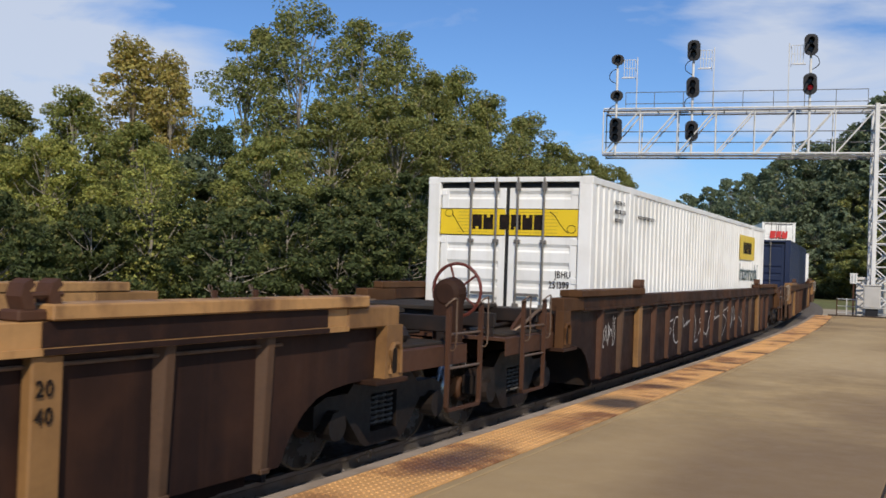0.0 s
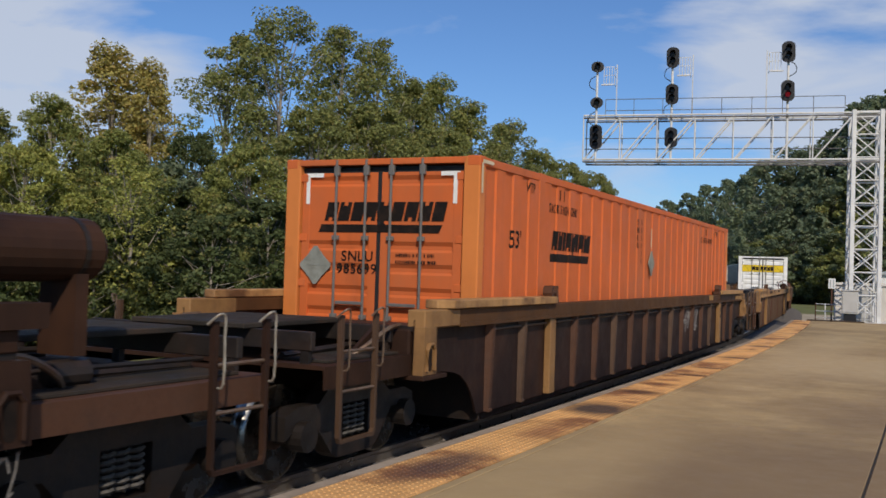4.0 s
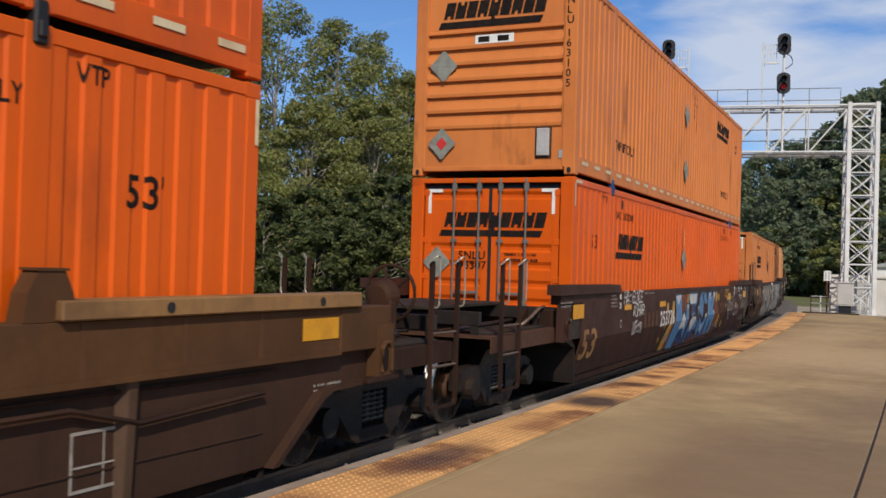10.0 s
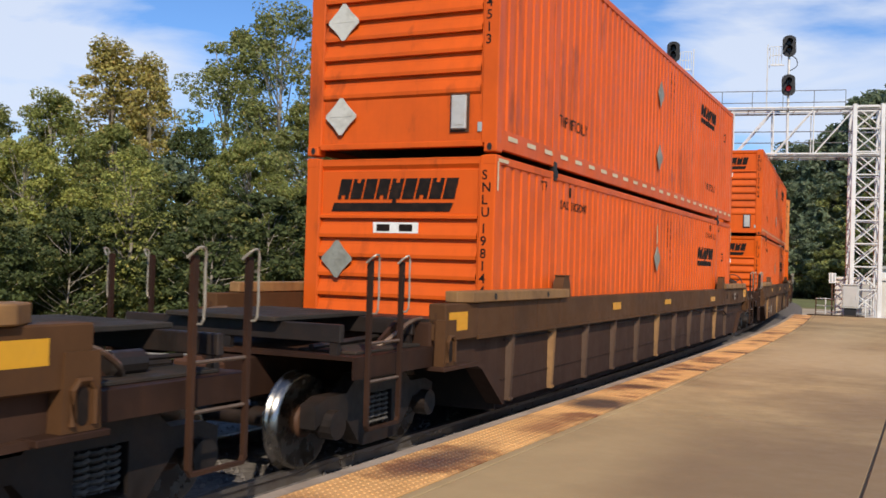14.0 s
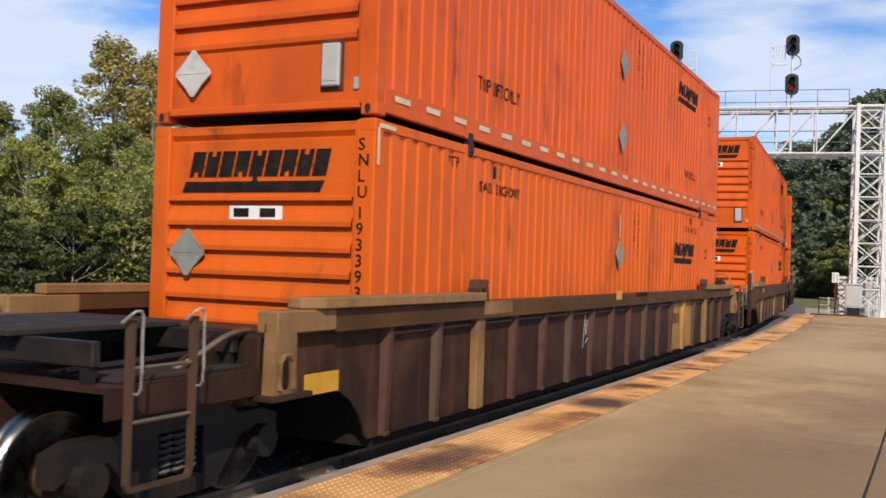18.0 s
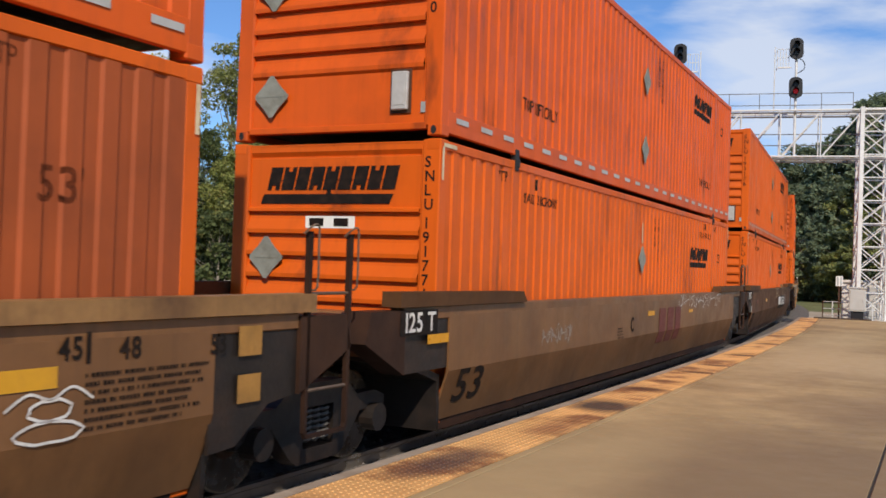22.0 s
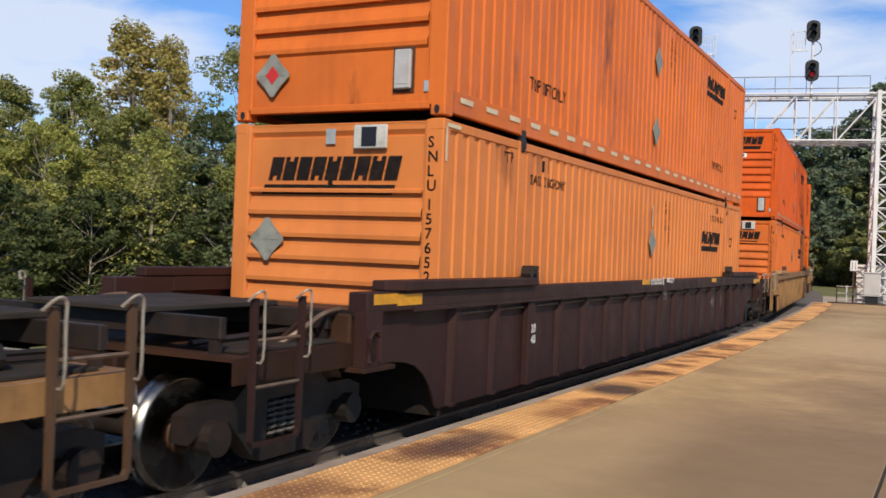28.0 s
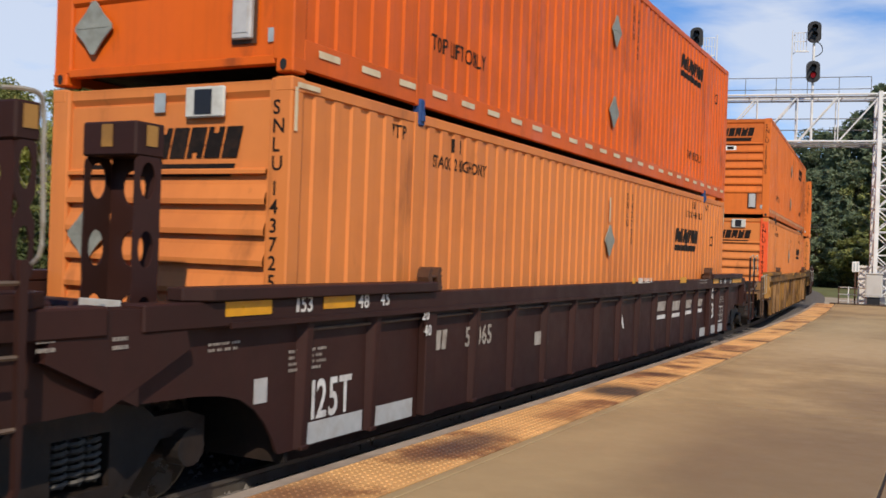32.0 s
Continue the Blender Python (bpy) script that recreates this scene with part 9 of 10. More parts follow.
part("notice", small_print(1, 1.3, 0.12, 10), M["ink"], white_box, at=on_side(-5.7, -1.308, 2.42))
for load, k, q, z in loads:
    if k == -3 and z > 2:
        part("trade_mark", word_blocks(3, 0.6, 1.4, 0.1, False, 5), M["redmark"], load, "pale red block mark", at=on_rear(-C_L / 2 - 0.06, 0.7, 1.6))
    if k in (14, 5) and z > 2:
        part("placard", cached("placard", lambda b: plan_prism(b, [(0.09, 0), (0.18, 0.1), (0.09, 0.2), (0, 0.1)], 0, 0.003)), M["redmark"], load, "red placard", at=on_rear(-C_L / 2 - 0.036, 0.89, 0.38))


# ---- signal gantry ----
def lattice(b, a, c, up, n, r_main, r_web, depth):
    """A flat lattice between two booms from a to c, the second boom offset by up."""
    a, c, up = Vector(a), Vector(c), Vector(up)
    for o in (Vector((0, 0, 0)), up):
        rod(b, [a + o, c + o], r_main, 6)
    for i in range(n + 1):
        q = a + (c - a) * i / n
        rod(b, [q, q + up], r_web, 5)
        if i < n:
            e = a + (c - a) * (i + 1) / n
            rod(b, [q, e + up], r_web, 5)


G_L, G_R = Vector((*polar(19.2, 41.2), 0)), Vector((*polar(4.44, 41.2), 0))
G_DIR = (G_R - G_L).normalized()
G_BACK = Vector((-G_DIR.y, G_DIR.x, 0))
Z_LO, Z_HI = 6.62, 8.46
gantry = tagged(new("signal_gantry"), "galvanized lattice signal bridge on a lattice mast", "signal gantry")
for off in (0.0, 1.1):
    o = G_BACK * off
    for z in (Z_LO, Z_HI):
        a, c = G_L + o + Vector((0, 0, z)), G_R + G_DIR * 1.12 + o + Vector((0, 0, z))
        # each boom is two rods, its shaded underside coloured into the lower one
        for k in (-0.05, 0.05):
            bm = bmesh.new()
            rod(bm, [a + Vector((0, 0, k)), c + Vector((0, 0, k))], 0.04, 6)
            part("boom", bm, M["galv"] if k > 0 else M["galv_dark"], gantry)
    n = 7
    for i in range(n + 1):
        bm = bmesh.new()
        q = G_L + (G_R - G_L) * i / n + o
        rod(bm, [q + Vector((0, 0, Z_LO)), q + Vector((0, 0, Z_HI))], 0.028, 6)
        part("strut", bm, M["galv"], gantry)
        if i < n:
            bm = bmesh.new()
            e = G_L + (G_R - G_L) * (i + 1) / n + o
            rod(bm, [q + Vector((0, 0, Z_LO)), e + Vector((0, 0, Z_HI))], 0.034, 6)
            part("brace", bm, M["galv"], gantry)
for i in range(12):
    bm = bmesh.new()
    q = G_L + (G_R - G_L) * (i + 0.5) / 12
    for z in (Z_LO, Z_HI):
        rod(bm, [q + Vector((0, 0, z)), q + G_BACK * 1.1 + Vector((0, 0, z))], 0.022, 5)
    part("cross_bar", bm, M["galv"], gantry)
bm = bmesh.new()
for z in (Z_LO + 0.55, Z_LO + 1.0):
    rod(bm, [G_L + G_BACK * 0.55 + Vector((0, 0, z)), G_R + G_BACK * 0.55 + Vector((0, 0, z))], 0.02, 5)
part("handrail", bm, M["galv_dark"], gantry)
bm = bmesh.new()
for z in (Z_HI + 0.25, Z_HI + 0.72):
    rod(bm, [G_L + G_DIR * 0.9 + Vector((0, 0, z)), G_R - G_DIR * 0.35 + Vector((0, 0, z))], 0.016, 5)
for i in range(9):
    q = G_L + G_DIR * 0.9 + (G_R - G_L - G_DIR * 1.25) * i / 8
    rod(bm, [q + Vector((0, 0, Z_HI)), q + Vector((0, 0, Z_HI + 0.72))], 0.014, 5)
part("handrail", bm, M["galv_dark"], gantry, "thin top handrail")
legs = [G_R, G_R + G_DIR * 1.02, G_R + G_BACK * 1.1, G_R + G_DIR * 1.02 + G_BACK * 1.1]
for q in legs:
    bm = bmesh.new()
    box(bm, -0.08, 0.08, -0.08, 0.08, 0.2, 8.62, 0.012)
    part("mast_leg", bm, M["galv"], gantry, at=Matrix.Translation(q) @ Matrix.Rotation(math.atan2(G_DIR.y, G_DIR.x), 4, "Z"))
for a, c in ((0, 1), (2, 3), (0, 2), (1, 3)):
    for i in range(9):
        bm = bmesh.new()
        z0, z1 = 0.45 + i * 0.9, 1.35 + i * 0.9
        rod(bm, [legs[a] + Vector((0, 0, z0)), legs[c] + Vector((0, 0, z1))], 0.026, 5)
        rod(bm, [legs[c] + Vector((0, 0, z0)), legs[a] + Vector((0, 0, z1))], 0.026, 5)
        rod(bm, [legs[a] + Vector((0, 0, z1)), legs[c] + Vector((0, 0, z1))], 0.03, 5)
        part("cross_brace", bm, M["galv"], gantry)
bm = bmesh.new()
q = legs[1] + G_DIR * 0.45
for k in (0.0, 0.4):
    rod(bm, [q + G_DIR * k + Vector((0, 0, 0.4)), q + G_DIR * k + Vector((0, 0, 8.6))], 0.022, 5)
for i in range(27):
    rod(bm, [q + Vector((0, 0, 0.6 + i * 0.3)), q + G_DIR * 0.4 + Vector((0, 0, 0.6 + i * 0.3))], 0.013, 5)
part("mast_ladder", bm, M["galv"], gantry)
bm = bmesh.new()
c = (legs[0] + legs[3]) / 2
box(bm, -1.0, 1.0, -1.0, 1.0, -0.5, 0.30, 0.03)
part("footing", bm, M["wall"], gantry, "concrete footing", at=Matrix.Translation(c) @ Matrix.Rotation(math.atan2(G_DIR.y, G_DIR.x), 4, "Z"))


def head(b, lamps, h):
    r = 0.21
    n = 20
    pts = []
    for i in range(n):
        a = 2 * math.pi * i / n
        x, z = r * math.cos(a), r * math.sin(a)
        pts.append((x * 1.25, z + (h / 2 - r if z > 0 else -(h / 2 - r))))
    prism(b, pts, -0.02, 0.02)
    box(b, -0.14, 0.14, 0.02, 0.24, -h / 2 + 0.1, h / 2 - 0.1, 0.02)


def signal_head(az, el, lamps, mast_z):
    """A black signal head, its lenses under hoods, looking down the platform."""
    d = 40.9
    z = EYE[2] + d * math.tan(radians(el))
    h = {1: 0.46, 2: 0.86, 3: 1.02}[lamps]
    turn = Matrix.Translation((*polar(az, d), z)) @ Matrix.Rotation(math.atan2(G_DIR.y, G_DIR.x) + radians(8 if lamps == 1 else 0), 4, "Z")
    bm = bmesh.new()
    head(bm, lamps, h)
    root = part("signal_head", bm, M["signal"], gantry, "black signal head with %s hooded lens%s" % (("one", "two", "three")[lamps - 1], "" if lamps == 1 else "es"), at=turn)
    for i in range(lamps):
        zz = (i - (lamps - 1) / 2) * 0.29
        bm = bmesh.new()
        n = 16
        rings = []
        for yy, cut in ((-0.02, 0), (-0.30, 1)):
            rings.append([bm.verts.new((0.115 * math.cos(a), yy, zz + 0.115 * math.sin(a))) for a in [radians(-30) + radians(240) * j / n for j in range(n + 1)]])
        for j in range(n):
            bm.faces.new((rings[0][j], rings[0][j + 1], rings[1][j + 1], rings[1][j]))
        geom = bm.faces[:]
        bmesh.ops.solidify(bm, geom=geom, thickness=0.008)
        part("hood", bm, M["signal"], root)
        bm = bmesh.new()
        lathe(bm, [(-0.035, 0.06), (-0.03, 0.1), (-0.019, 0.1)], 16)
        on = lamps == 2 and i == 0 and 7 < az < 8.5 and el < 11
        part("lens", bm, M["red_lamp"] if on else M["screen"], root, "glowing red lens" if on else "dark lens", at=(0, 0, zz))
    return z


for az, rows in ((18.48, ((11.96, 1), (9.94, 1), (8.0, 3))), (14.2, ((12.45, 2), (10.41, 2), (7.96, 2))), (7.9, ((12.57, 2), (10.47, 2)))):
    q = Vector((*polar(az, 41.05), 0))
    for el, lamps in rows:
        signal_head(az, el, lamps, 0)
    bm = bmesh.new()
    top = EYE[2] + 41 * math.tan(radians(rows[0][0])) + 0.1
    rod(bm, [q + Vector((0, 0, Z_LO - 0.05)), q + Vector((0, 0, top))], 0.05, 8)
    part("signal_mast", bm, M["galv"], gantry)
    s = -1 if az < 10 else 1
    bm = bmesh.new()
    z0 = top - 0.85
    c = q + G_DIR * s * 0.18
    rod(bm, [c + Vector((0, 0, z0)), c + G_DIR * s * 0.5 + Vector((0, 0, z0))], 0.03, 5)
    for i in range(5):
        e = c + G_DIR * s * (0.1 + 0.11 * i)
        rod(bm, [e + Vector((0, 0, z0)), e + Vector((0, 0, z0 + 0.75))], 0.013, 5)
    for z in (z0 + 0.03, z0 + 0.4, z0 + 0.75):
        rod(bm, [c + G_DIR * s * 0.1 + Vector((0, 0, z)), c + G_DIR * s * 0.54 + Vector((0, 0, z)), c + G_DIR * s * 0.54 + G_BACK * 0.6 + Vector((0, 0, z))], 0.014, 5)
    for k in (0.0, 0.28):
        rod(bm, [c + G_DIR * s * (0.62 + k * 0.1) + Vector((0, 0, Z_HI)), c + G_DIR * s * (0.62 + k * 0.1) + Vector((0, 0, top))], 0.012, 5)
    part("service_cage", bm, M["galv"], gantry, "small railed service cage")
    bm = bmesh.new()
    for k in range(len(rows) - 1):
        za = EYE[2] + 41 * math.tan(radians(rows[k][0])) - 0.35
        rod(bm, spline([q + Vector((0, 0, za)), q - G_DIR * s * 0.26 + Vector((0, 0, za - 0.15)), q - G_DIR * s * 0.30 + Vector((0, 0, za - 0.45)), q + Vector((0, 0, za - 0.66))], 5), 0.018, 5)
    part("cable", bm, M["signal"], gantry, "looped black cable")

# ---- things at the platform's end ----
def place(az, dist, z=0.0):
    return Matrix.Translation((*polar(az, dist), z)) @ Matrix.Rotation(radians(az), 4, "Z")


cab = tagged(new("signal_cabinet"), "light grey signal cabinet on a dark stand beside the mast", "cabinet")
cab.matrix_basis = place(4.46, 40.0, 0.30)
part("body", cached("cab_body", lambda b: box(b, -0.30, 0.30, -0.25, 0.25, 0.36, 1.22, 0.015)), M["box"], cab)
part("roof", cached("cab_roof", lambda b: box(b, -0.33, 0.33, -0.29, 0.28, 1.22, 1.27, 0.012)), M["box"], cab)
part("door", cached("cab_door", lambda b: (box(b, -0.26, 0.26, -0.268, -0.25, 0.42, 1.17, 0.006), box(b, 0.18, 0.21, -0.285, -0.268, 0.72, 0.86, 0.004))), M["box"], cab)
part("stand", cached("cab_stand", lambda b: box(b, -0.22, 0.22, -0.18, 0.18, 0.0, 0.36)), M["signal"], cab)

wall_b = tagged(new("equipment_bungalow"), "pale equipment bungalow with flat roof behind the mast", "bungalow")
wall_b.matrix_basis = place(3.75, 43.4, 0.1)
part("wall", cached("bung_wall", lambda b: box(b, -1.15, 1.15, 0, 2.0, -0.5, 1.62, 0.02)), M["wall"], wall_b)
part("roof", cached("bung_roof", lambda b: box(b, -1.22, 1.22, -0.08, 2.08, 1.62, 1.74, 0.02)), M["wall"], wall_b)
part("door", cached("bung_door", lambda b: box(b, -0.3, 0.45, -0.025, 0.0, -0.2, 1.45, 0.008)), M["box"], wall_b)

sign = tagged(new("trackside_sign"), "small white sign with dark bars on a slim post", "sign")
sign.matrix_basis = place(5.39, 41.4, 0)
part("post", cached("sign_post", lambda b: box(b, -0.03, 0.03, -0.02, 0.02, -0.4, 1.95)), M["rust"], sign)
board = part("board", cached("sign_board", lambda b: box(b, -0.13, 0.13, -0.035, -0.02, 1.58, 1.98, 0.004)), M["tape"], sign)
for k in (-0.085, 0.03):
    part("bar", cached(("sign_bar", k), lambda b: box(b, k, k + 0.055, -0.039, -0.035, 1.62, 1.94)), M["alu"], board)

fence = tagged(new("fence"), "thin galvanized rail fence across the platform end", "fence")
fx0, fx1 = Vector((*polar(6.2, 40.9), 0)), Vector((*polar(3.2, 39.9), 0))
for i in range(7):
    q = fx0 + (fx1 - fx0) * i / 6
    bm = bmesh.new()
    rod(bm, [q + Vector((0, 0, -0.4)), q + Vector((0, 0, 1.0))], 0.025, 6)
    part("post", bm, M["galv"] if i else M["rust"], fence)
for z in (0.45, 0.7, 0.97):
    bm = bmesh.new()
    rod(bm, [fx0 + Vector((0, 0, z)), fx1 + Vector((0, 0, z))], 0.017, 6)
    part("rail", bm, M["galv"], fence)

shed = tagged(new("shed"), "white low building beyond the mast", "building")
shed.matrix_basis = place(0.6, 62, -0.4)
part("wall", cached("shed_wall", lambda b: box(b, -2.6, 2.6, 0, 6, 0, 2.75, 0.02)), M["white"], shed)
part("roof", cached("shed_roof", lambda b: prism(b, [(-2.9, 2.75), (2.9, 2.75), (2.9, 2.86), (0, 3.3), (-2.9, 2.86)], -0.2, 6.2)), M["alu"], shed)
part("door", cached("shed_door", lambda b: box(b, -1.9, -1.0, -0.03, 0, 0, 2.05)), M["grey"], shed)

bm = bmesh.new()
lane = [(-2.5, 47.0), (-8.6, 44.5), (-9.6, 54.0), (-10.4, 66.0), (-5.5, 66.0), (-4.2, 56.0)]
plan_prism(bm, lane, -0.40, -0.26)
lane_ob = part("gravel_lane", bm, M["gravel"], None)
tagged(lane_ob, "pale gravel lane beyond the platform end", "road", kind="structure")


# ---- trees ----
def leaf_cards(b, centre, radius, count, size, rnd, flat=0.8, four=True):
    for _ in range(count):
        while True:
            p = Vector((rnd.uniform(-1, 1), rnd.uniform(-1, 1), rnd.uniform(-1, 1)))
            if 0.15 < p.length < 1:
                break
        p = p * (p.length ** -0.35)
        c = centre + Vector((p.x * radius, p.y * radius, p.z * radius * flat))
        n = (p * 0.6 + Vector((rnd.gauss(0, 0.6), rnd.gauss(0, 0.6), rnd.gauss(0.7, 0.5)))).normalized()
        a = n.cross((0, 0, 1))
        a = a.normalized() if a.length > 0.05 else Vector((1, 0, 0))
        d = n.cross(a)
        r = rnd.uniform(0, 6.28)
        a, d = a * math.cos(r) + d * math.sin(r), d * math.cos(r) - a * math.sin(r)
        s = size * rnd.uniform(0.55, 1.3)
        v = [b.verts.new(c + q) for q in (-a * s * 0.5, -d * s * 0.36 + n * 0.1 * s, a * s * 0.55)]
        if four:
            v.append(b.verts.new(c + d * s * 0.36 + n * 0.1 * s))
        else:
            v[1].co = c - d * s * 0.70
        b.faces.new(v)


def crown_mesh(seed, clumps, per, size, tall, gap=0.0, low=0.18):
    """A crown one unit high and about tall times less wide, of leaf clumps round the limb ends."""
    rnd = random.Random(seed)
    b = bmesh.new()
    ends = []
    for i in range(clumps):
        h = low + (1 - low) * (i + rnd.random()) / clumps
        wide = math.sin(math.pi * min(1, max(0.05, (h - low * 0.6) / (1.08 - low * 0.6))) ** 0.85) * tall
        a = rnd.uniform(0, 6.283)
        q = wide * (rnd.uniform(0.35, 1.0) ** 0.6) * (1 - gap * rnd.random())
        c = Vector((q * math.cos(a), q * math.sin(a), h))
        rad = rnd.uniform(0.045, 0.10) * (1.25 - 0.6 * h)
        ends.append(c)
        leaf_cards(b, c, rad, per, size, rnd, 0.62, False)
    me = bpy.data.meshes.new("crown")
    b.to_mesh(me)
    b.free()
    return me, ends


def trunk_mesh(seed, ends, low, fork=1):
    rnd = random.Random(seed)
    b = bmesh.new()
    stem = [Vector((0, 0, 0)), Vector((0.01, 0.0, 0.25)), Vector((-0.01, 0.01, 0.55)), Vector((0.0, 0.0, 0.92))]
    rod(b, spline([tuple(q) for q in stem], 3), 0.013, 6, 0.003)
    for e in ends[::2]:
        base = max(low * 0.7, e.z - rnd.uniform(0.12, 0.30))
        s = Vector((0, 0, base))
        m = (s + e) / 2 + Vector((0, 0, -0.02))
        rod(b, spline([tuple(s), tuple(m), tuple(e)], 2), 0.0055 * (1.25 - base), 4, 0.0012)
    return finish(b, "trunk", True)


KINDS = {}
for name, seed, clumps, per, size, tall, gap, low in (("airy", 7, 84, 190, 0.0118, 0.24, 0.0, 0.34), ("airy", 8, 66, 190, 0.0118, 0.19, 0.0, 0.32), ("airy", 9, 70, 190, 0.0118, 0.15, 0.0, 0.24),
                                                      ("round", 11, 100, 210, 0.0135, 0.16, 0.2, 0.05), ("round", 12, 125, 210, 0.0135, 0.24, 0.2, 0.04), ("round", 13, 150, 210, 0.0150, 0.34, 0.2, 0.03), ("round", 14, 165, 210, 0.0160, 0.41, 0.2, 0.03),
                                                      ("bush", 17, 90, 120, 0.031, 0.62, 0.3, 0.0), ("far", 23, 120, 90, 0.026, 0.40, 0.2, 0.06), ("slim", 29, 70, 90, 0.017, 0.20, 0.2, 0.16)):
    me, ends = crown_mesh(seed, clumps, per, size, tall, gap, low)
    KINDS.setdefault(name, []).append((tall, me, trunk_mesh(seed, ends, low)))
HALF = {"airy": 0.42, "round": 0.46, "bush": 0.62, "far": 0.44, "slim": 0.26}
TREE_RND = random.Random(41)


def tree(kind, az, dist, top_el, mat, label, wide=1.0, base=-0.4, category="tree", group="trees beside the line"):
    """A tree whose top stands at top_el degrees above the eye's level."""
    h = EYE[2] + dist * math.tan(radians(top_el)) - base
    root = tagged(new("tree" if category == "tree" else "shrub"), label, category, group)
    root.matrix_basis = Matrix.Translation((*polar(az, dist), base)) @ Matrix.Rotation(TREE_RND.uniform(0, 6.28), 4, "Z")
    half = HALF[kind] * wide
    tall, crown, trunk = min(KINDS[kind], key=lambda q: abs(math.log(q[0] / half)))
    m = Matrix.Diagonal((h * half / tall, h * half / tall, h, 1))
    part("trunk", trunk, M["bark"], root, at=m)
    part("crown", crown, M[mat], root, at=m)
    return root


for kind, az, dist, el, mat, label, wide in (
        ("airy", 36.9, 46, 14.2, "poplar", "tall open-crowned tree with pale forked limbs", 0.56),
        ("airy", 39.9, 47, 12.9, "poplar", "tall open-crowned tree thinning at the top", 0.46),
        ("airy", 33.4, 48, 13.6, "poplar", "tall dark green tree with open top", 0.40),
        ("airy", 31.4, 50, 13.1, "poplar", "tall green tree with lighter top", 0.34),
        ("round", 46.3, 38, 11.5, "rusty", "mid-sized tree turning brown at the top", 0.40),
        ("round", 44.3, 37, 10.8, "rusty", "mid-sized tree with thin brown top", 0.30),
        ("round", 49.4, 36, 8.6, "oak", "olive green leafy tree beside the line", 0.6),
        ("round", 52.8, 38, 8.0, "poplar", "grey-green leafy tree beside the line", 0.7),
        ("round", 56.5, 38, 8.6, "poplar", "grey-green leafy tree beside the line", 0.8),
        ("round", 29.4, 52, 10.9, "poplar", "dense olive tree beyond the track", 0.5),
        ("round", 27.6, 54, 11.0, "oak", "dense olive tree beyond the track", 0.45),
        ("round", 25.8, 56, 9.7, "poplar", "dense olive tree beyond the track", 0.55),
        ("round", 23.4, 60, 8.6, "poplar", "dense dark green tree beyond the track", 0.6),
        ("round", 21.9, 64, 7.0, "poplar", "dark green tree beyond the track", 0.7),
        ("round", 20.2, 68, 6.4, "poplar", "dark green tree beyond the track", 0.7),
        ("round", 18.5, 72, 5.8, "poplar", "dark green tree beyond the track", 0.7),
        ("round", 17.6, 74, 4.9, "pine", "dark green tree by the curve", 0.55),
        ("round", 35.0, 42, 9.0, "poplar", "dense olive tree beyond the track", 0.75),
        ("round", 31.3, 45, 9.2, "poplar", "dense dark tree beyond the track", 0.8),
        ("round", 27.5, 48, 8.0, "poplar", "dense dark tree beyond the track", 0.8),
        ("round", 24.0, 52, 6.2, "poplar", "dense dark tree beyond the track", 0.8),
        ("round", 21.0, 58, 5.0, "poplar", "dense dark tree beyond the track", 0.8),
        ("round", 41.8, 36, 7.2, "ivy", "olive leafy tree behind the shrubs", 0.7),
        ("round", 38.6, 33, 6.7, "oak", "olive green leafy young tree by the line", 0.85),
        ("round", 46.0, 31, 7.0, "oak", "olive leafy young tree by the line", 0.8),
        ("round", 50.6, 30, 6.0, "shrub", "olive leafy young tree by the line", 0.9),
        ("round", 54.5, 31, 6.6, "shrub", "olive leafy young tree by the line", 0.9),
        ("slim", 45.2, 24.5, 5.6, "shrub", "slim young tree with pale stem", 0.9)):
    tree(kind, az, dist, el, mat, label, wide)
# shrubs get darker leaves: the shade low under the trees is in their colour
for i in range(26):
    az = 17.6 + i * 1.55
    dist = 23.5 + max(0, 30 - az) * 2.3 + TREE_RND.uniform(-1.5, 2.5)
    tree("bush", az + TREE_RND.uniform(-0.4, 0.4), dist, TREE_RND.uniform(1.2, 3.6), TREE_RND.choice(("poplar", "ivy", "ivy", "ivy")), "leafy shrub at the foot of the trees", TREE_RND.uniform(0.9, 1.3), category="shrub", group="shrubs beside the line")
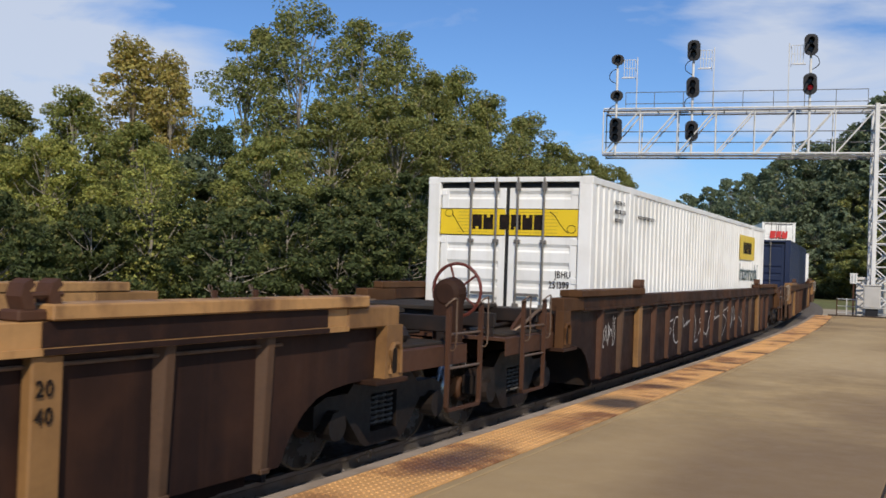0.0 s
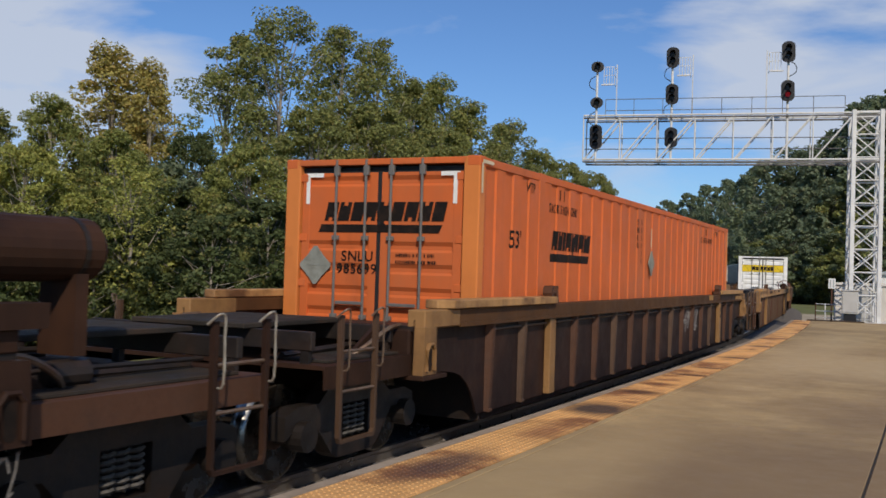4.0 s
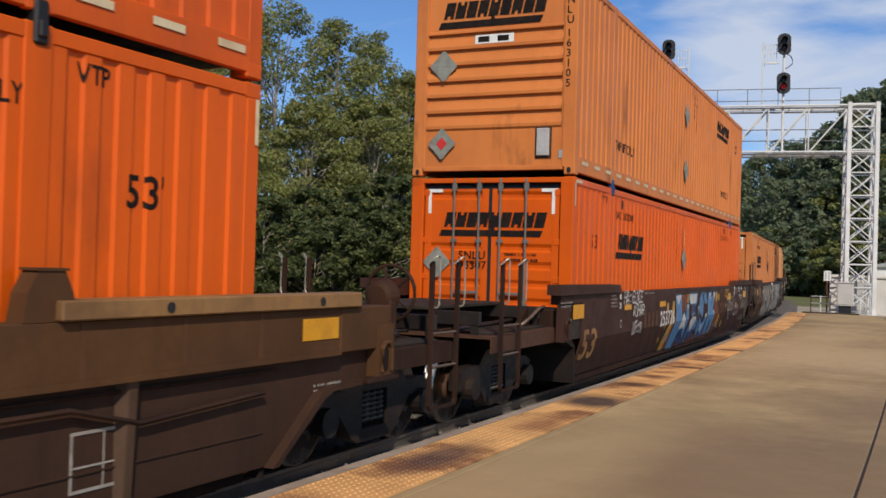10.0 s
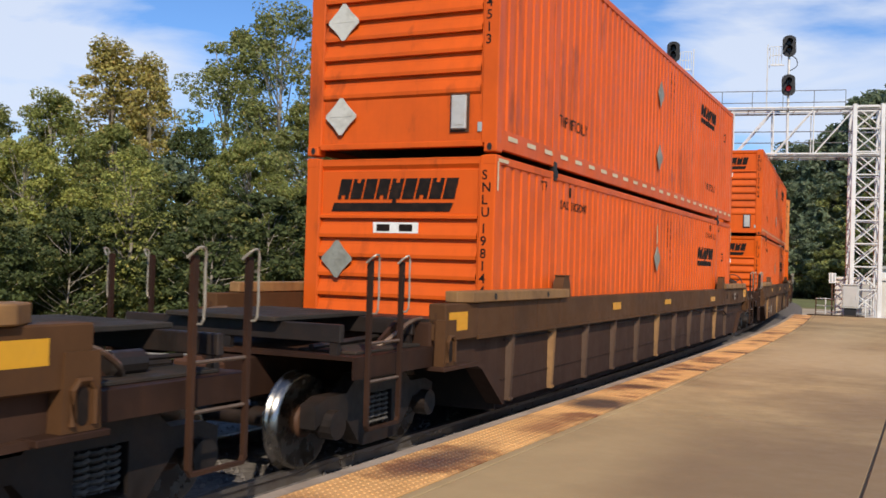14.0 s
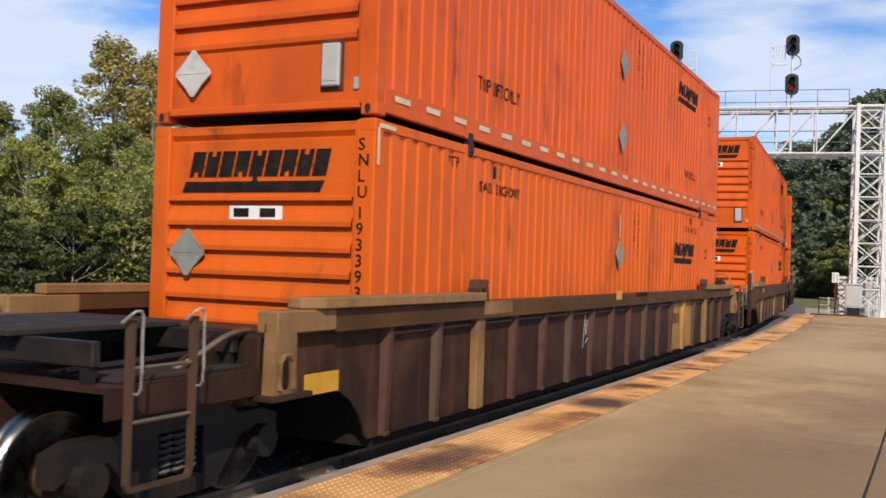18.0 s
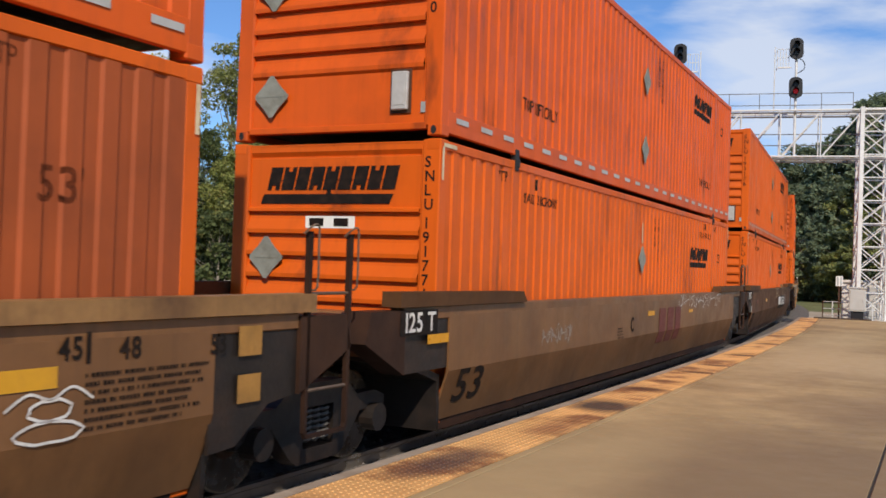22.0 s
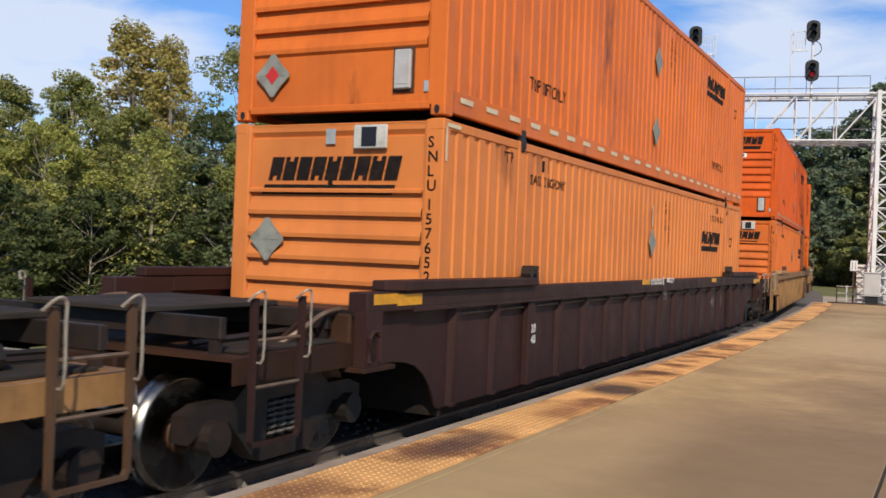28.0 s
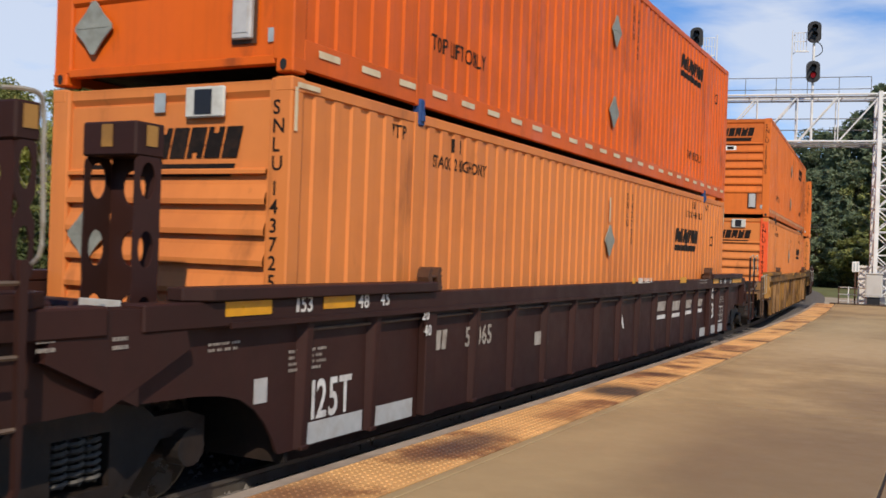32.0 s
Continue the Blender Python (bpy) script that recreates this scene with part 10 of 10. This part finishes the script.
for i in range(18):
    tree("bush", 18.5 + i * 2.3, 34 + max(0, 30 - 18.5 - i * 2.3) * 2.2, TREE_RND.uniform(3.2, 5.6), TREE_RND.choice(("ivy", "ivy", "pine")), "dense dark undergrowth under the trees", 1.1, category="shrub", group="shrubs beside the line")
# the wooded slope beyond the curve
bm = bmesh.new()
K = 24
for j in range(9):
    for i in range(K + 1):
        az = 8.3 - i * 22 / K
        d = 128 + j * 22
        x, y = polar(az, d)
        bm.verts.new((x, y, -0.45 + max(0, j - 0.5) * (0.9 + 1.4 * i / K) + 0.5 * noise.noise((x * 0.06, y * 0.06, 2))))
bm.verts.ensure_lookup_table()
for j in range(8):
    for i in range(K):
        a = j * (K + 1) + i
        bm.faces.new([bm.verts[q] for q in (a, a + 1, a + K + 2, a + K + 1)])
slope = part("wooded_slope", finish(bm, "wooded_slope", True), M["grass"], None)
tagged(slope, "grassy slope rising under the woods", "hillside", kind="structure")
SKY = ((16.4, 3.0), (15.4, 3.6), (14.3, 4.3), (13.0, 4.7), (11.8, 5.2), (10.6, 5.5), (9.6, 6.2), (8.6, 6.6), (7.6, 7.3), (6.6, 7.3), (5.7, 7.2), (4.8, 8.2), (3.8, 9.4), (2.8, 9.9), (1.6, 10.2), (0.2, 10.4), (-1.5, 10.4), (-4.0, 10.4))
for i, (az, el) in enumerate(SKY):
    d = 420 - 6 * i if az > 12.5 else {11.8: 265, 10.6: 200, 9.6: 152}.get(az, 138 - i * 1.2)
    tree("far" if i not in (8, 9) else "slim", az, d, el, "pine", "dark forest tree on the slope", 0.85 if i not in (8, 9) else 1.2, base=-0.3, group="woods beyond the curve")
    tree("far", az - 0.5, d * 0.9, el * TREE_RND.uniform(0.60, 0.8), TREE_RND.choice(("pine", "poplar", "pine")), "dark forest tree on the slope", 1.0, base=-0.4, group="woods beyond the curve")
    tree("bush", az - 0.2, d * 0.82, max(1.0, el * TREE_RND.uniform(0.25, 0.42)), TREE_RND.choice(("pine", "poplar")), "dark undergrowth at the edge of the woods", 1.2, base=-0.4, category="shrub", group="woods beyond the curve")


motions()
